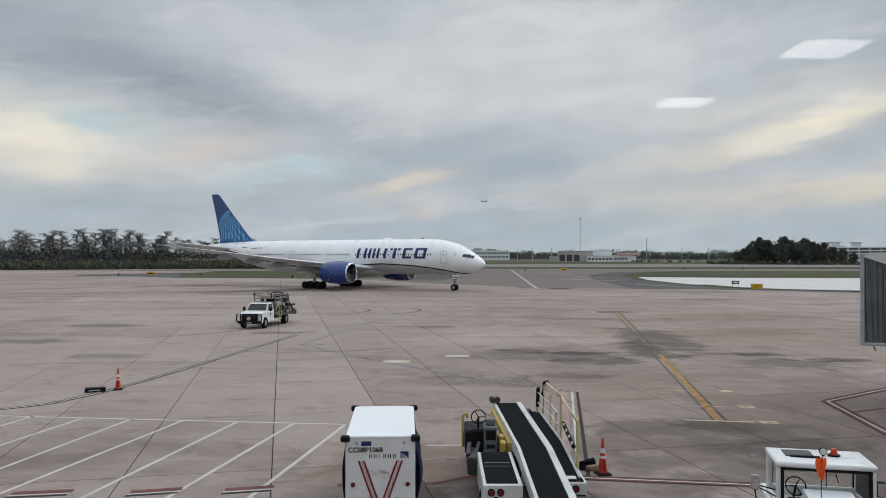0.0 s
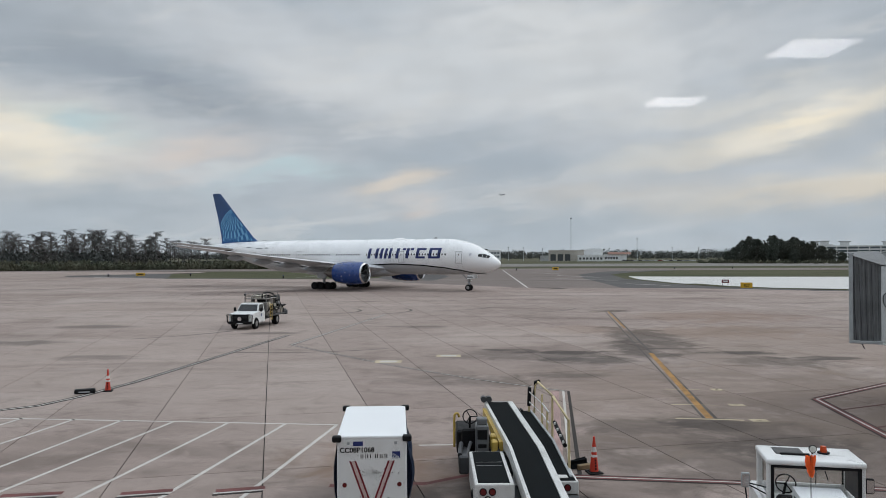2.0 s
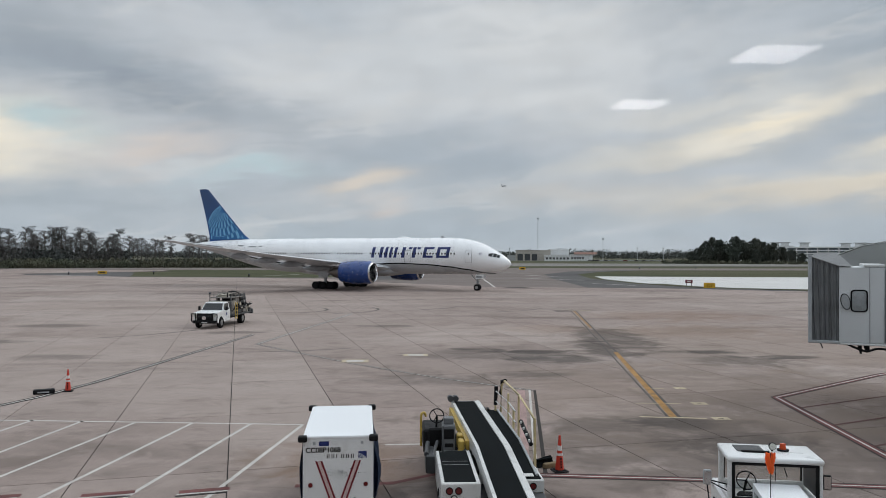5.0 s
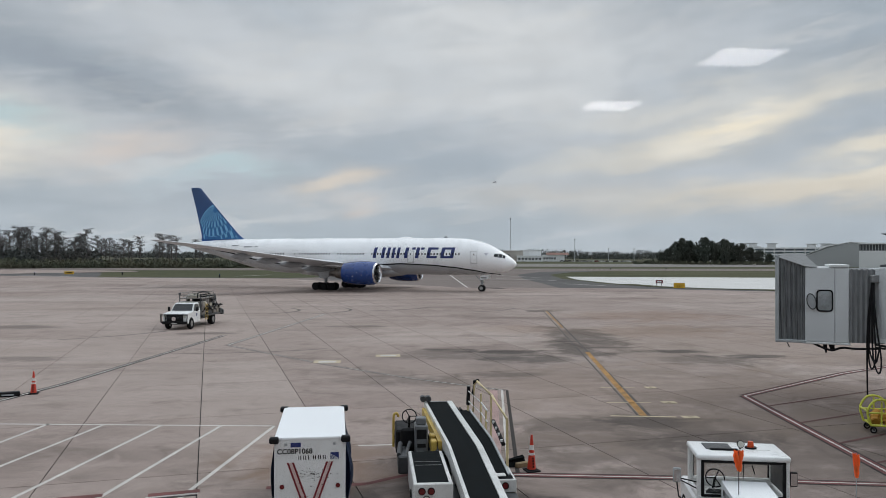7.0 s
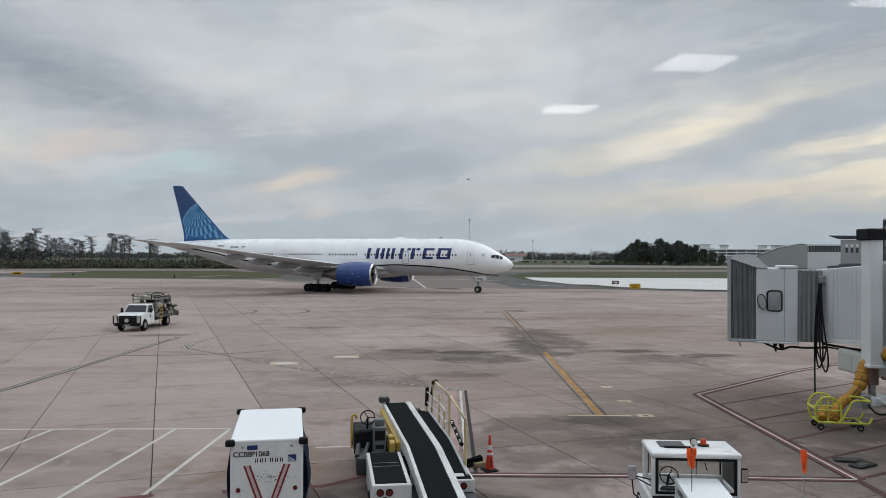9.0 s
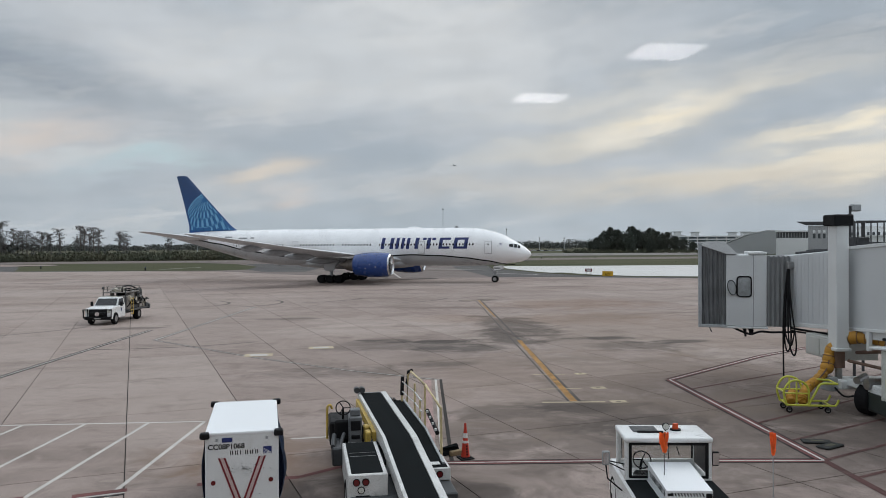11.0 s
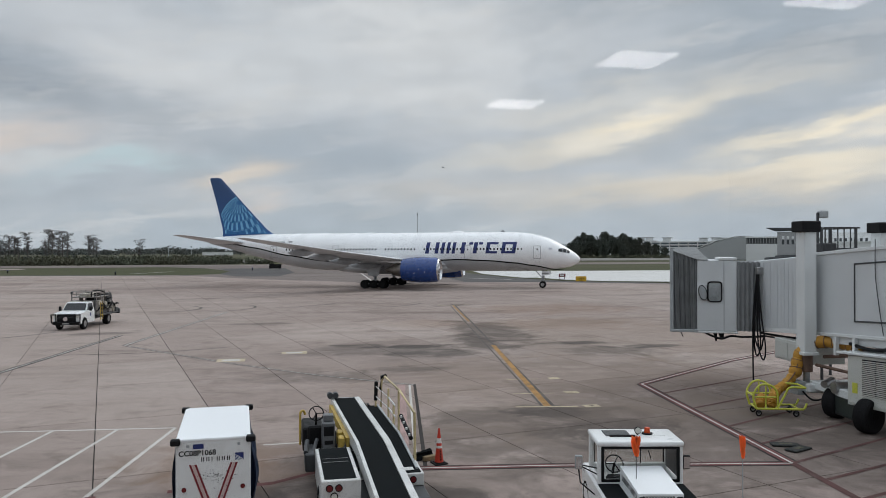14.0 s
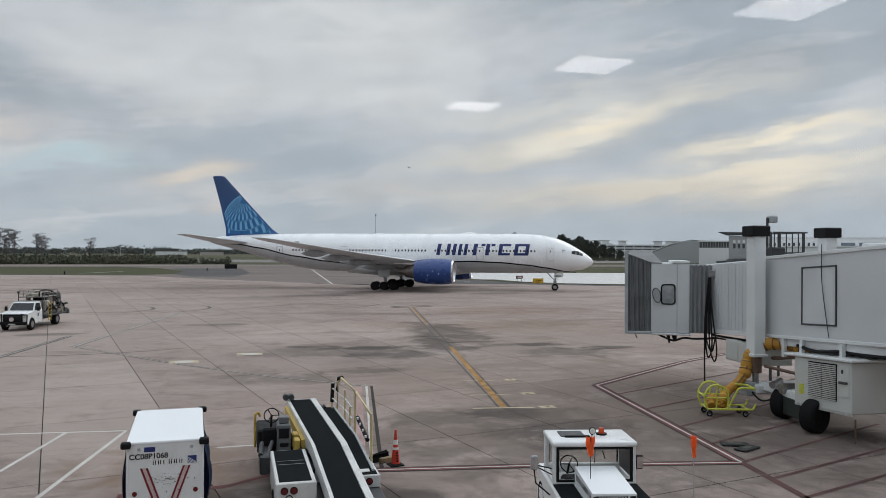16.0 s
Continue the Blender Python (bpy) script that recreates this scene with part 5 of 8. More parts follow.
    # looped black cables
    for pts in ([(-0.1, 10.75, 5.0), (-0.16, 10.85, 3.6), (-0.16, 10.95, 2.0), (-0.16, 10.7, 1.45), (-0.16, 10.4, 2.0), (-0.16, 10.55, 3.6), (-0.1, 10.7, 5.0)],
                [(-0.1, 10.75, 5.0), (-0.2, 10.6, 3.4), (-0.2, 10.5, 1.9), (-0.2, 10.1, 1.35), (-0.2, 9.9, 1.9), (-0.2, 10.3, 3.4), (-0.12, 10.72, 5.0)],
                [(-0.1, 10.78, 5.05), (-0.22, 10.9, 3.2), (-0.22, 10.95, 1.6), (-0.22, 10.92, 0.35)],
                [(-0.1, 10.78, 5.05), (-0.24, 10.75, 3.2), (-0.24, 10.72, 2.2), (-0.22, 10.3, 1.75), (-0.2, 10.05, 2.3)]):
        b = bmesh.new()
        tube(b, bend(pts, 8), 0.035, 6)
        part("power_cable", b, M_BLACK, root, "black power cable hanging in loops", smooth=True)
    b = bmesh.new()
    box(b, (-0.18, 10.6, 4.95), (0.1, 10.85, 5.25), 0.02)
    part("cable_hook", b, M_STEEL, root)
    # roof fittings
    for v, w, h in ((9.9, 0.7, 0.14), (8.3, 0.4, 0.1), (10.9, 0.5, 0.1), (-1.0, 0.9, 0.16), (1.4, 0.3, 0.2)):
        b = bmesh.new()
        box(b, (0.4, v - w / 2, 3.0), (1.2, v + w / 2, 3.0 + h), 0.02, SHEAR)
        part("roof_box", b, M_DARKSTEEL if v > 8 else M_BRIDGE_W, outer if v < 6.6 else inner)
    cab_part(root)
    return root


# the pale mottled base paints a bright reflection into the cab glass
M_CABGLASS = pbr("glass_with_painted_reflection", (0.30, 0.32, 0.33), 0.08, var=0.3, scale=1.5, rvar=0.03)


def cab_part(root):
    face = Matrix.Translation((20.0, 29.95, 0)) @ Matrix.Rotation(math.atan2(0.477, -0.879), 4, "Z")
    base = root.matrix_basis.inverted() @ face

    def cp(name, b, m, parent=None, label="", **k):
        ob = part(name, b, m, parent or root, label, **k)
        if parent is None:
            ob.matrix_basis = base
        return ob
    b = bmesh.new()
    box(b, (0.55, -3.3, 2.42), (2.2, 0, 5.55), 0.04)
    cab = cp("cab", b, M_BRIDGE, None, "grey bridge cab with a small window")
    b = bmesh.new()
    box(b, (0.55, -3.3, 5.55), (1.30, 0.03, 5.66), 0.02)
    box(b, (0.5, -3.35, 2.34), (2.3, 0.05, 2.42), 0.02)
    cp("cab_trim", b, M_BRIDGE_W, cab)
    b = bmesh.new()
    box(b, (1.07, -0.01, 2.45), (1.10, 0.012, 5.52))
    cp("panel_joint", b, M_SEAM, cab)
    b = bmesh.new()

    def rounded(o, y):
        """A rounded window outline, grown by o."""
        x0, x1, z0, z1, r = 1.15 - o, 1.78 + o, 3.70 - o, 4.62 + o, 0.15 + o * 0.8
        return [(cx + r * math.cos(radians(a)), y, cz + r * math.sin(radians(a))) for cx, cz, a0 in ((x1 - r, z1 - r, 0), (x0 + r, z1 - r, 90), (x0 + r, z0 + r, 180), (x1 - r, z0 + r, 270)) for a in range(a0, a0 + 91, 18)]
    loft(b, [rounded(0.0, 0.002), rounded(0.0, 0.035), rounded(-0.02, 0.045), rounded(-0.055, 0.035), rounded(-0.055, 0.002)], cap=False)
    wf = cp("cab_window", b, M_BLACK, cab, "rounded cab window with a black rubber frame")
    b = bmesh.new()
    loft(b, [rounded(-0.05, 0.003), rounded(-0.05, 0.014)])
    cp("pane", b, M_CABGLASS, wf, "window pane, pale reflection put into its colour")
    b = bmesh.new()
    loft(b, [[(1.95 + r * 0.17 * math.cos(u) + d * 0.3, 0.10 + d, 4.12 + r * 0.30 * math.sin(u) + 0.5 * r * 0.17 * math.cos(u)) for u in [2 * math.pi * k / 16 for k in range(16)]] for r, d in ((0.9, 0), (1, 0.02), (1, 0.05), (0.8, 0.06))])
    mr = cp("mirror", b, M_GREY, cab, "oval mirror on a bracket", smooth=True)
    b = bmesh.new()
    n = 20
    tube(b, [(1.95 + 0.18 * math.cos(u) + 0.015, 0.155, 4.12 + 0.31 * math.sin(u) + 0.09 * math.cos(u)) for u in [2 * math.pi * k / n for k in range(n + 1)]], 0.018, 6)
    cp("mirror_rim", b, M_BLACK, mr)
    b = bmesh.new()
    rod(b, (1.9, 0, 4.1), (1.95, 0.12, 4.12), 0.02)
    cp("bracket", b, M_BLACK, mr)
    # curtain between tunnel and cab
    b = bmesh.new()
    n = 14
    rings = []
    for k in range(n + 1):
        x = -0.75 + 1.3 * k / n
        o = 0.0 if k % 2 else -0.07
        rings.append([(x, o, 2.45), (x, o, 5.5 + o), (x, -3.2 - o, 5.5 + o), (x, -3.2 - o, 2.45)])
    loft(b, rings)
    cp("cab_curtain", b, M_BELLOWS, None, "grey ribbed rubber curtain")
    # folding canopy
    b = bmesh.new()
    rings = []
    n = 12
    for k in range(n + 1):
        x = 2.2 + 1.02 * k / n
        o = -0.04 if k % 2 else -0.13
        top = 5.62 + 0.42 * min(1, k / n * 1.4)
        rings.append([(x, o, 2.48), (x, o, top), (x, -3.25 - o, top), (x, -3.25 - o, 2.48)])
    loft(b, rings)
    can = cp("canopy", b, M_BELLOWS, None, "folded dark grey canopy bellows")
    b = bmesh.new()
    for lo, hi in (((3.2, -0.12, 2.43), (3.36, 0.05, 6.02)), ((3.2, -3.35, 2.43), (3.36, -3.18, 6.02)), ((3.2, -3.35, 5.92), (3.36, 0.05, 6.05)), ((2.15, -3.35, 2.36), (3.36, 0.06, 2.48))):
        box(b, lo, hi, 0.02)
    cp("canopy_frame", b, M_GREY, can, "grey canopy front frame")
    b = bmesh.new()
    prism(b, [(3.2, 6.02), (3.0, 6.14), (2.28, 6.14), (1.74, 5.60), (1.74, 5.56), (2.2, 5.58), (3.2, 5.95)], -3.3, 0.04, "y")
    cp("canopy_roof", b, M_BRIDGE, can, "sloping grey canopy roof")
    for k in range(5):
        b = bmesh.new()
        x = 2.28 + 0.2 * k
        prism(b, [(x, 2.5), (x + 0.02, 2.5), (x + 0.04 + 0.03 * k, 5.6), (x + 0.02 + 0.03 * k, 5.6)], -0.05, -0.02, "y")
        cp("fold_rib", b, M_DARKSTEEL, can)
    # gear under the cab
    b = bmesh.new()
    tube(b, bend([(1.9, -0.2, 2.36), (1.6, -0.1, 2.22), (1.2, -0.1, 2.10), (0.8, -0.1, 2.22), (0.3, -0.1, 2.2), (-0.6, -0.1, 2.25)]), 0.05, 6)
    rod(b, (1.45, -0.2, 2.36), (1.4, -0.15, 1.98), 0.09, 0.04)
    rod(b, (1.2, -0.2, 2.36), (1.15, -0.2, 2.05), 0.12, 0.08)
    rod(b, (2.9, -0.1, 2.36), (2.8, -0.05, 2.15), 0.02)
    cp("levelling_gear", b, M_BLACK, cab, "dark cables and rollers under the cab")


BRIDGE = bridge()


def cool_air_hose():
    root = thing("cool_air_hose", "slack yellow fabric air hose hanging under the boarding bridge", "hose", loc=(0, 0, 0))
    pts = bend([(17.45, 24.95, 0.30), (17.60, 25.0, 0.62), (17.95, 25.2, 0.86), (18.45, 25.4, 1.05), (18.9, 25.5, 1.45), (19.15, 25.55, 2.1), (19.5, 25.3, 2.5), (19.9, 24.6, 2.62), (19.95, 23.7, 2.55), (19.75, 22.9, 2.1)], 10)
    b = bmesh.new()
    tube(b, pts, [(0.165 if i < 38 else 0.225) + 0.016 * math.sin(i * 1.3) + 0.010 * math.sin(i * 2.9) for i in range(len(pts))], 14)
    part("hose", b, M_HOSE, root, smooth=True)
    # the seam and the wire hoops show where the fabric hangs straight
    for i in range(42, len(pts) - 2, 4):
        b = bmesh.new()
        d = (pts[i + 1] - pts[i]).normalized() * 0.010
        rod(b, pts[i] - d, pts[i] + d, 0.250, seg=14)
        part("hoop", b, M_RUSTY, root, "brown wire hoop in the hose")
    b = bmesh.new()
    tube(b, [p + Vector((-0.12, -0.17, 0.02)) for p in pts[16:46]], 0.022, 6)
    part("seam", b, M_RUSTY, root, "dark seam along the hose")


cool_air_hose()


def hose_cart():
    root = thing("hose_cart", "lime yellow tubular hose cart on castors", "cart", loc=(17.65, 25.0, 0), rz=-18)
    for y in (-0.42, 0.42):
        b = bmesh.new()
        tube(b, bend([(-0.75, y, 0.28), (-0.85, y, 0.75), (-0.62, y, 1.12), (-0.25, y, 1.12), (-0.02, y, 0.85), (0.0, y, 0.28)], 6), 0.04, 8)
        rod(b, (-0.75, y, 0.28), (0.75, y, 0.28), 0.04)
        tube(b, bend([(0.0, y, 0.32), (0.25, y, 0.8), (0.42, y, 1.05), (0.95, y, 1.05)], 5), 0.04, 8)
        tube(b, bend([(0.75, y, 0.28), (0.9, y, 0.3), (1.0, y, 0.5)], 4), 0.04, 8)
        rod(b, (-0.42, y, 0.3), (-0.42, y, 1.1), 0.03)
        rod(b, (-0.8, y, 0.7), (-0.05, y, 0.7), 0.03)
        part("side_frame", b, M_LIME, root, smooth=True)
    for x, z in ((-0.85, 0.75), (-0.7, 0.28), (0.72, 0.28), (0.95, 1.05), (0.0, 0.3)):
        b = bmesh.new()
        rod(b, (x, -0.42, z), (x, 0.42, z), 0.035)
        part("cross_bar", b, M_LIME, root, smooth=True)
    b = bmesh.new()
    tube(b, bend([(-0.55, -0.25, 0.36), (-0.50, 0.0, 0.52), (-0.36, 0.22, 0.58), (-0.20, 0.05, 0.46), (-0.12, -0.2, 0.36)], 6), [0.15 + 0.02 * math.sin(k * 1.9) for k in range(25)], 10)
    part("slack_hose", b, M_HOSE, root, "slack end of the yellow hose", smooth=True)
    for x in (-0.65, 0.65):
        for y in (-0.36, 0.36):
            wheel(root, (x, y, 0.11), 0.11, 0.06, M_TYRE, M_STEEL, "castor")
            b = bmesh.new()
            box(b, (x - 0.04, y - 0.05, 0.1), (x + 0.04, y + 0.05, 0.27), 0.01)
            part("fork", b, M_DARKSTEEL, root)


hose_cart()


def stair_tower():
    root = thing("service_tower", "dark steel railed service platform behind the boarding bridge", "platform", loc=(24.9, 31.3, 0), rz=-7)
    for x in (-0.9, 0.73):
        for y in (-1.0, 1.0):
            b = bmesh.new()
            box(b, (x - 0.05, y - 0.05, 0), (x + 0.05, y + 0.05, 7.0), 0.01)
            part("post", b, M_DARKSTEEL, root)
    for z in (5.0, 6.0, 6.95):
        b = bmesh.new()
        for lo, hi in (((-0.78, -1.04, z), (0.78, -0.96, z + 0.07)), ((-0.78, 0.96, z), (0.78, 1.04, z + 0.07)), ((-0.94, -1, z), (-0.86, 1, z + 0.07)), ((0.86, -1, z), (0.94, 1, z + 0.07))):
            box(b, lo, hi)
        part("rail", b, M_DARKSTEEL, root)
    for k in range(6):
        b = bmesh.new()
        box(b, (-0.75 + 0.3 * k, -1.03, 5.05), (-0.71 + 0.3 * k, -0.99, 6.95))
        part("baluster", b, M_DARKSTEEL, root)
    b = bmesh.new()
    box(b, (-0.78, -1.05, 4.85), (0.78, 1.05, 4.97), 0.01)
    part("deck", b, M_DARKSTEEL, root)
    b = bmesh.new()
    box(b, (-0.6, -0.6, 4.97), (0.1, 0.5, 6.3), 0.05)
    part("machine_housing", b, M_DARKSTEEL, root)
    b = bmesh.new()
    rod(b, (0.0, 0.8, 4.97), (0.0, 0.8, 7.75), 0.06)
    pole = part("lamp_pole", b, M_DARKSTEEL, root, smooth=True)
    b = bmesh.new()
    box(b, (0.05, 0.6, 7.5), (0.45, 1.0, 7.85), 0.05)
    part("floodlight", b, M_GREY, pole, "small grey floodlight")


stair_tower()

# ---------------------------------------------------------------- baggage cart
M_CARTW = pbr("chipped_white_cart_paint", (0.70, 0.71, 0.71), 0.45, var=0.05, scale=1.2, dirt=0.35, dirt_col=(0.36, 0.33, 0.29), dscale=1.8)
M_ROOF = pbr("white_roof_skin", (0.80, 0.82, 0.84), 0.4, var=0.02, scale=0.8, dirt=0.06, dirt_col=(0.5, 0.5, 0.5))
M_CURTAIN = pbr("navy_curtain_vinyl", (0.025, 0.045, 0.10), 0.45, var=0.15, scale=2, bump=0.3, bscale=6)
M_PINK = pbr("faded_pink_stripe", (0.60, 0.47, 0.45), 0.5, var=0.1, scale=3, dirt=0.2)
M_DARKRED = pbr("dark_red_stripe", (0.20, 0.022, 0.030), 0.5, var=0.1, scale=3, dirt=0.25)
M_MAT = pbr("black_rubber_mat", (0.009, 0.011, 0.012), 0.9, var=0.25, scale=3, bump=0.2, bscale=60, spec=0.06)


def letters(text, size, parent, m, place, name="lettering", label=""):
    cu = bpy.data.curves.new(name, "FONT")
    cu.body, cu.size, cu.extrude, cu.offset = text, size, 0.001, 0.0035
    tmp = bpy.data.objects.new(name, cu)
    scene.collection.objects.link(tmp)
    me = bpy.data.meshes.new_from_object(tmp)
    bpy.data.objects.remove(tmp)
    me.materials.clear()
    me.materials.append(m)
    ob = new(name, me)
    ob.parent = parent
    ob.matrix_basis = place
    return tagged(ob, label)


def baggage_cart():
    root = thing("baggage_cart", "tall white baggage cart with navy curtains and red chevron stripes", "baggage cart", loc=(-1.46, 18.72, 0), rz=2.8)
    L, W = 1.69, 0.77      # half length (y), half width (x)
    b = bmesh.new()
    box(b, (-W, -L, 1.98), (W, L, 2.05), 0.025, seg=2)
    part("roof", b, M_ROOF, root, "smooth white roof")
    b = bmesh.new()
    box(b, (-W + 0.03, -L + 0.01, 0.42), (W - 0.03, -L + 0.06, 1.99), 0.01)
    panel = part("front_panel", b, M_CARTW, root, "scuffed white end panel with red chevron")
    b = bmesh.new()
    box(b, (-W + 0.03, L - 0.06, 0.42), (W - 0.03, L - 0.01, 1.99), 0.01)
    part("back_panel", b, M_CARTW, root)
    b = bmesh.new()
    box(b, (-W, -L, 0.34), (W, L, 0.44), 0.02)
    part("floor_deck", b, M_GREY, root)
    for x in (-1, 1):
        # curtain with folds that bellies outwards
        b = bmesh.new()
        rings = []
        for i in range(29):
            y = -L + 0.08 + (2 * L - 0.16) * i / 28
            ring = []
            for j in range(9):
                z = 0.48 + 1.46 * j / 8
                belly = (0.17 if x > 0 else 0.10) * math.sin(math.pi * min(1, j / 8 * 1.08 + 0.02)) * (0.6 + 0.4 * math.sin(i * 0.45)) + 0.025 * math.sin(i * 1.7 + j * 0.3) + 0.02
                ring.append((x * (W - 0.03 + belly), y, z))
            rings.append(ring)
        loft(b, rings, cap=False, closed=False)
        ex = bmesh.ops.solidify(b, geom=list(b.faces), thickness=0.008)
        part("curtain", b, M_CURTAIN, root, "navy vinyl side curtain", smooth="all")
        for y in (-1, 1):
            b = bmesh.new()
            box(b, (x * W - 0.10, y * L - 0.09, 1.93), (x * W + 0.10, y * L + 0.09, 2.06), 0.025)
            part("corner_bumper", b, M_BLACK, root, "black rubber corner bumper")
            b = bmesh.new()
            rod(b, (x * (W - 0.03), y * (L - 0.05), 0.44), (x * (W - 0.03), y * (L - 0.05), 1.98), 0.03)
            part("corner_post", b, M_CARTW, root)
            wheel(root, (x * 0.62, y * 1.15, 0.2), 0.2, 0.12, M_TYRE, M_STEEL)
    f = -L + 0.008
    # chevron: pairs of dark red stripes with a faded core
    for s in (-1, 1):
        for o, w, m in ((0.0, 0.045, M_DARKRED), (0.05, 0.055, M_PINK), (0.11, 0.045, M_DARKRED)):
            b = bmesh.new()
            xt, xb = s * (0.50 - o), s * (0.16 - o)
            prism(b, [(xt, 1.50), (xt - s * w, 1.50), (xb - s * w, 0.55), (xb, 0.55)], f - 0.004, f, "y")
            part("chevron_stripe", b, m, panel)
        b = bmesh.new()
        rod(b, (s * 0.60, f, 0.98), (s * 0.60, f - 0.02, 0.98), 0.05, seg=16)
        part("reflector", b, M_LAMP_RED, panel, "round red reflector")
        b = bmesh.new()
        box(b, (s * 0.52 - 0.03, f - 0.004, 1.86), (s * 0.52 + 0.03, f, 1.92))
        part("latch_plate", b, M_GREY, panel)
    b = bmesh.new()
    box(b, (-0.42, f - 0.006, 1.83), (-0.20, f, 1.93), 0.002)
    part("blue_plate", b, M_NAVY, panel, "small navy plate")
    letters("CC08P1068", 0.155, panel, M_BLACK, pose(-0.71, f - 0.003, 1.69, 90, 0, 0), label="black stencilled fleet number")
    for k in range(6):
        b = bmesh.new()
        x = -0.25 + 0.105 * k
        box(b, (x, f - 0.003, 1.555), (x + 0.018, f, 1.645))
        if k != 2:
            box(b, (x + 0.042, f - 0.003, 1.555), (x + 0.06, f, 1.645))
        part("name_bar", b, M_BLACK, panel)
    b = bmesh.new()
    box(b, (0.44, f - 0.003, 1.545), (0.62, f, 1.70))
    em = part("emblem_patch", b, M_NAVY, panel, "small dark square emblem")
    b = bmesh.new()
    for k in range(4):
        tube(b, bend([(0.45, f - 0.004, 1.66 - 0.03 * k), (0.52, f - 0.004, 1.62 - 0.028 * k), (0.60, f - 0.004, 1.57 - 0.012 * k)], 4), 0.005, 4)
    part("emblem_arc", b, M_CARTW, em)
    # chips and scrapes
    rnd = random.Random(5)
    b = bmesh.new()
    for k in range(110):
        x, z = rnd.gauss(0.08, 0.2), (rnd.gauss(1.24, 0.05) if k < 70 else rnd.uniform(0.6, 1.4))
        if abs(x) > 0.65:
            continue
        r = rnd.uniform(0.004, 0.018)
        n = 6
        vs = [b.verts.new((x + r * rnd.uniform(0.5, 1.4) * math.cos(2 * math.pi * i / n), f - 0.005, z + r * rnd.uniform(0.3, 1.0) * math.sin(2 * math.pi * i / n))) for i in range(n)]
        b.faces.new(vs)
    part("paint_chips", b, M_BLACK, panel, "black paint chips and scrapes", kind="stuff")
    b = bmesh.new()
    rod(b, (0, -L, 0.36), (0, -L - 0.9, 0.3), 0.035)
    part("tow_bar", b, M_DARKSTEEL, root)


baggage_cart()


# ---------------------------------------------------------------- belt loader
M_LOADER = pbr("scuffed_white_loader_paint", (0.60, 0.60, 0.59), 0.45, var=0.10, scale=2.0, dirt=0.75, dirt_col=(0.20, 0.18, 0.16), dscale=2.6)
M_CONSOLE = pbr("dark_grey_console_paint", (0.13, 0.135, 0.14), 0.5, var=0.12, scale=4, dirt=0.3)
def belt_loader():
    root = thing("belt_loader", "white belt loader with black conveyor belt, side walkway and handrail", "belt loader", loc=(0, 0, 0))
    # conveyor line: far end high, a knee half way, low near end
    line = [((1.93, 23.75, 1.50)), ((2.225, 19.05, 1.28)), ((2.30, 14.6, 0.93))]

    def strip(x0, x1, dz0, dz1, ends=(0, 0)):
        b = bmesh.new()
        rings = []
        for k, p in enumerate(line):
            p = Vector(p)
            rings.append([(p.x + x0, p.y, p.z + dz0), (p.x + x1, p.y, p.z + dz0), (p.x + x1, p.y, p.z + dz1), (p.x + x0, p.y, p.z + dz1)])
        loft(b, rings)
        return b
    frame_ = part("conveyor_frame", strip(-0.33, 0.33, -0.26, -0.03), M_LOADER, root, "white conveyor frame")
    part("belt", strip(-0.305, 0.305, -0.03, 0.0), M_MAT, frame_, "black ribbed rubber belt")
    part("side_rail", strip(-0.395, -0.315, -0.30, 0.02), M_LOADER, frame_, "white side rail")
    part("side_rail", strip(0.315, 0.47, -0.30, 0.02), M_LOADER, frame_, "white side rail")
    b = bmesh.new()
    rod(b, (1.60, 23.78, 1.44), (2.26, 23.78, 1.44), 0.07, seg=12)
    part("end_roller", b, M_STEEL, frame_, smooth=True)
    for x in (1.50, 1.66):
        b = bmesh.new()
        rod(b, (x, 23.5, 1.62), (x, 23.75, 1.62), 0.09, seg=12)
        part("work_lamp", b, M_DARKSTEEL, frame_, smooth=True)
    # walkway beside the belt
    walkl = [Vector((2.62, 23.0, 1.38)), Vector((2.86, 20.2, 1.16)), Vector((2.90, 17.75, 0.92))]
    b = bmesh.new()
    loft(b, [[(p.x - 0.21, p.y, p.z - 0.05), (p.x + 0.21, p.y, p.z - 0.05), (p.x + 0.21, p.y, p.z), (p.x - 0.21, p.y, p.z)] for p in walkl])
    part("walkway", b, M_MAT, root, "black non-slip walkway")
    b = bmesh.new()
    loft(b, [[(p.x + 0.21, p.y, p.z - 0.22), (p.x + 0.27, p.y, p.z - 0.22), (p.x + 0.27, p.y, p.z + 0.03), (p.x + 0.21, p.y, p.z + 0.03)] for p in walkl])
    part("walkway_edge", b, M_GREY, root)
    b = bmesh.new()
    for k in range(4):
        box(b, (2.30 + 0.09 * k, 23.05 - 0.05 * k, 1.36), (2.36 + 0.09 * k, 23.4 - 0.05 * k, 1.42), 0.01)
    part("bumper_strips", b, M_BLACK, root, kind="stuff")
    b = bmesh.new()
    box(b, (2.70, 17.62, 0.925), (3.05, 17.85, 0.94))
    part("notice_plate", b, M_LOADER, root, "white notice plate with unreadable bars")
    # handrail
    A, B_, C_ = (2.82, 22.9), (3.14, 20.45), (3.24, 18.65)
    b = bmesh.new()
    tube(b, [(2.95, 22.85, 1.35), (2.98, 22.85, 2.15), (3.05, 22.7, 2.28), (3.15, 20.45, 2.26), (3.24, 18.65, 2.02), (3.25, 18.65, 0.75)], 0.035, 8)
    rail = part("handrail", b, M_CREAM, root, "cream tubular handrail", smooth=True)
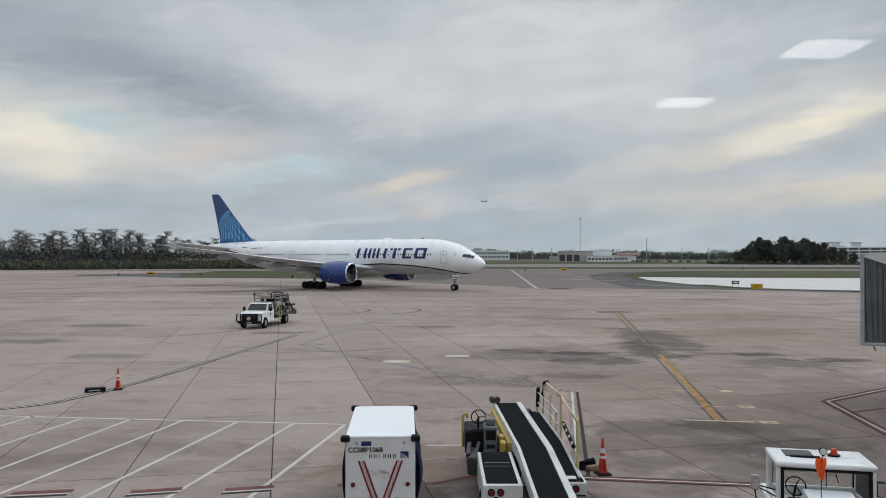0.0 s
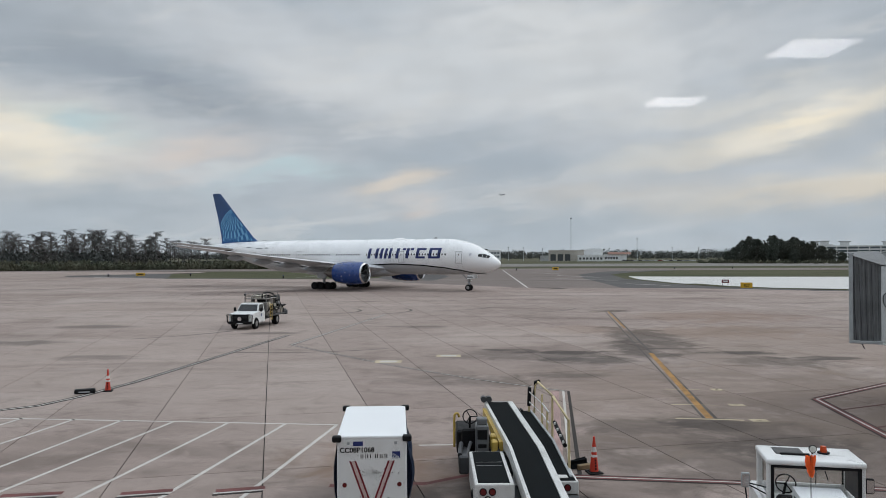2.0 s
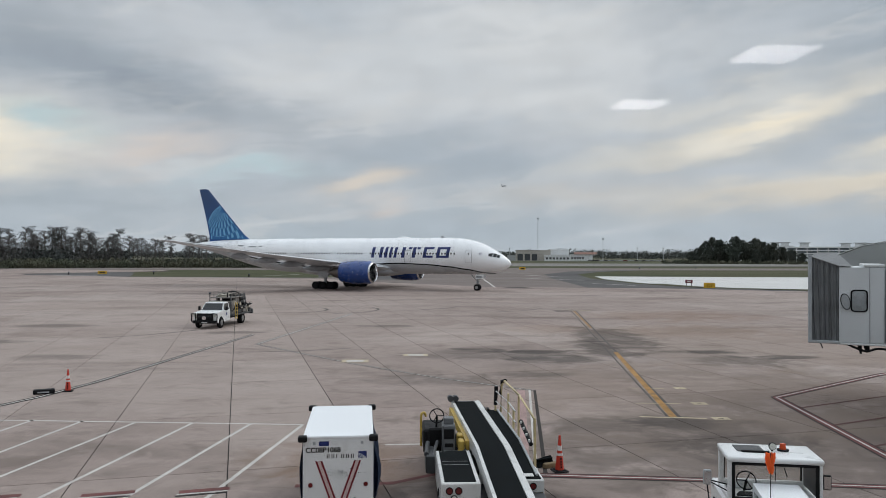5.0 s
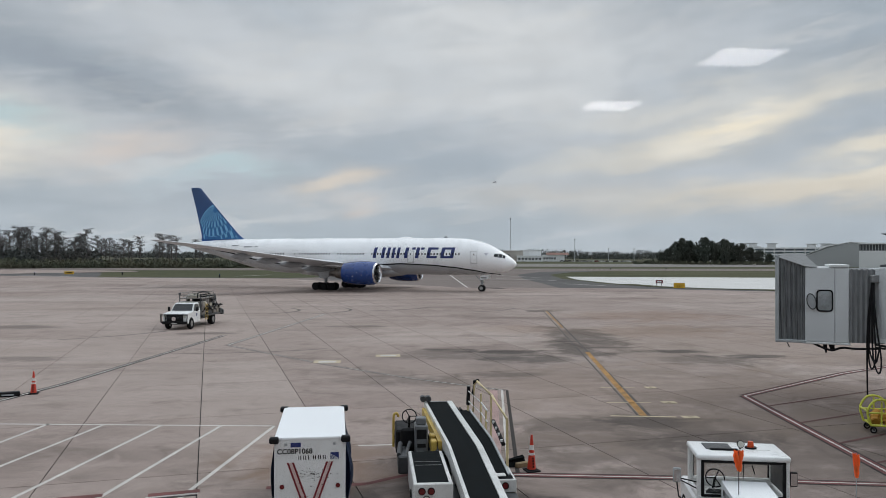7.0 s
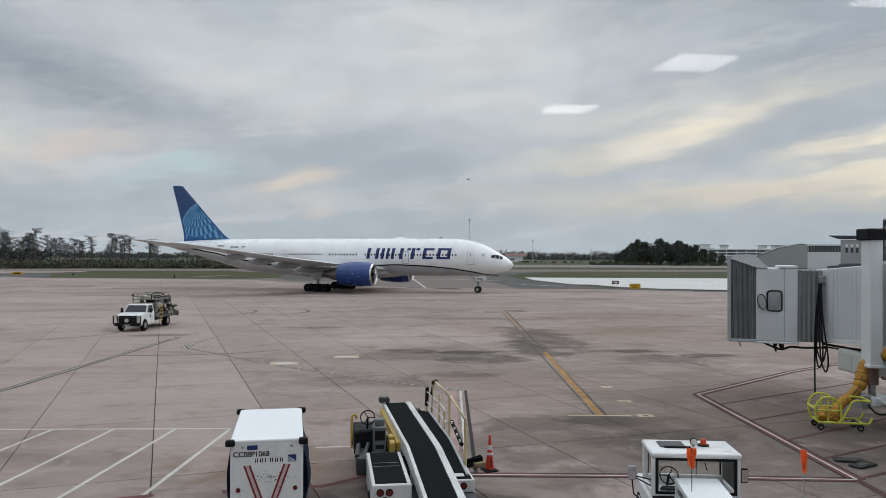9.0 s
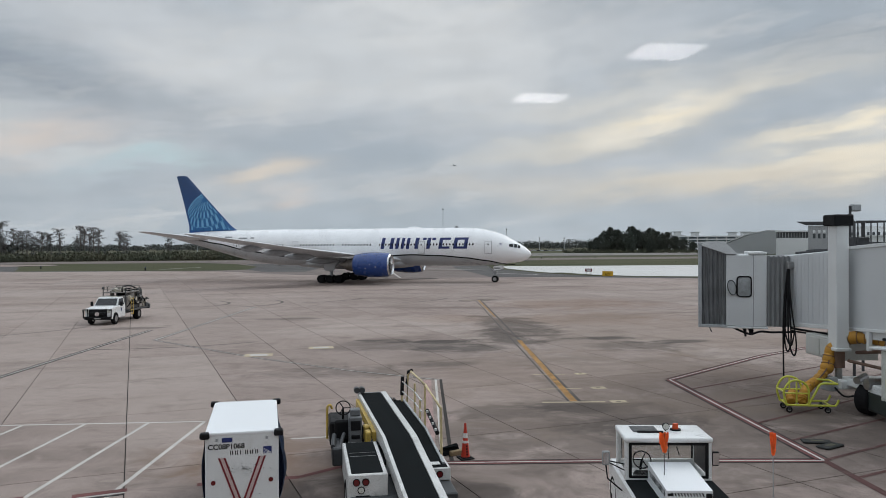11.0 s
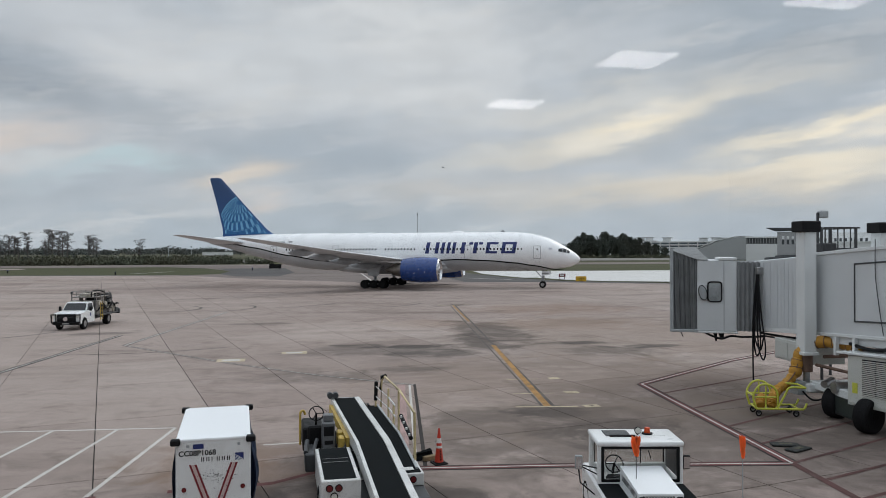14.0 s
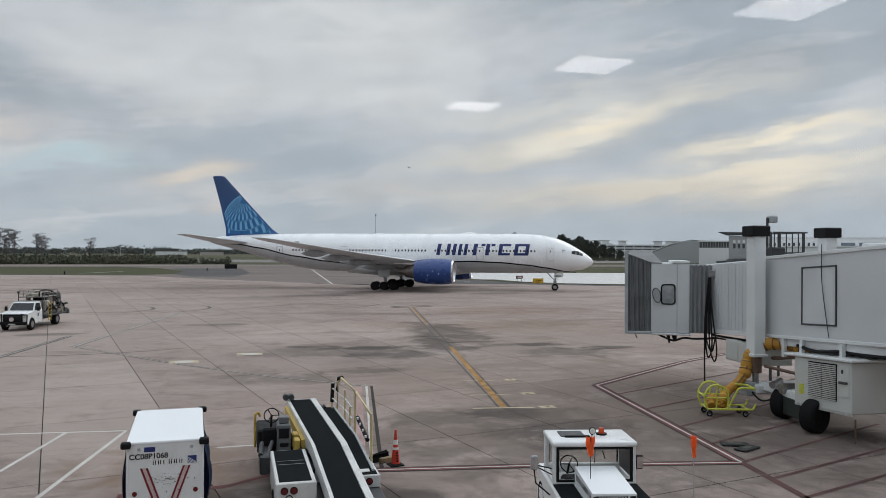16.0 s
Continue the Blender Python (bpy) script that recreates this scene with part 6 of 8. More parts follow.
    for x, y, z0, z1 in ((3.13, 20.5, 1.05, 2.25), (3.02, 21.7, 1.2, 2.1), (2.80, 22.9, 1.3, 2.05), (3.08, 21.1, 1.12, 1.75)):
        b = bmesh.new()
        rod(b, (x, y, z0), (x, y, z1), 0.03)
        part("rail_post", b, M_CREAM, rail, smooth=True)
    for z in (0.32, 0.62):
        b = bmesh.new()
        tube(b, [(2.80, 22.9, 1.35 + z), (3.02, 21.7, 1.24 + z), (3.10, 20.9, 1.14 + z)], 0.022, 6)
        part("mid_rail", b, M_LOADER, rail, smooth=True)
    for pts in ([(2.80, 22.9, 1.55), (2.82, 22.88, 2.1)], [(2.95, 22.95, 1.85), (3.0, 22.9, 2.25), (3.07, 22.7, 2.30)], [(3.16, 20.3, 1.62), (3.23, 19.1, 1.30)]):
        b = bmesh.new()
        tube(b, pts, 0.055, 8)
        part("rail_pad", b, M_BLACK, rail, "black foam pad on the rail", smooth=True)
    b = bmesh.new()
    for k in range(4):
        box(b, (3.11 + 0.019 * k, 20.15 - 0.32 * k, 1.60 - 0.085 * k), (3.16 + 0.019 * k, 20.08 - 0.32 * k, 1.66 - 0.085 * k))
    part("pad_studs", b, M_LOADER, rail, kind="stuff")
    # chassis
    b = bmesh.new()
    box(b, (0.90, 16.5, 0.35), (3.25, 23.0, 0.62), 0.03)
    part("chassis", b, M_DARKSTEEL, root, "dark chassis")
    b = bmesh.new()
    box(b, (0.86, 16.62, 0.40), (1.72, 19.42, 1.09), 0.02)
    tank = part("rear_locker", b, M_LOADER, root, "white rear locker with a black tread top")
    b = bmesh.new()
    box(b, (0.94, 16.72, 1.085), (1.63, 19.36, 1.10), 0.005)
    part("tread_mat", b, M_MAT, tank)
    b = bmesh.new()
    for y in (18.35, 18.05):
        box(b, (0.98, y, 1.101), (1.58, y + 0.02, 1.106))
    part("hinge_strip", b, M_STEEL, tank)
    b = bmesh.new()
    box(b, (2.66, 17.45, 0.35), (3.26, 18.6, 0.90), 0.02)
    tail = part("tail_box", b, M_LOADER, root, "white tail box with lamps")
    b = bmesh.new()
    box(b, (2.72, 17.5, 0.895), (3.2, 18.3, 0.91), 0.004)
    part("tread_mat", b, M_MAT, tail)
    for px_, py_, lamps, z in ((1.14, 16.62, tank, 0.93), (2.90, 17.45, tail, 0.76)):
        for dx, dz, m in ((-0.10, 0.0, M_LAMP_RED), (0.10, 0.0, M_LAMP_RED), (0.0, -0.17, M_LAMP_CLEAR)):
            b = bmesh.new()
            rod(b, (px_ + dx, py_ + 0.01, z + dz), (px_ + dx, py_ - 0.035, z + dz), 0.068, 0.060, seg=16)
            part("tail_lamp", b, m, lamps, "round tail lamp", smooth=True)
            b = bmesh.new()
            rod(b, (px_ + dx, py_ + 0.01, z + dz), (px_ + dx, py_ - 0.02, z + dz), 0.082, seg=16)
            part("lamp_ring", b, M_BLACK, lamps, smooth=True)
    b = bmesh.new()
    box(b, (1.02, 16.60, 0.50), (1.32, 16.63, 0.64), 0.005)
    part("plate_bar", b, M_BLACK, tank)
    b = bmesh.new()
    box(b, (3.02, 17.36, 0.30), (3.24, 17.46, 0.62), 0.02)
    part("yellow_step", b, M_YELLOW, tail, "yellow step")
    for x, y in ((0.95, 17.6), (0.95, 21.6), (3.1, 18.6), (3.1, 21.6)):
        w = wheel(root, (x, y, 0.36), 0.36, 0.22, M_TYRE, M_LOADER)
        w.rotation_euler = (0, 0, radians(90))
    # driver's place
    b = bmesh.new()
    box(b, (1.08, 20.2, 0.62), (1.42, 20.75, 1.55), 0.03)
    cons = part("control_console", b, M_CONSOLE, root, "dark grey control console")
    b = bmesh.new()
    box(b, (1.12, 20.18, 1.20), (1.38, 20.21, 1.45), 0.01)
    box(b, (1.14, 20.18, 0.98), (1.36, 20.21, 1.08), 0.01)
    part("console_panel", b, M_BLACK, cons)
    b = bmesh.new()
    box(b, (1.12, 20.3, 1.55), (1.38, 20.6, 1.72), 0.02)
    part("console_top", b, M_CONSOLE, cons)
    b = bmesh.new()
    n = 24
    tube(b, [(1.0 + 0.2 * math.cos(2 * math.pi * k / n), 21.75 + 0.07 * math.sin(2 * math.pi * k / n), 1.48 + 0.18 * math.sin(2 * math.pi * k / n)) for k in range(n + 1)], 0.016, 6)
    for k in range(3):
        u = 2 * math.pi * k / 3
        rod(b, (1.0, 21.75, 1.48), (1.0 + 0.2 * math.cos(u), 21.75 + 0.07 * math.sin(u), 1.48 + 0.18 * math.sin(u)), 0.013, seg=6)
    rod(b, (1.0, 21.75, 1.48), (1.0, 22.05, 1.0), 0.03)
    part("steering_wheel", b, M_BLACK, root, "black steering wheel", smooth=True)
    b = bmesh.new()
    box(b, (0.72, 20.75, 0.62), (1.12, 21.2, 0.9), 0.05)
    box(b, (0.72, 20.62, 0.85), (1.12, 20.76, 1.38), 0.05)
    part("seat", b, M_BLACK, root, "black vinyl seat")
    b = bmesh.new()
    box(b, (0.62, 21.6, 0.45), (1.5, 22.95, 1.12), 0.05)
    part("front_cowl", b, M_BLACK, root, "black front cowl")
    b = bmesh.new()
    tube(b, bend([(0.56, 21.9, 0.6), (0.56, 21.9, 1.40), (0.60, 21.92, 1.52), (0.66, 21.95, 1.52), (0.70, 21.98, 1.42)], 5), 0.035, 8)
    part("grab_bar", b, M_YELLOW, root, "yellow grab bar", smooth=True)
    b = bmesh.new()
    box(b, (0.62, 19.45, 0.5), (0.86, 20.5, 0.95), 0.03)
    rod(b, (0.64, 19.6, 0.95), (0.70, 20.4, 1.05), 0.06)
    rod(b, (0.75, 19.5, 0.8), (0.95, 20.3, 1.1), 0.05)
    part("hydraulic_block", b, M_DARKSTEEL, root, "oily dark hydraulic fittings")
    for y, z in ((20.6, 1.14), (20.1, 1.1)):
        b = bmesh.new()
        box(b, (1.48, y - 0.16, z - 0.30), (1.64, y + 0.16, z + 0.10), 0.03)
        part("yellow_guard", b, M_YELLOW, root, "yellow conveyor guard")
    b = bmesh.new()
    tube(b, bend([(1.45, 20.4, 0.9), (1.6, 19.9, 0.7), (1.7, 19.2, 0.75), (1.85, 18.4, 0.8)], 6), 0.04, 6)
    tube(b, bend([(1.5, 20.6, 0.8), (1.75, 20.0, 0.6), (1.8, 19.0, 0.65)], 6), 0.03, 6)
    part("hydraulic_hose", b, M_BLACK, root, smooth=True)
    for y in (18.2, 20.9):
        b = bmesh.new()
        rod(b, (2.0, y, 0.6), (2.05, y + 1.1, 1.05), 0.06)
        part("lift_ram", b, M_STEEL, root, smooth=True)
        b = bmesh.new()
        box(b, (1.85, y - 0.08, 0.6), (2.65, y + 0.08, 1.02 if y < 20 else 1.1), 0.02)
        part("conveyor_support", b, M_LOADER, root)
    # yellow lift arm and worn edges along the conveyor
    b = bmesh.new()
    loft(b, [[(x - 0.05, y, z - 0.26), (x + 0.05, y, z - 0.26), (x + 0.05, y, z - 0.02), (x - 0.05, y, z - 0.02)] for x, y, z in ((1.50, 23.3, 1.42), (1.68, 20.6, 1.26), (1.72, 20.0, 1.20))])
    part("lift_arm", b, M_YELLOW, root, "yellow arm beside the conveyor")
    for x, y, z in ((1.62, 19.9, 0.92), (1.66, 19.5, 0.80), (1.55, 21.4, 1.0)):
        b = bmesh.new()
        rod(b, (x, y, z), (x + 0.1, y + 0.35, z + 0.14), 0.045, seg=8)
        part("grease_fitting", b, M_DARKSTEEL, root, smooth=True)
    b = bmesh.new()
    for k in range(5):
        box(b, (1.50, 19.6 + 0.5 * k, 0.62), (1.66, 19.72 + 0.5 * k, 0.98), 0.015)
    part("hose_clamps", b, M_BLACK, root, kind="stuff")
    for y in (15.2, 16.1, 17.0, 17.9):
        b = bmesh.new()
        box(b, (2.628, y, 0.80), (2.76, y + 0.12, 0.93 + 0.05 * (y - 15)), 0.015)
        part("rail_bracket", b, M_LOADER, root)


belt_loader()


# ---------------------------------------------------------------- tow tractor
def tow_tractor():
    root = thing("tow_tractor", "white ramp tow tractor with cab, black decks and engine cover", "tow tractor", loc=(7.58, 15.6, 0), rz=77.5)
    root.scale = (0.92, 0.92, 0.96)
    # local x forward (away from the terminal), y left
    b = bmesh.new()
    box(b, (-2.6, -1.02, 0.30), (1.3, 1.02, 1.10), 0.05)
    body = part("body", b, M_WHITE, root, "white steel body")
    for s in (-1, 1):
        b = bmesh.new()
        box(b, (-2.55, 0.50 * s if s > 0 else -0.98, 1.10), (-0.62, 0.98 if s > 0 else -0.50, 1.125), 0.006)
        part("deck_mat", b, M_MAT, body, "black rubber deck")
    b = bmesh.new()
    prism(b, [(-2.35, 1.10), (-2.35, 1.42), (-0.62, 1.52), (-0.62, 1.10)], -0.47, 0.47, "y")
    cover = part("engine_cover", b, M_ROOF, root, "white engine cover with slotted sides")
    b = bmesh.new()
    for k in range(13):
        x = -2.2 + k * 0.11
        prism(b, [(x, 1.26), (x + 0.045, 1.26), (x + 0.075, 1.38), (x + 0.03, 1.38)], 0.468, 0.476, "y")
    part("side_slots", b, M_BLACK, cover, kind="stuff")
    b = bmesh.new()
    for k in range(11):
        y = -0.30 + k * 0.062
        prism(b, [(y, 1.31), (y + 0.03, 1.31), (y + 0.06, 1.38), (y + 0.03, 1.38)], -2.358, -2.348, "x")
    part("rear_slots", b, M_BLACK, cover, kind="stuff")
    b = bmesh.new()
    box(b, (-2.356, 0.33, 1.315), (-2.348, 0.45, 1.365))
    part("brand_bar", b, M_BLACK, cover)
    b = bmesh.new()
    box(b, (-2.37, -0.46, 1.28), (-2.30, -0.33, 1.37), 0.01)
    part("cover_lamp", b, M_BLACK, cover)
    # cab shell with rounded posts
    hw = 0.92
    for x in (-0.55, 0.52):
        for s in (-1, 1):
            b = bmesh.new()
            box(b, (x - 0.06, s * hw - 0.06, 1.08), (x + 0.06, s * hw + 0.06, 1.98), 0.03, seg=2)
            part("cab_post", b, M_WHITE, root)
    b = bmesh.new()
    box(b, (-0.62, -hw - 0.06, 1.08), (-0.50, hw + 0.06, 1.21), 0.03)
    box(b, (0.46, -hw - 0.06, 1.08), (0.58, hw + 0.06, 1.30), 0.03)
    for s in (-1, 1):
        box(b, (-0.55, s * hw - 0.05, 1.08), (0.52, s * hw + 0.05, 1.20), 0.02)
    part("cab_sill", b, M_WHITE, root)
    b = bmesh.new()
    box(b, (-0.66, -hw - 0.08, 1.94), (0.64, hw + 0.08, 2.06), 0.05, seg=3)
    roof = part("cab_roof", b, M_WHITE, root, "white rounded cab roof", smooth=True)
    b = bmesh.new()
    box(b, (-0.15, 0.10, 2.055), (0.42, 0.70, 2.075), 0.01)
    part("roof_hatch", b, M_DARKSTEEL, roof, "dark roof hatch")
    b = bmesh.new()
    box(b, (-0.22, 0.02, 2.06), (-0.14, 0.62, 2.10), 0.01)
    part("hatch_bar", b, M_BLACK, roof)
    b = bmesh.new()
    box(b, (-0.1, -0.72, 2.056), (0.45, -0.15, 2.068), 0.004)
    part("roof_panel", b, M_CARTW, roof)
    b = bmesh.new()
    rod(b, (0.0, -0.08, 2.06), (0.0, -0.08, 2.14), 0.02)
    rod(b, (-0.05, -0.08, 2.17), (0.04, -0.08, 2.17), 0.085, 0.07, seg=16)
    lamp = part("spot_lamp", b, M_BLACK, roof, "round black spot lamp", smooth=True)
    b = bmesh.new()
    rod(b, (-0.062, -0.08, 2.17), (-0.048, -0.08, 2.17), 0.07, seg=16)
    part("lens", b, M_LAMP_CLEAR, lamp)
    b = bmesh.new()
    rod(b, (0.05, -0.32, 2.06), (0.05, -0.32, 2.10), 0.13, seg=16)
    bc = part("beacon_base", b, M_BLACK, roof)
    b = bmesh.new()
    rod(b, (0.05, -0.32, 2.10), (0.05, -0.32, 2.22), 0.075, 0.06, seg=16)
    part("beacon", b, pbr("amber_red_beacon", (0.55, 0.07, 0.02), 0.2, var=0.1, scale=8), bc, "amber red beacon", smooth=True)
    # panes in black rubber
    for nm, x in (("rear_window", -0.605), ("windscreen", 0.56)):
        b = bmesh.new()
        for lo, hi in (((x - 0.025, -0.90, 1.17), (x + 0.025, -0.83, 1.94)), ((x - 0.025, 0.83, 1.17), (x + 0.025, 0.90, 1.94)), ((x - 0.025, -0.90, 1.885), (x + 0.025, 0.90, 1.945)), ((x - 0.025, -0.90, 1.16), (x + 0.025, 0.90, 1.22))):
            box(b, lo, hi, 0.012)
        fr = part(nm, b, M_BLACK, root, "cab window in black rubber")
        b = bmesh.new()
        box(b, (x - 0.004, -0.83, 1.23), (x + 0.004, 0.83, 1.91))
        p = part("pane", b, M_PANE, fr)
        p.visible_shadow = False
    b = bmesh.new()
    box(b, (-0.48, -0.89, 1.25), (0.44, -0.86, 1.84), 0.01)
    part("side_door", b, M_DARKSTEEL, root)
    b = bmesh.new()
    n = 24
    tube(b, [(0.1 + 0.10 * math.sin(2 * math.pi * k / n), 0.45 + 0.21 * math.cos(2 * math.pi * k / n), 1.38 + 0.17 * math.sin(2 * math.pi * k / n)) for k in range(n + 1)], 0.016, 6)
    rod(b, (0.1, 0.45, 1.38), (0.35, 0.45, 1.05), 0.03)
    for k in range(3):
        u = 2 * math.pi * k / 3
        rod(b, (0.1, 0.45, 1.38), (0.1 + 0.10 * math.sin(u), 0.45 + 0.21 * math.cos(u), 1.38 + 0.17 * math.sin(u)), 0.014, seg=6)
    part("steering_wheel", b, M_BLACK, root, "black steering wheel", smooth=True)
    b = bmesh.new()
    rod(b, (0.48, -0.28, 1.85), (0.46, -0.26, 1.3), 0.012, seg=6)
    rod(b, (-0.54, -0.2, 1.84), (-0.54, -0.26, 1.66), 0.012, seg=6)
    part("wiper", b, M_BLACK, root)
    b = bmesh.new()
    box(b, (-0.45, 0.25, 0.9), (-0.05, 0.7, 1.2), 0.06)
    part("seat", b, M_BLACK, root)
    for s, y0 in ((1, 1.38), (-1, -1.12)):
        b = bmesh.new()
        box(b, (-0.42, y0 - 0.09, 1.38), (-0.34, y0 + 0.09, 1.70), 0.035, seg=2)
        mr = part("mirror", b, M_GREY if s > 0 else M_BLACK, root, "side mirror", smooth=True)
        b = bmesh.new()
        box(b, (-0.428, y0 - 0.07, 1.41), (-0.42, y0 + 0.07, 1.67), 0.0)
        part("mirror_glass", b, M_LIP, mr)
        b = bmesh.new()
        if s > 0:
            tube(b, [(-0.38, y0, 1.38), (-0.42, y0 - 0.03, 1.1), (-0.5, 1.03, 0.85)], 0.018, 6)
            rod(b, (-0.38, y0 - 0.05, 1.48), (-0.45, 0.95, 1.42), 0.014, seg=6)
            rod(b, (-0.38, y0 - 0.05, 1.45), (-0.45, 0.95, 1.28), 0.014, seg=6)
        else:
            rod(b, (-0.38, y0, 1.6), (-0.45, -0.95, 1.6), 0.016, seg=6)
            rod(b, (-0.38, y0, 1.45), (-0.45, -0.95, 1.45), 0.016, seg=6)
        part("mirror_arm", b, M_BLACK, mr)
    for x in (-1.75, 0.75):
        for s in (-1, 1):
            wheel(root, (x, 0.88 * s, 0.42), 0.42, 0.30, M_TYRE, M_WHITE)
    b = bmesh.new()
    for s in (-1, 1):
        loft(b, [[(-1.75 + 0.55 * math.cos(u), s * 1.025, 0.42 + 0.55 * math.sin(u)), (-1.75 + 0.48 * math.cos(u), s * 1.03, 0.42 + 0.48 * math.sin(u))] for u in [math.pi * k / 12 for k in range(13)]], cap=False, closed=False)
    part("wheel_arch", b, M_BLACK, body)
    # whip flag on the rear deck
    fl = bmesh.new()
    rod(fl, (-1.45, 0.30, 1.45), (-1.45, 0.30, 2.36), 0.009, seg=6)
    pole = part("flag_pole", fl, M_DARKSTEEL, root)
    flag_mesh(pole, (-1.45, 0.30, 2.36))


def flag_mesh(parent, top):
    """A limp fluorescent pennant folded down its pole."""
    b = bmesh.new()
    for dy, w0, drop, turn in ((0.012, 0.070, 0.42, 0.3), (-0.026, 0.048, 0.34, -0.5)):
        rings = []
        for j in range(13):
            f = j / 12
            w = w0 * (0.45 + 0.75 * math.sin(math.pi * min(1.0, 0.18 + 0.72 * f)) + 0.10 * math.sin(j * 2.1 + turn))
            z = top[2] - 0.01 - drop * f
            o = dy + 0.022 * math.sin(3.4 * f + turn * 4)
            rings.append([(top[0] + 0.020 * math.sin(k * 1.15 + 2.4 * f) - 0.012, top[1] + o + w * (k - 3) / 3, z + 0.025 * abs(k - 3) / 3) for k in range(7)])
        loft(b, rings, cap=False, closed=False)
    bmesh.ops.solidify(b, geom=list(b.faces), thickness=0.006)
    part("flag", b, M_FLAG, parent, "limp fluorescent orange flag", smooth="all")


M_FLAG = pbr("fluorescent_orange_cloth", (0.95, 0.19, 0.04), 0.7, var=0.10, scale=9, bump=0.5, bscale=30)
tow_tractor()


def whip_flag():
    root = thing("marker_flag", "orange marker flag on a thin whip pole", "flag", loc=(8.36, 12.75, 0))
    b = bmesh.new()
    rod(b, (0, 0, 0.1), (0, 0, 2.59), 0.009, seg=6)
    pole = part("pole", b, M_GREY, root)
    flag_mesh(pole, (0, 0, 2.59))
    b = bmesh.new()
    box(b, (-0.22, -0.22, 0), (0.22, 0.22, 0.12), 0.03)
    part("base", b, M_BLACK, root, "black rubber base")


whip_flag()


# ---------------------------------------------------------------- service truck
def service_truck():
    root = thing("service_truck", "white crew truck with black grille guard and hydrant fuelling gear", "truck", loc=(-15.6, 63.8, 0), rz=-99.4)
    M_TANK = pbr("grey_aluminium_gear", (0.27, 0.25, 0.23), 0.45, 0.3, var=0.25, scale=3, dirt=0.3)
    hw = 0.98
    b = bmesh.new()
    # cab profile, x forward
    rings = []
    for y, k in ((-hw, 0.0), (-hw + 0.06, 1.0), (hw - 0.06, 1.0), (hw, 0.0)):
        t = 0.0 if k else 0.03
        rings.append([(0.86 - t, y, 0.55), (0.90 - t, y, 0.85), (0.88 - t, y, 1.20), (0.80 - t, y, 1.30 - t), (-0.35, y, 1.40 - t), (-0.45, y, 1.40 - t), (-0.45, y, 0.45), (0.5, y, 0.45)])
    loft(b, rings)
    hood = part("hood", b, M_WHITE, root, "white bonnet and wings", smooth=True)
    b = bmesh.new()
    box(b, (-1.95, -hw + 0.01, 0.45), (-0.42, hw - 0.01, 1.38), 0.06, seg=2)
    body = part("cab", b, M_WHITE, root, "white crew cab")
    b = bmesh.new()
    loft(b, [[(-0.42, -0.92, 1.36), (-0.42, 0.92, 1.36), (-1.95, 0.92, 1.36), (-1.95, -0.92, 1.36)], [(-0.98, -0.80, 1.98), (-0.98, 0.80, 1.98), (-1.90, 0.80, 1.98), (-1.90, -0.80, 1.98)], [(-1.05, -0.74, 2.03), (-1.05, 0.74, 2.03), (-1.85, 0.74, 2.03), (-1.85, -0.74, 2.03)]])
    part("cab_top", b, M_WHITE, body)
    b = bmesh.new()
    b.faces.new([b.verts.new(v) for v in ((-0.47, -0.84, 1.42), (-0.47, 0.84, 1.42), (-0.93, 0.74, 1.93), (-0.93, -0.74, 1.93))])
    for f in b.faces:
        bmesh.ops.translate(b, verts=f.verts, vec=(0.012, 0, 0.012))
    part("windscreen", b, M_WINDOW, body, "dark windscreen")
    for s in (-1, 1):
        b = bmesh.new()
        b.faces.new([b.verts.new(v) for v in ((-0.62, s * 0.925, 1.42), (-1.75, s * 0.925, 1.42), (-1.75, s * 0.835, 1.92), (-1.02, s * 0.835, 1.92))])
        part("side_window", b, M_WINDOW, body)
        b = bmesh.new()
        box(b, (-0.72, s * 1.16 - 0.1, 1.38), (-0.62, s * 1.16 + 0.1, 1.72), 0.03)
        mr = part("mirror", b, M_BLACK, body, "black door mirror")
        b = bmesh.new()
        rod(b, (-0.66, s * 1.1, 1.48), (-0.66, s * 0.93, 1.44), 0.02)
        part("mirror_arm", b, M_BLACK, mr)
        b = bmesh.new()
        box(b, (-1.2, s * hw, 0.95), (-1.0, s * (hw + 0.006), 1.2))
        part("door_marking", b, M_NAVY, body, "small dark door marking")
        b = bmesh.new()
        box(b, (0.78, s * 0.80 - 0.14, 0.92), (0.905, s * 0.80 + 0.12, 1.20), 0.03)
        part("headlight", b, M_LAMP_CLEAR, hood, "rectangular headlight")
        b = bmesh.new()
        loft(b, [[(0.46 * math.cos(u), s * (hw + 0.03), 0.42 + 0.50 * math.sin(u)), (0.52 * math.cos(u), s * (hw - 0.02), 0.42 + 0.56 * math.sin(u))] for u in [math.pi * k / 10 for k in range(11)]], cap=False, closed=False)
        part("wheel_arch", b, M_BLACK, hood)
    b = bmesh.new()
    box(b, (0.86, -0.70, 0.66), (0.93, 0.70, 1.24), 0.03)
    part("grille", b, M_BLACK, hood, "black grille")
    b = bmesh.new()
    for z in (0.85, 0.97, 1.09):
        box(b, (0.925, -0.62, z), (0.945, 0.62, z + 0.025), 0.005)
    part("grille_bars", b, M_DARKSTEEL, hood, kind="stuff")
    b = bmesh.new()
    box(b, (0.90, -1.0, 0.44), (1.06, 1.0, 0.68), 0.04)
    part("bumper", b, M_BLACK, root, "black steel bumper")
    b = bmesh.new()
    tube(b, [(1.0, -1.05, 0.55), (1.05, -1.05, 1.15), (1.05, -0.72, 1.18), (1.05, -0.72, 0.62)], 0.035, 6)
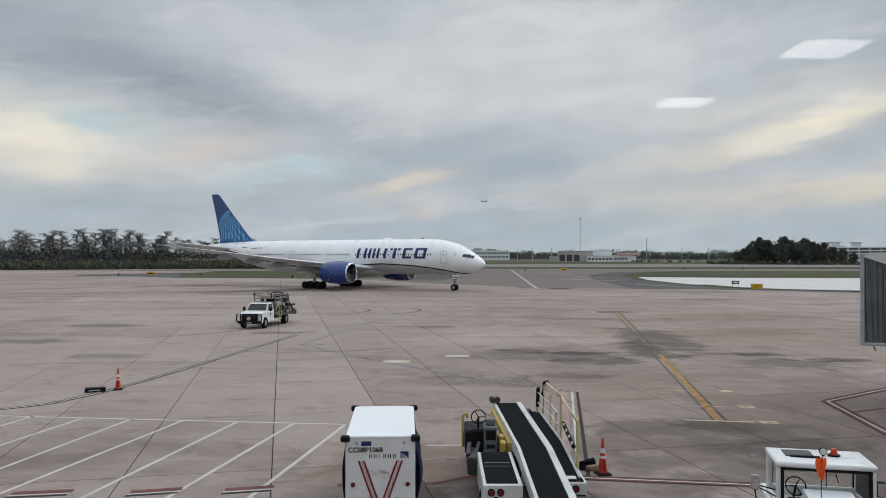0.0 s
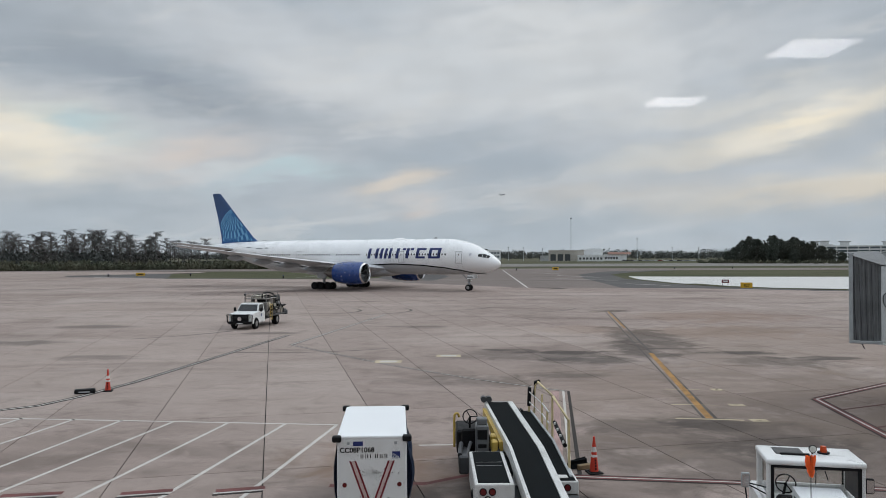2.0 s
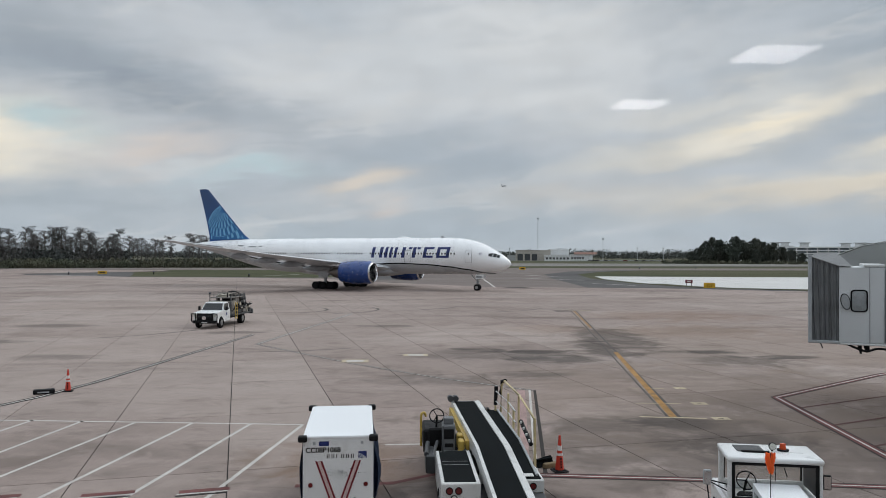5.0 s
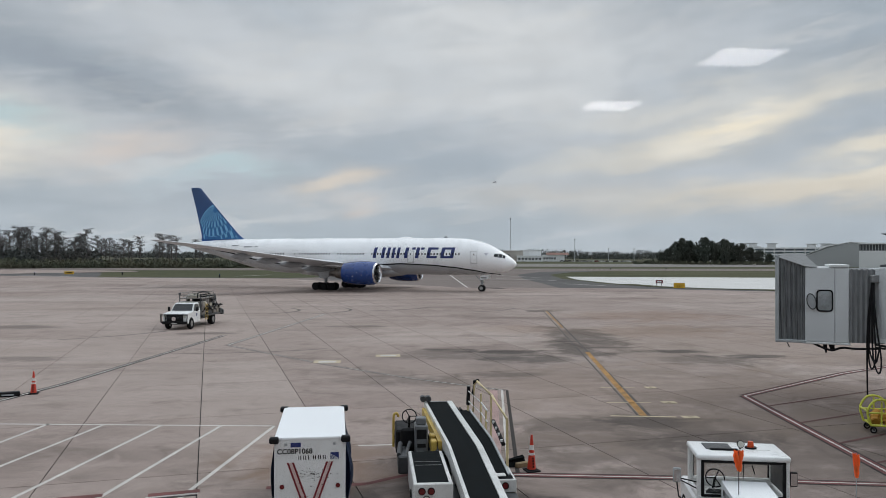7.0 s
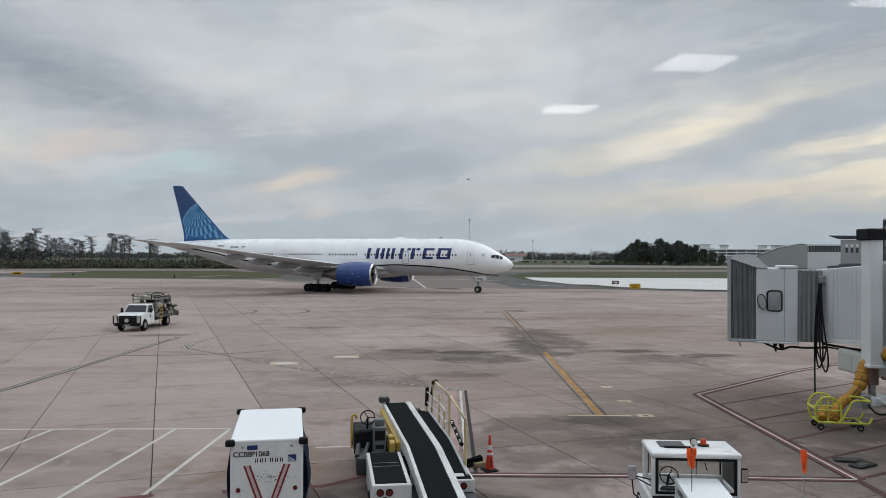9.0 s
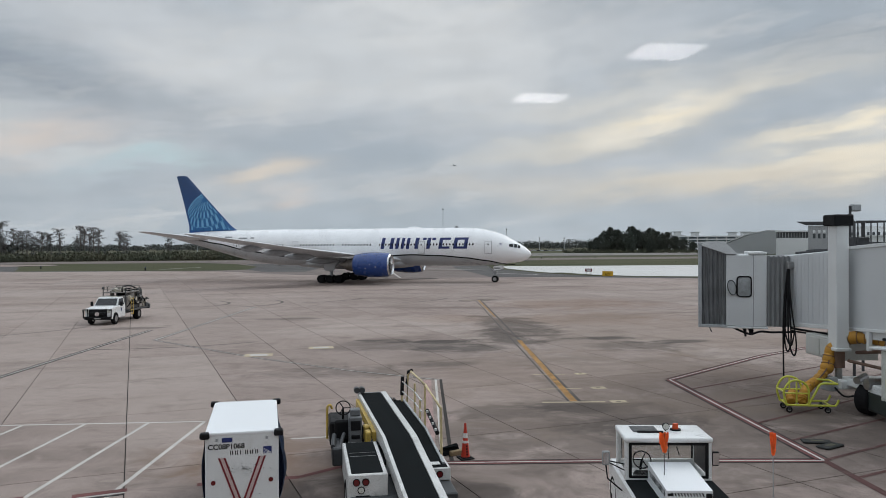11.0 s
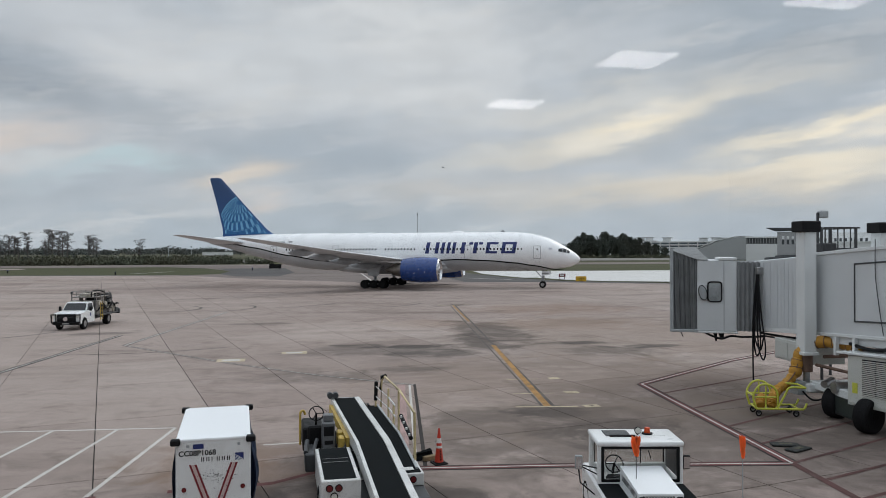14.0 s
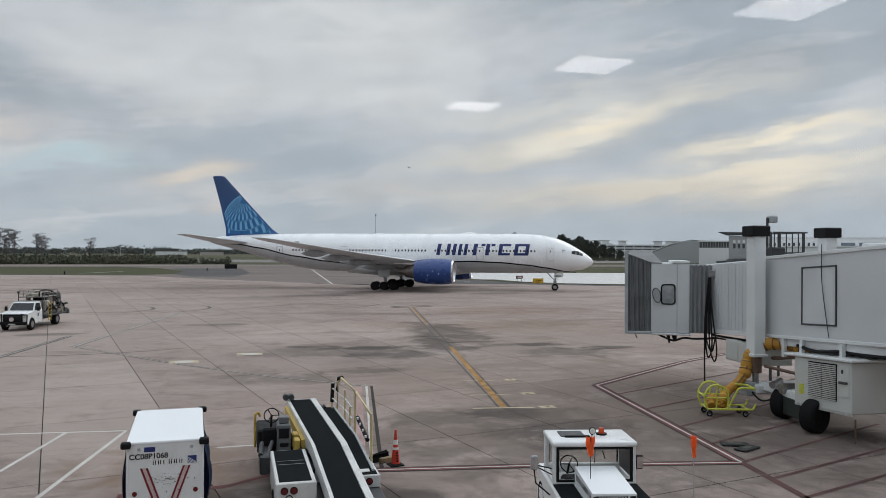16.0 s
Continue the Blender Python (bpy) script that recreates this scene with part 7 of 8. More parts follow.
    tube(b, [(1.0, 1.05, 0.55), (1.05, 1.05, 1.15), (1.05, 0.72, 1.18), (1.05, 0.72, 0.62)], 0.035, 6)
    tube(b, [(1.08, -0.72, 0.62), (1.1, -0.4, 0.6), (1.1, 0.4, 0.6), (1.08, 0.72, 0.62)], 0.04, 6)
    rod(b, (1.08, -0.72, 0.9), (1.08, 0.72, 0.9), 0.025)
    part("grille_guard", b, M_BLACK, root, "black tubular grille guard")
    b = bmesh.new()
    rod(b, (1.1, 0.0, 0.88), (1.13, 0.0, 0.88), 0.16, seg=20)
    part("hazard_plate", b, pbr("pale_red_plate", (0.58, 0.50, 0.48), 0.5, var=0.15, scale=6), root, "pale round hazard plate")
    b = bmesh.new()
    box(b, (1.06, -0.25, 0.5), (1.075, 0.25, 0.62))
    part("plate_bar", b, M_WHITE, root, "white number plate blank")
    # chassis and equipment bed
    b = bmesh.new()
    box(b, (-6.4, -0.45, 0.55), (0.6, 0.45, 0.78), 0.02)
    part("chassis", b, M_DARKSTEEL, root)
    b = bmesh.new()
    box(b, (-6.5, -1.15, 0.80), (-2.1, 1.15, 0.95), 0.03)
    part("bed", b, M_DARKSTEEL, root, "dark equipment bed")
    rnd = random.Random(11)
    for x0, x1, y0, y1, z1, m in ((-3.0, -2.2, -1.05, 1.05, 2.05, M_TANK), (-4.5, -3.1, -0.95, 0.2, 1.75, M_TANK), (-4.3, -3.2, 0.3, 1.05, 1.55, M_DARKSTEEL), (-6.2, -4.7, -1.05, 1.05, 1.55, M_TANK), (-6.5, -5.9, -1.15, 1.15, 1.25, M_DARKSTEEL)):
        b = bmesh.new()
        box(b, (x0, y0, 0.95), (x1, y1, z1), 0.05)
        part("equipment_box", b, m, root, "grey fuelling equipment housing")
    for k, (x, y) in enumerate(((-3.5, 0.75), (-3.9, 0.75), (-3.5, -0.75), (-4.9, 0.7), (-5.4, -0.7))):
        b = bmesh.new()
        rod(b, (x, y, 1.5), (x, y, 2.25), 0.17, seg=14)
        part("filter_vessel", b, M_TANK, root, "upright grey filter vessel", smooth=True)
    b = bmesh.new()
    rod(b, (-5.2, -0.8, 2.05), (-5.2, 0.8, 2.05), 0.42, seg=20)
    reel = part("hose_reel", b, M_BLACK, root, "black hose reel", smooth=True)
    for y in (-0.84, 0.84):
        b = bmesh.new()
        rod(b, (-5.2, y - 0.03, 2.05), (-5.2, y + 0.03, 2.05), 0.56, seg=20)
        part("reel_flange", b, M_DARKSTEEL, reel, smooth=True)
    # lift platform with rails over the bed
    b = bmesh.new()
    box(b, (-4.9, -0.95, 2.28), (-2.3, 0.95, 2.36), 0.02)
    plat = part("lift_platform", b, M_TANK, root, "grey lift platform")
    for x in (-4.9, -4.0, -3.1, -2.3):
        for y in (-0.95, 0.95):
            b = bmesh.new()
            rod(b, (x, y, 0.95 if x in (-4.9, -2.3) else 2.3), (x, y, 2.78), 0.03)
            part("rail_post", b, M_TANK, plat)
    for z in (2.55, 2.78):
        b = bmesh.new()
        tube(b, [(-2.3, -0.95, z), (-4.9, -0.95, z), (-4.9, 0.95, z), (-2.3, 0.95, z), (-2.3, -0.95, z)], 0.028, 6)
        part("rail", b, M_TANK, plat)
    for pts in ([(-2.2, 0.6, 2.4), (-2.6, 0.5, 2.75), (-4.0, 0.4, 2.8), (-5.2, 0.5, 2.55), (-6.0, 0.7, 1.9), (-6.2, 0.8, 1.3)], [(-2.3, -0.4, 2.42), (-3.4, -0.5, 2.62), (-4.8, -0.4, 2.6), (-5.9, -0.6, 2.0)], [(-2.2, 1.0, 1.2), (-3.0, 1.15, 1.6), (-4.2, 1.12, 1.3), (-5.2, 1.15, 1.7), (-6.0, 1.1, 1.2)]):
        b = bmesh.new()
        tube(b, bend(pts, 6), 0.06, 8)
        part("fuel_hose", b, M_BLACK if pts[0][2] < 2.41 else M_TANK, root, "thick fuelling hose", smooth=True)
    b = bmesh.new()
    rod(b, (-2.12, -0.9, 0.95), (-2.12, -0.9, 2.75), 0.03)
    rod(b, (-2.12, 0.9, 0.95), (-2.12, 0.9, 2.6), 0.03)
    box(b, (-2.25, -0.98, 2.62), (-2.05, -0.82, 2.78), 0.02)
    part("lamp_mast", b, M_DARKSTEEL, root)
    # yellow ladder on the side
    b = bmesh.new()
    for x in (-2.55, -3.0):
        box(b, (x - 0.03, 1.16, 0.5), (x + 0.03, 1.20, 1.95), 0.01)
    lad = part("ladder", b, M_YELLOW, root, "yellow side ladder")
    for k in range(5):
        b = bmesh.new()
        rod(b, (-3.0, 1.18, 0.6 + 0.3 * k), (-2.55, 1.18, 0.6 + 0.3 * k), 0.025, seg=6)
        part("rung", b, M_YELLOW, lad)
    for x in (0.0, -4.5):
        for s in (-1, 1):
            wheel(root, (x, 0.90 * s, 0.45), 0.45, 0.30 if x == 0 else 0.44, M_TYRE, M_STEEL)
    M_PALE = pbr("worn_cream_gear_paint", (0.50, 0.46, 0.38), 0.5, var=0.15, scale=4, dirt=0.4)
    for k in range(9):
        b = bmesh.new()
        x, z = -2.5 - 0.45 * k, rnd.uniform(1.2, 2.1)
        rod(b, (x, 1.08, z), (x - rnd.uniform(0.2, 0.6), 1.1, z + rnd.uniform(-0.5, 0.4)), rnd.uniform(0.04, 0.08), seg=8)
        part("pipe", b, M_PALE if k % 3 == 0 else M_BLACK, root, smooth=True)
    for k in range(7):
        b = bmesh.new()
        x, y, z = -2.5 - 0.55 * k, rnd.uniform(0.75, 1.0), rnd.uniform(1.0, 1.7)
        box(b, (x - 0.16, y, z), (x + 0.14, y + 0.16, z + rnd.uniform(0.2, 0.4)), 0.02)
        part("valve_box", b, (M_PALE, M_BLACK, M_STEEL)[k % 3], root)
    for x, y, z in ((-2.6, 0.2, 2.36), (-3.3, -0.5, 2.36), (-3.9, 0.4, 2.36), (-4.5, -0.2, 2.36)):
        b = bmesh.new()
        box(b, (x - 0.25, y - 0.22, z), (x + 0.2, y + 0.25, z + 0.24), 0.03)
        part("platform_gear", b, M_PALE if y < 0.3 else M_BLACK, root)
    b = bmesh.new()
    box(b, (-1.25, -0.62, 2.03), (-1.12, 0.62, 2.10), 0.02)
    part("roof_lamps", b, M_LAMP_CLEAR, body, "row of small roof lamps")
    b = bmesh.new()
    for o in (-0.62, 0.62):
        tube(b, [(1.05, o * 1.7, 0.6), (1.08, o * 1.75, 1.22), (1.08, o * 1.15, 1.26), (1.05, o * 1.15, 0.6)], 0.045, 6)
    part("guard_hoop", b, M_BLACK, root, "black side hoop of the grille guard")
    b = bmesh.new()
    box(b, (-6.75, -1.2, 0.72), (-6.45, 1.2, 1.12), 0.03)
    part("rear_step", b, M_DARKSTEEL, root)


service_truck()


# ---------------------------------------------------------------- cones, chocks and plates
def cone(x, y, label, h=0.95):
    root = thing("traffic_cone", label, "traffic cone", "traffic cones on the apron", loc=(x, y, 0), rz=12)
    b = bmesh.new()
    box(b, (-0.20, -0.20, 0), (0.20, 0.20, 0.04), 0.012)
    box(b, (-0.14, -0.14, 0.035), (0.14, 0.14, 0.06), 0.01)
    part("base", b, M_BLACK, root, "black rubber base")
    r = lambda z: 0.125 - 0.095 * (z - 0.05) / (h - 0.05)

    def band(z0, z1, o=0.0):
        b = bmesh.new()
        n = 20
        loft(b, [[((r(z) + o) * math.cos(2 * math.pi * k / n), (r(z) + o) * math.sin(2 * math.pi * k / n), z) for k in range(n)] for z in (z0, (z0 + z1) / 2, z1)])
        return b
    part("cone_body", band(0.05, h), M_ORANGE, root, "orange-red cone body", smooth=True)
    part("collar", band(h * 0.62, h * 0.76, 0.004), M_CONEWHITE, root, "white reflective collar", smooth=True)
    part("collar", band(h * 0.47, h * 0.54, 0.004), M_CONEWHITE, root, "white reflective collar", smooth=True)
    b = bmesh.new()
    rod(b, (0, 0, h - 0.02), (0, 0, h + 0.05), 0.035, 0.028, seg=10)
    part("cone_tip", b, M_ORANGE, root, smooth=True)
    b = bmesh.new()
    for k in range(4):
        z = 0.12 + 0.075 * k
        box(b, (-0.02, -r(z) - 0.012, z), (0.02, -r(z) + 0.01, z + 0.045))
    part("marking_bars", b, M_BLACK, root, "unreadable dark marking")


M_CONEWHITE = pbr("white_reflective_band", (0.68, 0.66, 0.64), 0.35, var=0.08, scale=6, dirt=0.3)
cone(4.40, 21.3, "orange traffic cone beside the belt loader", 0.95)
cone(-14.55, 34.6, "orange traffic cone on the road edge line", 0.92)


def chock_pair(x, y, rz, label):
    root = thing("wheel_chocks", label, "wheel chock", loc=(x, y, 0), rz=rz)
    for o, t in ((0.0, 0), (0.5, 14)):
        b = bmesh.new()
        m = pose(o, 0.05 * (o > 0), 0, 0, 0, t)
        prism(b, [(-0.14, 0), (0.14, 0), (0.06, 0.17), (-0.06, 0.17)], -0.28, 0.28, "y", m)
        part("chock", b, M_BLACK, root, "black rubber wedge")
    b = bmesh.new()
    tube(b, bend([(0, 0.2, 0.12), (0.2, 0.32, 0.03), (0.45, 0.25, 0.12)], 5), 0.015, 6)
    part("rope", b, M_YELLOW, root)


def corner_pad():
    root = thing("folded_mat", "black folded rubber mat leaning beside a cone", "mat", loc=(4.05, 21.75, 0), rz=25)
    b = bmesh.new()
    prism(b, [(-0.35, 0), (0.35, 0), (0.30, 0.30), (-0.22, 0.24)], -0.03, 0.03, "y", pose(0, 0, 0, -25, 0, 0))
    part("mat_panel", b, M_MAT, root)
    b = bmesh.new()
    prism(b, [(-0.35, 0), (0.35, 0), (0.28, 0.22), (-0.30, 0.20)], 0.10, 0.15, "y", pose(0, 0, 0, 28, 0, 0))
    part("mat_panel", b, M_MAT, root)
    b = bmesh.new()
    box(b, (-0.1, -0.2, 0.0), (0.42, -0.05, 0.14), 0.02)
    part("wooden_wedge", b, pbr("weathered_wood", (0.22, 0.16, 0.09), 0.8, var=0.2, scale=6), root, "weathered wooden wedge")


corner_pad()


def light_block():
    root = thing("ground_block", "low black ground block beside a cone", "block", loc=(-15.32, 34.05, 0), rz=20)
    b = bmesh.new()
    box(b, (-0.42, -0.16, 0), (0.42, 0.16, 0.20), 0.05, seg=2)
    part("body", b, M_BLACK, root)
    b = bmesh.new()
    box(b, (-0.25, -0.165, 0.06), (0.2, -0.158, 0.12))
    part("label_bar", b, M_GREY, root)


light_block()


def wheel_plate(x, y, rz):
    root = thing("ground_plate", "dark rubber ground plate with a worn label", "plate", "ground plates by the boarding bridge", loc=(x, y, 0), rz=rz)
    b = bmesh.new()
    box(b, (-0.42, -0.2, 0.014), (0.42, 0.2, 0.07), 0.02)
    part("body", b, pbr("dark_green_rubber", (0.012, 0.014, 0.013), 0.7, var=0.15, scale=4), root)
    b = bmesh.new()
    box(b, (-0.18, -0.08, 0.07), (0.2, 0.08, 0.074))
    part("label_bar", b, pbr("worn_olive_label", (0.07, 0.065, 0.04), 0.7, var=0.2, scale=6), root)


wheel_plate(15.15, 20.92, -22)
wheel_plate(15.2, 20.38, 22)


def sign(x, y, w, h, z0, mat, label, text="", rz=0.0):
    root = thing("taxiway_sign", label, "airfield sign", "airfield signs", loc=(x, y, 0), rz=rz)
    b = bmesh.new()
    box(b, (-w / 2, -0.12, z0), (w / 2, 0.12, z0 + h), 0.02)
    panel = part("panel", b, mat, root)
    if text:
        letters(text, h * 0.70, panel, M_BLACK, pose(-w * 0.24, -0.125, z0 + h * 0.17, 90, 0, 0), label="black letters")
    else:
        b = bmesh.new()
        box(b, (-w * 0.3, -0.126, z0 + h * 0.3), (w * 0.3, -0.122, z0 + h * 0.7))
        part("marking_bar", b, M_WHITE if "red" in label else M_BLACK, panel)
    if z0 > 0:
        for s in (-1, 1):
            b = bmesh.new()
            rod(b, (s * w * 0.35, 0, 0), (s * w * 0.35, 0, z0 + 0.05), 0.05)
            part("leg", b, M_DARKSTEEL, root)


M_SIGNY = pbr("yellow_sign_face", (0.62, 0.36, 0.02), 0.4, var=0.05, scale=2)
M_SIGNR = pbr("dark_red_sign_face", (0.16, 0.03, 0.04), 0.45, var=0.08, scale=2)
sign(56.0, 137.8, 2.0, 0.95, 0.0, M_SIGNY, "black and yellow taxiway sign on the grass", "E27", -15)
sign(55.8, 147.3, 1.35, 0.62, 0.55, M_SIGNR, "small dark red runway sign by the pond", "", -15)
sign(-85.6, 226.0, 2.4, 0.8, 0.25, M_SIGNY, "yellow taxiway sign on the far shoulder", "", 15)
sign(47.2, 300, 2.4, 1.0, 0.1, M_SIGNY, "small yellow sign beyond the pond", "", 0)
sign(-1.2, 236, 3.6, 1.3, 0.6, M_BLACK, "black taxiway sign seen from behind", "", 10)

# ---------------------------------------------------------------- the terminal round the camera
M_WALL = pbr("terminal_wall_paint", (0.06, 0.06, 0.06), 0.8, var=0.05, scale=0.8)
M_CARPET = pbr("dark_carpet", (0.02, 0.02, 0.024), 0.95, var=0.2, scale=4, bump=0.3)
M_TILE = pbr("ceiling_board", (0.10, 0.10, 0.10), 0.9, var=0.04, scale=1.5)
M_FACADE = pbr("facade_panel", (0.45, 0.44, 0.42), 0.6, var=0.06, scale=0.4, dirt=0.2)
M_TROFFER = glow("ceiling_light_diffuser", (1.0, 0.96, 0.95), 7.5)


def slab_part(name, lo, hi, m, label, category):
    b = bmesh.new()
    box(b, lo, hi)
    return tagged(part(name, b, m), label, category, kind="structure")


def terminal():
    slab_part("floor", (-8, -12, 4.1), (8, 0.26, 4.4), M_CARPET, "dark carpeted terminal floor", "floor")
    slab_part("ceiling", (-8, -12, 7.84), (8, 0.26, 8.1), M_TILE, "pale boarded terminal ceiling", "ceiling")
    slab_part("wall_back", (-8, -12.2, 4.4), (8, -12, 7.84), M_WALL, "plain terminal back wall", "wall")
    slab_part("wall_west", (-8.2, -12.2, 4.4), (-8, 0.26, 7.84), M_WALL, "plain terminal side wall", "wall")
    slab_part("wall_east", (8, -12.2, 4.4), (8.2, 0.26, 7.84), M_WALL, "plain terminal side wall", "wall")
    slab_part("facade_low", (-40, 0.26, 0.0), (40, 0.46, 4.7), M_FACADE, "plain lower terminal facade", "facade")
    slab_part("facade_high", (-40, 0.26, 7.7), (40, 0.46, 9.2), M_FACADE, "plain upper terminal facade", "facade")
    slab_part("facade_west", (-40, 0.26, 4.7), (-2.4, 0.46, 7.7), M_FACADE, "plain terminal facade", "facade")
    slab_part("facade_east", (2.4, 0.26, 4.7), (40, 0.46, 7.7), M_FACADE, "plain terminal facade", "facade")
    slab_part("roof_deck", (-40, -20, 9.2), (40, 0.46, 9.4), M_FACADE, "flat terminal roof", "roof")
    b = bmesh.new()
    for lo, hi in (((-2.4, 0.26, 4.7), (-2.32, 0.44, 7.7)), ((2.32, 0.26, 4.7), (2.4, 0.44, 7.7)), ((-2.4, 0.26, 4.7), (2.4, 0.44, 4.78)), ((-2.4, 0.26, 7.62), (2.4, 0.44, 7.7))):
        box(b, lo, hi, 0.01)
    win = tagged(part("window_1", b, M_DARKSTEEL), "large terminal window in a dark frame", "window", kind="structure")
    b = bmesh.new()
    box(b, (-2.32, 0.30, 4.78), (2.32, 0.312, 7.62))
    p = part("pane", b, M_PANE, win)
    p.visible_shadow = False
    for x, y in ((3.30, -6.08), (2.83, -8.42), (3.88, -4.05)):
        root = thing("ceiling_light", "square white ceiling light panel", "ceiling light", "ceiling light panels", loc=(x, y, 7.84))
        b = bmesh.new()
        for lo, hi in (((-0.34, -0.36, -0.03), (-0.30, 0.36, 0)), ((0.30, -0.36, -0.03), (0.34, 0.36, 0)), ((-0.34, -0.36, -0.03), (0.34, -0.32, 0)), ((-0.34, 0.32, -0.03), (0.34, 0.36, 0))):
            box(b, lo, hi, 0.004)
        part("frame", b, M_TILE, root)
        b = bmesh.new()
        box(b, (-0.30, -0.32, -0.02), (0.30, 0.32, -0.004))
        part("diffuser", b, M_TROFFER, root, "glowing white diffuser")


terminal()

# ---------------------------------------------------------------- distance: trees and buildings
def leaf_mat(name, col, var=0.5):
    m = bpy.data.materials.new(name)
    m.use_nodes = True
    nt = m.node_tree
    b = nt.nodes["Principled BSDF"]
    geo = nt.nodes.new("ShaderNodeNewGeometry")
    c = mix_col(nt, geo.outputs["Random Per Island"], tuple(v * (1 - var) for v in col), tuple(v * (1 + var) for v in col))
    oi = nt.nodes.new("ShaderNodeObjectInfo")
    c = mix_col(nt, math_node(nt, "MULTIPLY", oi.outputs["Random"], 0.4), c, tuple(v * 0.6 for v in col))
    n = noise_node(nt, geo.outputs["Position"], 0.05, 3)
    c = mix_col(nt, ramp(nt, n, 0.4, 0.7, 0, 0.5), c, (col[0] * 1.3, col[1] * 0.95, col[2] * 0.9))
    nt.links.new(c, b.inputs["Base Color"])
    b.inputs["Roughness"].default_value = 0.9
    return m


M_BARK = pbr("grey_bark", (0.105, 0.092, 0.082), 0.95, var=0.2, scale=0.5)
# distance haze is put into these leaf colours, lightening and greying them
M_CYPRESS = leaf_mat("hazed_grey_cypress_twigs", (0.092, 0.095, 0.095))
M_OAK = leaf_mat("hazed_dark_oak_leaves", (0.050, 0.062, 0.048))
M_SHRUB = leaf_mat("hazed_olive_shrub_leaves", (0.084, 0.094, 0.062))
M_SHRUB_DULL = leaf_mat("hazed_brown_scrub_twigs", (0.056, 0.062, 0.058))
M_WOOD = leaf_mat("haze_tinted_far_wood_leaves", (0.072, 0.084, 0.076))


def quad_cloud(verts, faces, rnd, c, rad, n, s):
    """n small leaf sprays scattered in an ellipsoid."""
    for _ in range(n):
        while True:
            p = Vector((rnd.uniform(-1, 1), rnd.uniform(-1, 1), rnd.uniform(-1, 1)))
            if p.length < 1:
                break
        p = Vector((c[0] + p.x * rad[0], c[1] + p.y * rad[1], c[2] + p.z * rad[2]))
        q = Euler((rnd.uniform(0, 6), rnd.uniform(0, 6), rnd.uniform(0, 6))).to_matrix()
        e = s * rnd.uniform(0.5, 1.3)
        k = len(verts)
        verts += [tuple(p + q @ Vector((-e, -e * 0.4, 0))), tuple(p + q @ Vector((e * 0.3, -e * 0.6, 0.1 * e))), tuple(p + q @ Vector((e, e * 0.3, 0))), tuple(p + q @ Vector((-e * 0.2, e * 0.6, -0.1 * e)))]
        faces.append((k, k + 1, k + 2, k + 3))


def mesh_part(name, verts, faces, m, parent, label="", kind=""):
    me = bpy.data.meshes.new(name)
    me.from_pydata(verts, [], faces)
    me.materials.append(m)
    ob = new(name, me)
    ob.parent = parent
    return tagged(ob, label, kind=kind)


def tree(name, label, h, seed, spread, dense, leaf, clump, group, flat_top=True, low=0.45):
    rnd = random.Random(seed)
    root = thing(name, label, "tree", group, loc=(0, -900, -0.3))
    b = bmesh.new()
    lean = (rnd.uniform(-0.4, 0.4), rnd.uniform(-0.4, 0.4))
    tube(b, [(0, 0, 0), (lean[0] * 0.3, lean[1] * 0.3, h * 0.4), (lean[0], lean[1], h * 0.8), (lean[0], lean[1], h * 0.95)], [h * 0.022, h * 0.016, h * 0.008, h * 0.003], 7)
    verts, faces = [], []
    for k in range(dense):
        z = h * (low + (0.97 - low) * (k + rnd.random()) / dense)
        u = rnd.uniform(0, 2 * math.pi)
        f = (z / h - low) / (1 - low)
        r = spread * ((0.5 + 0.6 * f) if flat_top else math.sqrt(max(0.05, 1 - (2 * f - 0.9) ** 2))) * rnd.uniform(0.45, 1.0)
        tip = Vector((lean[0] + r * math.cos(u), lean[1] + r * math.sin(u), z + r * (0.10 if flat_top else 0.25)))
        start = Vector((lean[0] * z / h, lean[1] * z / h, z - r * 0.35))
        tube(b, [start, (start + tip) / 2 + Vector((0, 0, r * 0.12)), tip], [h * 0.007, h * 0.005, h * 0.002], 5)
        quad_cloud(verts, faces, rnd, tip, (r * 0.55 + 0.4, r * 0.55 + 0.4, clump * (0.45 if flat_top else 0.9)), int(22 if flat_top else 80), clump * (0.24 if flat_top else 0.26))
        quad_cloud(verts, faces, rnd, (start + tip) / 2, (r * 0.4, r * 0.4, clump * 0.4), int(5 if flat_top else 30), clump * (0.24 if flat_top else 0.24))
    part("trunk", b, M_BARK, root, smooth=True)
    mesh_part("crown", verts, faces, leaf, root)
    return root


def at_dir(az, d):
    return d * math.sin(radians(az)), d * math.cos(radians(az))


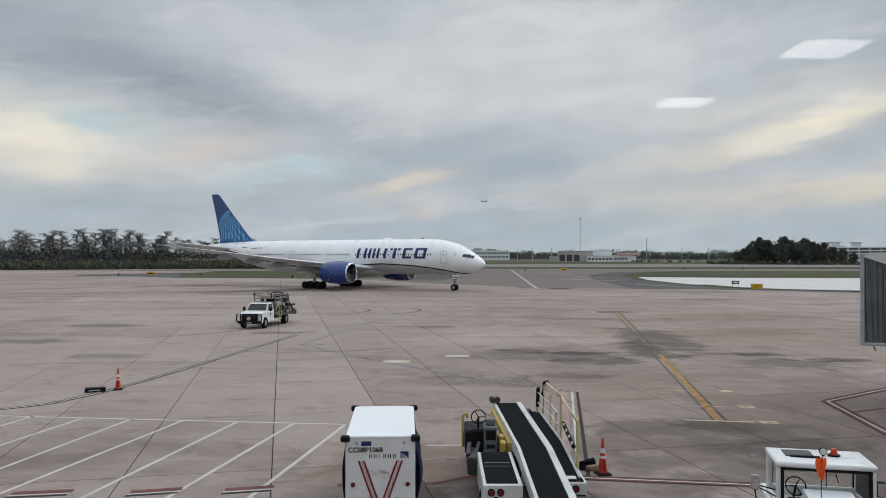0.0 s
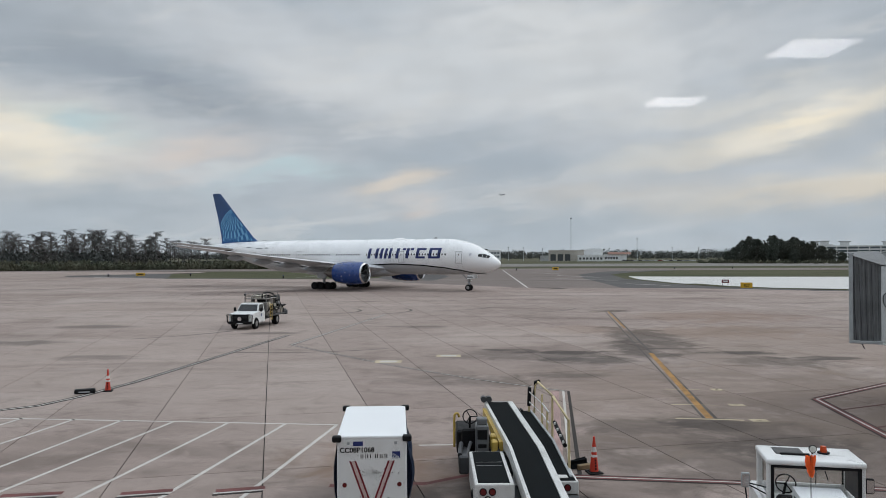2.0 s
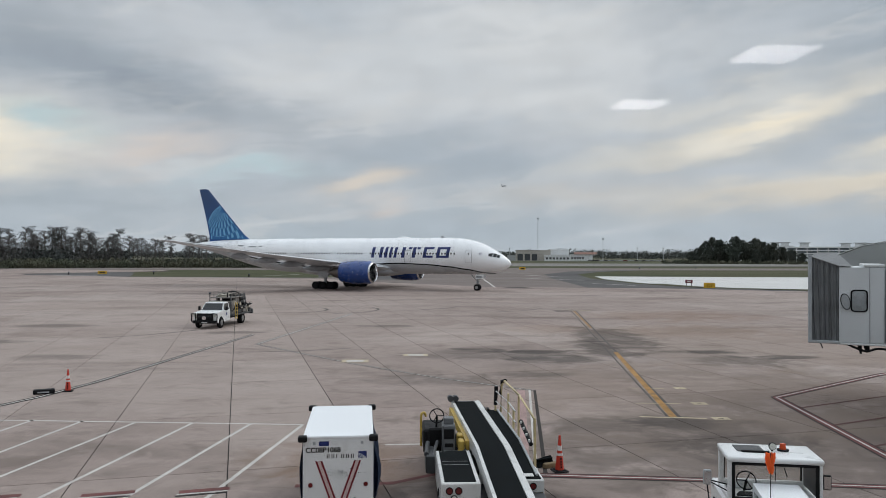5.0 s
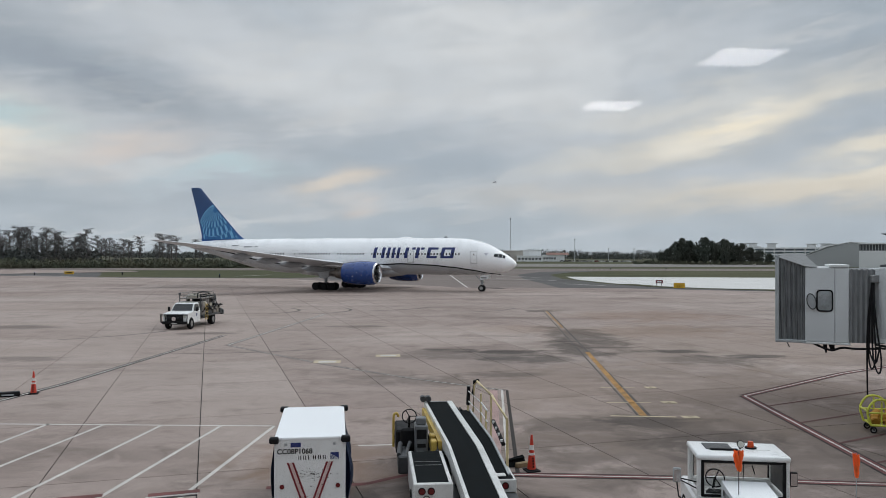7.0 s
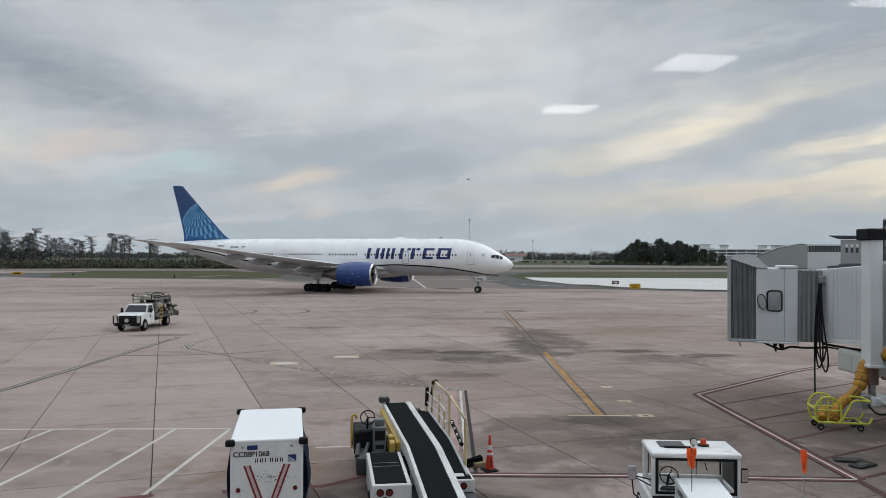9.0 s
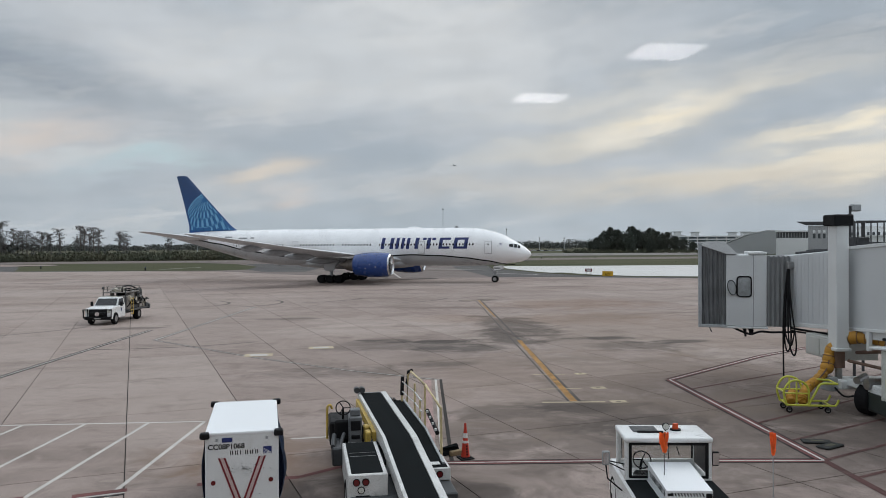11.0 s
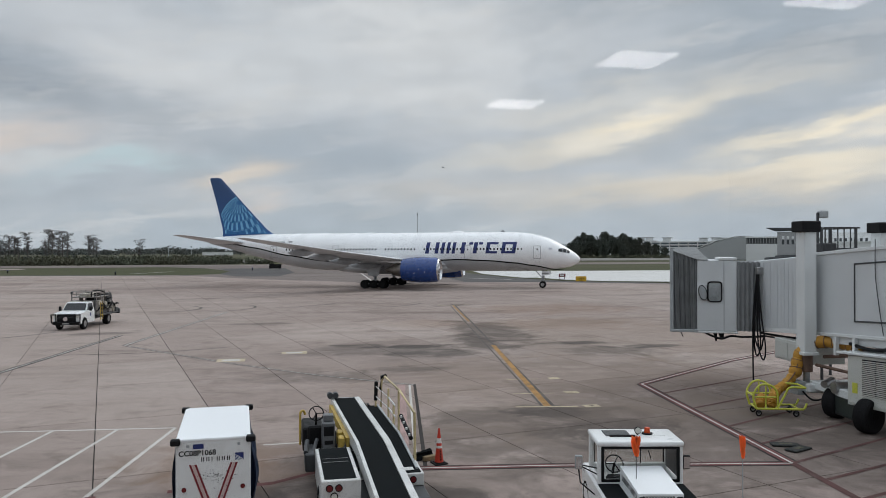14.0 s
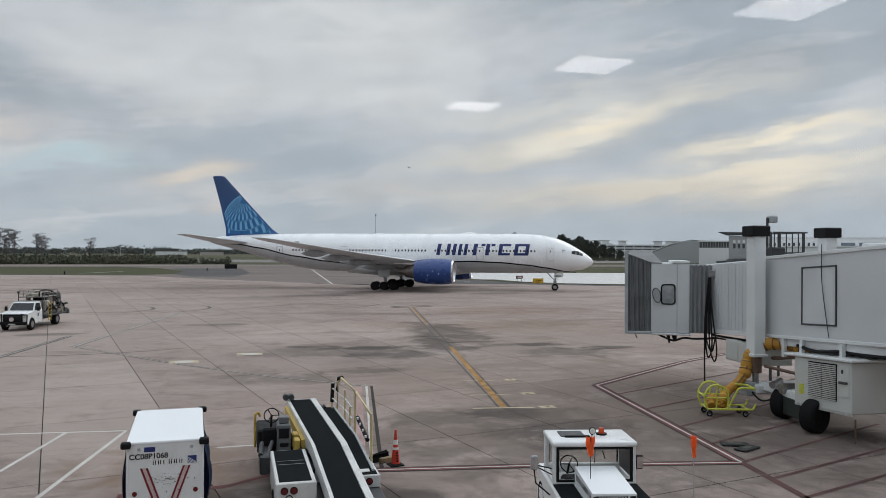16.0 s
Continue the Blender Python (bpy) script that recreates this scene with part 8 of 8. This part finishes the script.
def woods():
    rnd = random.Random(3)
    bald = [tree("cypress_tree", "bare grey flat-topped cypress in the tree line", 14.0 + 1.0 * k, 20 + k, 2.9, 24 + 3 * k, M_CYPRESS, 0.95, "cypress tree line", True, 0.38) for k in range(4)]
    oaks = [tree("broadleaf_tree", "dark green broadleaf tree in a dense clump", 17 + 1.5 * k, 40 + k, 6.2, 34, M_OAK, 2.1, "broadleaf clump", False, 0.12) for k in range(3)]
    spots = []
    a = -34.0
    while a < -19.0:
        spots.append((a + rnd.uniform(-0.12, 0.12), rnd.uniform(385, 430)))
        a += rnd.uniform(0.11, 0.34)
    for az in (-18.8, -18.5, -18.25, -18.0, -17.85, -17.6, -17.4, -17.1, -16.85, -16.3, -15.3, -15.1, -14.9, -14.5, -14.25, -14.0, -12.65, -12.2):
        spots.append((az, rnd.uniform(385, 420)))
    spots += [(-12.4, 405), (-29, 440), (-27, 445), (-25, 440), (-22.7, 442), (-20, 440)]
    used = {}
    for k, (az, d) in enumerate(spots):
        i = rnd.randrange(4)
        x, y = at_dir(az, d)
        m = pose(x, y, -0.3, 0, 0, rnd.uniform(0, 360)) 
        if i not in used:
            used[i] = True
            bald[i].matrix_basis = m
            continue
        c = copy_thing(bald[i], m)
        s = rnd.uniform(0.78, 1.14) if az < -19 else rnd.uniform(0.74, 1.02)
        c.scale = (s, s, s)
    for i in range(4):
        if i not in used:
            x, y = at_dir(-31 + i, 400)
            bald[i].matrix_basis = pose(x, y, -0.3)
    lone = copy_thing(bald[0], pose(*at_dir(-9.5, 380), -0.3, 0, 0, 40))
    lone.scale = (0.84, 0.84, 0.84)
    tagged(lone, "lone flat-topped tree standing above the scrub")
    first = set()
    for az, d, s in ((20.9, 560, 0.45), (21.5, 560, 0.72), (22.2, 575, 1.04), (22.8, 560, 0.80), (23.3, 585, 0.66), (23.9, 560, 1.05), (24.5, 580, 0.78), (25.2, 560, 0.98), (25.7, 575, 0.74), (26.2, 560, 0.70), (26.8, 570, 0.60), (27.4, 560, 0.52), (28.0, 572, 0.44), (22.0, 545, 0.55), (23.7, 545, 0.6), (25.1, 548, 0.55)):
        i = rnd.randrange(3)
        x, y = at_dir(az, d)
        m = pose(x, y, -0.3, 0, 0, rnd.uniform(0, 360))
        if i not in first:
            first.add(i)
            oaks[i].matrix_basis = m
            oaks[i].scale = (s, s, s)
        else:
            c = copy_thing(oaks[i], m)
            c.scale = (s, s, s)
    for i in range(3):
        if i not in first:
            oaks[i].matrix_basis = pose(*at_dir(24 + i, 590), -0.3)
    # understorey along the tree line
    for name, label, m, bands in (("understorey", "tangled dark undergrowth below the cypresses", M_SHRUB_DULL, ((-36, -19.4, 374, 428, 9.4, 1100), (-19.4, -11.5, 374, 420, 4.2, 360))),
                                  ("scrub", "dense olive green scrub along the drainage bank", M_SHRUB, ((-36, -13.5, 355, 374, 4.4, 760), (-13.5, -3.5, 350, 385, 4.4, 420), (-3.5, -0.5, 350, 370, 3.2, 60), (20, 28.8, 540, 556, 3.0, 160), (19, 20.6, 545, 560, 4.0, 40)))):
        verts, faces = [], []
        for a0, a1, d0, d1, h, n in bands:
            for _ in range(n):
                x, y = at_dir(rnd.uniform(a0, a1), rnd.uniform(d0, d1))
                hh = h * rnd.uniform(0.35, 1.0) ** 1.4
                quad_cloud(verts, faces, rnd, (x, y, hh * 0.5 - 0.2), (hh * 0.6, hh * 0.6, hh * 0.55), 34, 0.36 + hh * 0.045)
        mesh = mesh_part(name, verts, faces, m, None, label, "stuff")
        tagged(mesh, category="shrubs")
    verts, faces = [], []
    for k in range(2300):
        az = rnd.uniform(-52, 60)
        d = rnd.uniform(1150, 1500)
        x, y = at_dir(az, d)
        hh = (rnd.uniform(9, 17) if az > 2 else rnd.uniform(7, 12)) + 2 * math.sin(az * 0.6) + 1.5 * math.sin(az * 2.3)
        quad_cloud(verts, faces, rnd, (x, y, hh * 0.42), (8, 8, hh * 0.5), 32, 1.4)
    tagged(mesh_part("far_woods", verts, faces, M_WOOD, None, "low woods along the horizon, haze put into their colour", "stuff"), category="woods")


woods()

M_FARWHITE = pbr("far_white_wall", (0.70, 0.71, 0.71), 0.7, var=0.04, scale=0.1)
M_FARGREY = pbr("far_grey_wall", (0.36, 0.37, 0.37), 0.7, var=0.05, scale=0.1)
M_FARBEIGE = pbr("far_beige_wall", (0.42, 0.39, 0.35), 0.7, var=0.05, scale=0.1)
M_FARDARK = pbr("far_dark_opening", (0.05, 0.055, 0.06), 0.5, var=0.1, scale=0.1)
M_FARGLASS_SHADE = pbr("far_window_glass_and_deck_shade", (0.16, 0.19, 0.21), 0.25, var=0.1, scale=0.1)
M_TERRACOTTA = pbr("terracotta_roof", (0.20, 0.105, 0.080), 0.8, var=0.15, scale=0.3)


def site(name, label, az, d, category="building", group=""):
    x, y = at_dir(az, d)
    return thing(name, label, category, group, loc=(x, y, -0.3), rz=-az)


def wall_block(root, x0, x1, h, depth=20, m=None, y0=0.0, z0=0.0, name="wall", roof=True):
    b = bmesh.new()
    box(b, (x0, y0, z0), (x1, y0 + depth, h))
    w = part(name, b, m or M_FARWHITE, root)
    if roof:
        b = bmesh.new()
        box(b, (x0 - 0.3, y0 - 0.3, h), (x1 + 0.3, y0 + depth + 0.3, h + 0.5))
        part("parapet", b, m or M_FARWHITE, w)
    return w


def window_row(wall, x0, x1, z, w, h, n, m=None, y=-0.06):
    b0 = bmesh.new()
    box(b0, (-w / 2, y, -h / 2), (w / 2, 0.05, h / 2))
    first = part("window", b0, m or M_FARGLASS_SHADE, wall)
    for k in range(n):
        ob = first if k == 0 else new("window", first.data)
        ob.parent = wall
        ob.location = (x0 + (x1 - x0) * (k + 0.5) / n, 0, z)


def buildings():
    r = site("office_building", "white two-storey office block beyond the runway", 3.6, 950)
    w = wall_block(r, -24, 22, 11.5)
    window_row(w, -23, 21, 8.6, 2.6, 2.6, 12)
    window_row(w, -23, 21, 4.0, 2.6, 2.6, 12)
    wall_block(r, -22, -12, 14.5, 10, M_FARGREY, 4, 11.5, "penthouse")
    r = site("fire_station", "grey and white airfield fire station with dark bays", 10.4, 760)
    w = wall_block(r, -26, 8, 10.2, 24, M_FARBEIGE)
    window_row(w, -25, -4, 3.6, 5.2, 6.4, 3, M_FARDARK)
    wall_block(r, 7.5, 26, 10.8, 20, M_FARWHITE, 1.5)
    w2 = wall_block(r, 2, 27, 5.2, 6, M_FARWHITE, -6)
    w2.location = (0, 0, 0)
    b = bmesh.new()
    for k in range(7):
        box(b, (3.5 + 3.3 * k, -6.06, 1.6), (5.6 + 3.3 * k, -5.95, 3.6))
    part("ground_windows", b, M_FARDARK, w2, kind="stuff")
    wall_block(r, -34, -26, 5.0, 12, M_FARGREY)
    r = site("hall", "pale hall with a terracotta roof", 13.3, 770)
    w = wall_block(r, -12, 10, 6.5, 16, M_FARWHITE, roof=False)
    b = bmesh.new()
    prism(b, [(-1, 6.5), (17, 6.5), (8, 8.8)], -8, 14, "x")
    part("roof", b, M_TERRACOTTA, r, "terracotta roof")
    window_row(w, -11, 2, 3.0, 1.8, 2.0, 5, M_FARDARK)
    for az, d, h in ((10.08, 770, 42.0), (14.78, 770, 21.5), (5.5, 900, 15), (6.6, 860, 14), (8.0, 880, 13), (17.2, 900, 14), (19.0, 820, 13), (-7.6, 700, 10), (-6.1, 820, 10)):
        r = site("light_mast", "thin grey mast beyond the runway", az, d, "mast", "masts beyond the runway")
        b = bmesh.new()
        rod(b, (0, 0, 0), (0, 0, h), 0.34, 0.20, seg=8)
        part("pole", b, M_GREY, r, smooth=True)
        b = bmesh.new()
        box(b, (-0.6, -0.6, h - 0.6), (0.6, 0.6, h + 0.7), 0.15)
        part("head", b, M_DARKSTEEL, r)
    # parked cars in the far lot
    rnd = random.Random(8)
    cols = [pbr("car_paint", c, 0.3, var=0.05, scale=1, coat=0.3) for c in ((0.65, 0.65, 0.66), (0.05, 0.05, 0.06), (0.22, 0.23, 0.25), (0.5, 0.5, 0.5), (0.16, 0.03, 0.03))]
    for k in range(20):
        az = 13.9 + 0.27 * k + rnd.uniform(-0.05, 0.05)
        r = site("parked_car", "small parked car in the distant lot", az, rnd.uniform(730, 750), "car", "cars in the distant lot")
        b = bmesh.new()
        prism(b, [(-2.2, 0.4), (2.2, 0.4), (2.25, 0.85), (1.2, 1.0), (0.6, 1.5), (-1.1, 1.5), (-1.8, 1.0), (-2.25, 0.9)], -0.9, 0.9, "y")
        part("body", b, cols[rnd.randrange(5)], r)
        b = bmesh.new()
        prism(b, [(1.05, 1.0), (0.55, 1.42), (-1.0, 1.42), (-1.6, 1.0)], -0.92, 0.92, "y")
        part("windows", b, M_WINDOW, r)
        for x in (-1.4, 1.4):
            b = bmesh.new()
            rod(b, (x, -0.92, 0.33), (x, 0.92, 0.33), 0.33, seg=12)
            part("wheel", b, M_TYRE, r)
    # parking garage
    for az, d, w, h, n in ((29.6, 820, 74, 15.0, 5), (25.6, 900, 60, 17.5, 5), (32.6, 760, 40, 14.0, 4)):
        r = site("parking_garage", "open-sided concrete parking garage", az, d, group="parking garages")
        for k in range(n):
            z = h * k / n + 1.2
            b = bmesh.new()
            box(b, (-w / 2, -0.4, z), (w / 2, 30, z + 1.15))
            part("deck", b, M_FARWHITE, r)
        # a solid grey block stands in for the shade between the decks
        b = bmesh.new()
        box(b, (-w / 2 + 0.5, 3.0, 0), (w / 2 - 0.5, 29, h * (n - 1) / n + 1.3))
        part("core", b, M_FARGLASS_SHADE, r, "solid block standing in for the shaded interior")
        for k in range(9):
            b = bmesh.new()
            x = -w / 2 + 0.6 + (w - 1.2) * k / 8
            box(b, (x - 0.45, -0.2, 0), (x + 0.45, 0.9, h * (n - 1) / n + 1.2))
            part("column", b, M_FARWHITE, r)
        for x, hh in ((-w * 0.28, 4.5), (w * 0.2, 4.0), (w * 0.36, 4.2)):
            b = bmesh.new()
            box(b, (x - 4, 4, h * (n - 1) / n + 1.2), (x + 4, 12, h * (n - 1) / n + 1.4 + hh))
            tw = part("stair_tower", b, M_FARWHITE, r)
            b = bmesh.new()
            box(b, (x - 5.5, 2.5, h * (n - 1) / n + 1.4 + hh), (x + 5.5, 13, h * (n - 1) / n + 2.0 + hh))
            part("canopy", b, M_FARGREY, tw)
    r = site("maintenance_shed", "grey shed with a sloping roof", 32.2, 470)
    b = bmesh.new()
    prism(b, [(-17, 0), (13, 0), (13, 12.8), (6, 13.2), (-5, 11.0), (-17, 6.0)], 0, 22, "y")
    part("shell", b, M_FARGREY, r)
    b = bmesh.new()
    prism(b, [(-17.5, 6.2), (-5, 11.3), (6, 13.6), (13.3, 13.1), (13.3, 13.5), (6, 14.0), (-5, 11.7), (-17.5, 6.6)], -0.4, 22.4, "y")
    part("roof", b, M_FARWHITE, r)
    r = site("concourse", "low beige airport concourse with a window band", 34.6, 440)
    w = wall_block(r, -9, 9.5, 9.0, 18, M_FARWHITE, roof=False)
    b = bmesh.new()
    box(b, (-9, 0.6, 9.0), (9.5, 18, 12.2))
    up = part("window_band", b, M_FARDARK, r)
    for k in range(14):
        b = bmesh.new()
        box(b, (-8.8 + k * 1.36, 0.35, 9.0), (-8.45 + k * 1.36, 0.62, 12.2))
        part("mullion", b, M_FARGREY, up)
    b = bmesh.new()
    box(b, (-9.6, -0.4, 12.2), (10, 18.4, 12.9))
    part("roof", b, M_FARWHITE, r)
    r = site("terminal_pavilion", "grey pavilion with a flared dark roof", 36.4, 400)
    w = wall_block(r, -7, 5.5, 14.5, 14, M_FARGREY, roof=False)
    window_row(w, -5.5, 5.0, 9.6, 1.1, 2.2, 5, M_FARDARK)
    window_row(w, -5.5, 5.0, 11.8, 1.1, 1.2, 5, M_FARWHITE)
    b = bmesh.new()
    prism(b, [(-12, 16.5), (-8, 15.0), (6, 15.2), (6, 16.2), (-7, 16.4)], -1, 15, "y")
    part("roof", b, M_DARKSTEEL, r, "flared dark roof")
    r = site("far_terminal", "long white airport terminal wing", 41.8, 380)
    w = wall_block(r, -32, 40, 13.0, 20, M_FARWHITE)
    window_row(w, -30, -6, 10.2, 0.9, 1.6, 12, M_FARDARK)
    window_row(w, -4, 38, 9.5, 5.5, 3.0, 6, M_FARGLASS_SHADE)
    wall_block(r, -34, 30, 9.0, 9, M_FARWHITE, -9)
    r = site("far_warehouse", "low white warehouse far across the field", -4.3, 1040)
    wall_block(r, -19, 19, 3.8, 16, M_FARWHITE)
    r = site("far_shed", "low pale shed far across the field", -1.6, 1000)
    wall_block(r, -14, 14, 3.6, 14, M_FARBEIGE)


buildings()


def edge_light(x, y):
    root = thing("edge_light", "small dark taxiway edge marker", "edge light", "taxiway edge markers", loc=(x, y, -0.1))
    b = bmesh.new()
    rod(b, (0, 0, 0), (0, 0, 0.75), 0.16, 0.16, seg=10)
    part("stake", b, M_BLACK, root, smooth=True)
    b = bmesh.new()
    rod(b, (0, 0, 0.75), (0, 0, 0.92), 0.2, 0.12, seg=10)
    part("cap", b, M_NAVY, root, smooth=True)


for x, y in ((-40, 205), (-8, 240), (-73, 232), (32, 300), (100, 320), (125, 322), (-95, 226)):
    edge_light(x, y)

# ---------------------------------------------------------------- concrete slabs, with open joints
def trim(ring, mid):
    """Cuts a slab along the apron's edges that pass near it (the apron runs anticlockwise)."""
    for i in range(len(APRON)):
        a, b = Vector(APRON[i]), Vector(APRON[(i + 1) % len(APRON)])
        d = (b - a).normalized()
        along = (mid - a).dot(d)
        n = Vector((-d.y, d.x))
        if along < -4.5 or along > (b - a).length + 4.5 or abs((mid - a).dot(n)) > 6 or len(ring) < 3:
            continue
        out = []
        for k, p in enumerate(ring):
            q = ring[(k + 1) % len(ring)]
            dp, dq = (p - a).dot(n), (q - a).dot(n)
            if dp >= 0:
                out.append(p)
            if (dp >= 0) != (dq >= 0):
                out.append(p + (q - p) * (dp / (dp - dq)))
        ring = out
    return ring


def slabs():
    u, v = Vector((0.9789, 0.2045)), Vector((-0.2045, 0.9789))
    o = Vector((-2.5, 30.0))
    su, sv, g = 3.95, 7.6, 0.016
    me = bpy.data.meshes.new("slab")
    bm = bmesh.new()
    t = bmesh.new()
    prism(t, [(g, g), (su - g, g), (su - g, sv - g), (g, sv - g)], -0.02, 0.0, "z")
    t.verts.index_update()
    merge(bm, t)
    bm.to_mesh(me)
    bm.free()
    me.materials.append(M_CONCRETE)
    turn = math.degrees(math.atan2(u.y, u.x))
    verts, faces, near = [], [], 0
    for i in range(-110, 110):
        for j in range(-16, 44):
            c = o + u * (i * su) + v * (j * sv)
            mid = c + u * su / 2 + v * sv / 2
            if not any(inside(q, APRON) for q in (c, c + u * su, c + v * sv, c + u * su + v * sv, mid)):
                continue
            if -19 < mid.x < 25 and 10 < mid.y < 66 and near < 300 and abs(mid.x) < 0.62 * mid.y + 3:
                ob = new("slab", me)
                ob.parent = APRON_BED
                ob.matrix_basis = pose(c.x, c.y, 0, 0, 0, turn)
                near += 1
                continue
            ring = trim([c + u * p[0] + v * p[1] for p in ((g, g), (su - g, g), (su - g, sv - g), (g, sv - g))], mid)
            if len(ring) < 3:
                continue
            k, n = len(verts), len(ring)
            verts += [(q.x, q.y, 0.0) for q in ring] + [(q.x, q.y, -0.02) for q in ring]
            faces.append(tuple(range(k, k + n)))
            for a in range(n):
                b = (a + 1) % n
                faces.append((k + a, k + n + a, k + n + b, k + b))
    far = bpy.data.meshes.new("far_slabs")
    far.from_pydata(verts, [], faces)
    far.materials.append(M_CONCRETE)
    ob = new("far_slabs", far)
    ob.parent = APRON_BED
    tagged(ob, kind="stuff")


slabs()

# ---------------------------------------------------------------- what moves
def motions():
    walk(AIRLINER, [(t, pose(x, y, 0, 0, 0, h)) for t, x, y, h in TAXI])
    walk(CLIMBER, CLIMB)
    # the wheels roll with the ground that the airliner covers
    steps = [0.16 * k for k in range(101)]
    ts = [r[0] for r in TAXI]
    xs, ys = np.interp(steps, ts, [r[1] for r in TAXI]), np.interp(steps, ts, [r[2] for r in TAXI])
    run = np.concatenate([[0.0], np.cumsum(np.hypot(np.diff(xs), np.diff(ys)))])
    for w, r in WHEELS:
        at = w.location.copy()
        walk(w, [(t, pose(at.x, at.y, at.z, 0, math.degrees(d / r), 0)) for t, d in zip(steps, run)])


motions()
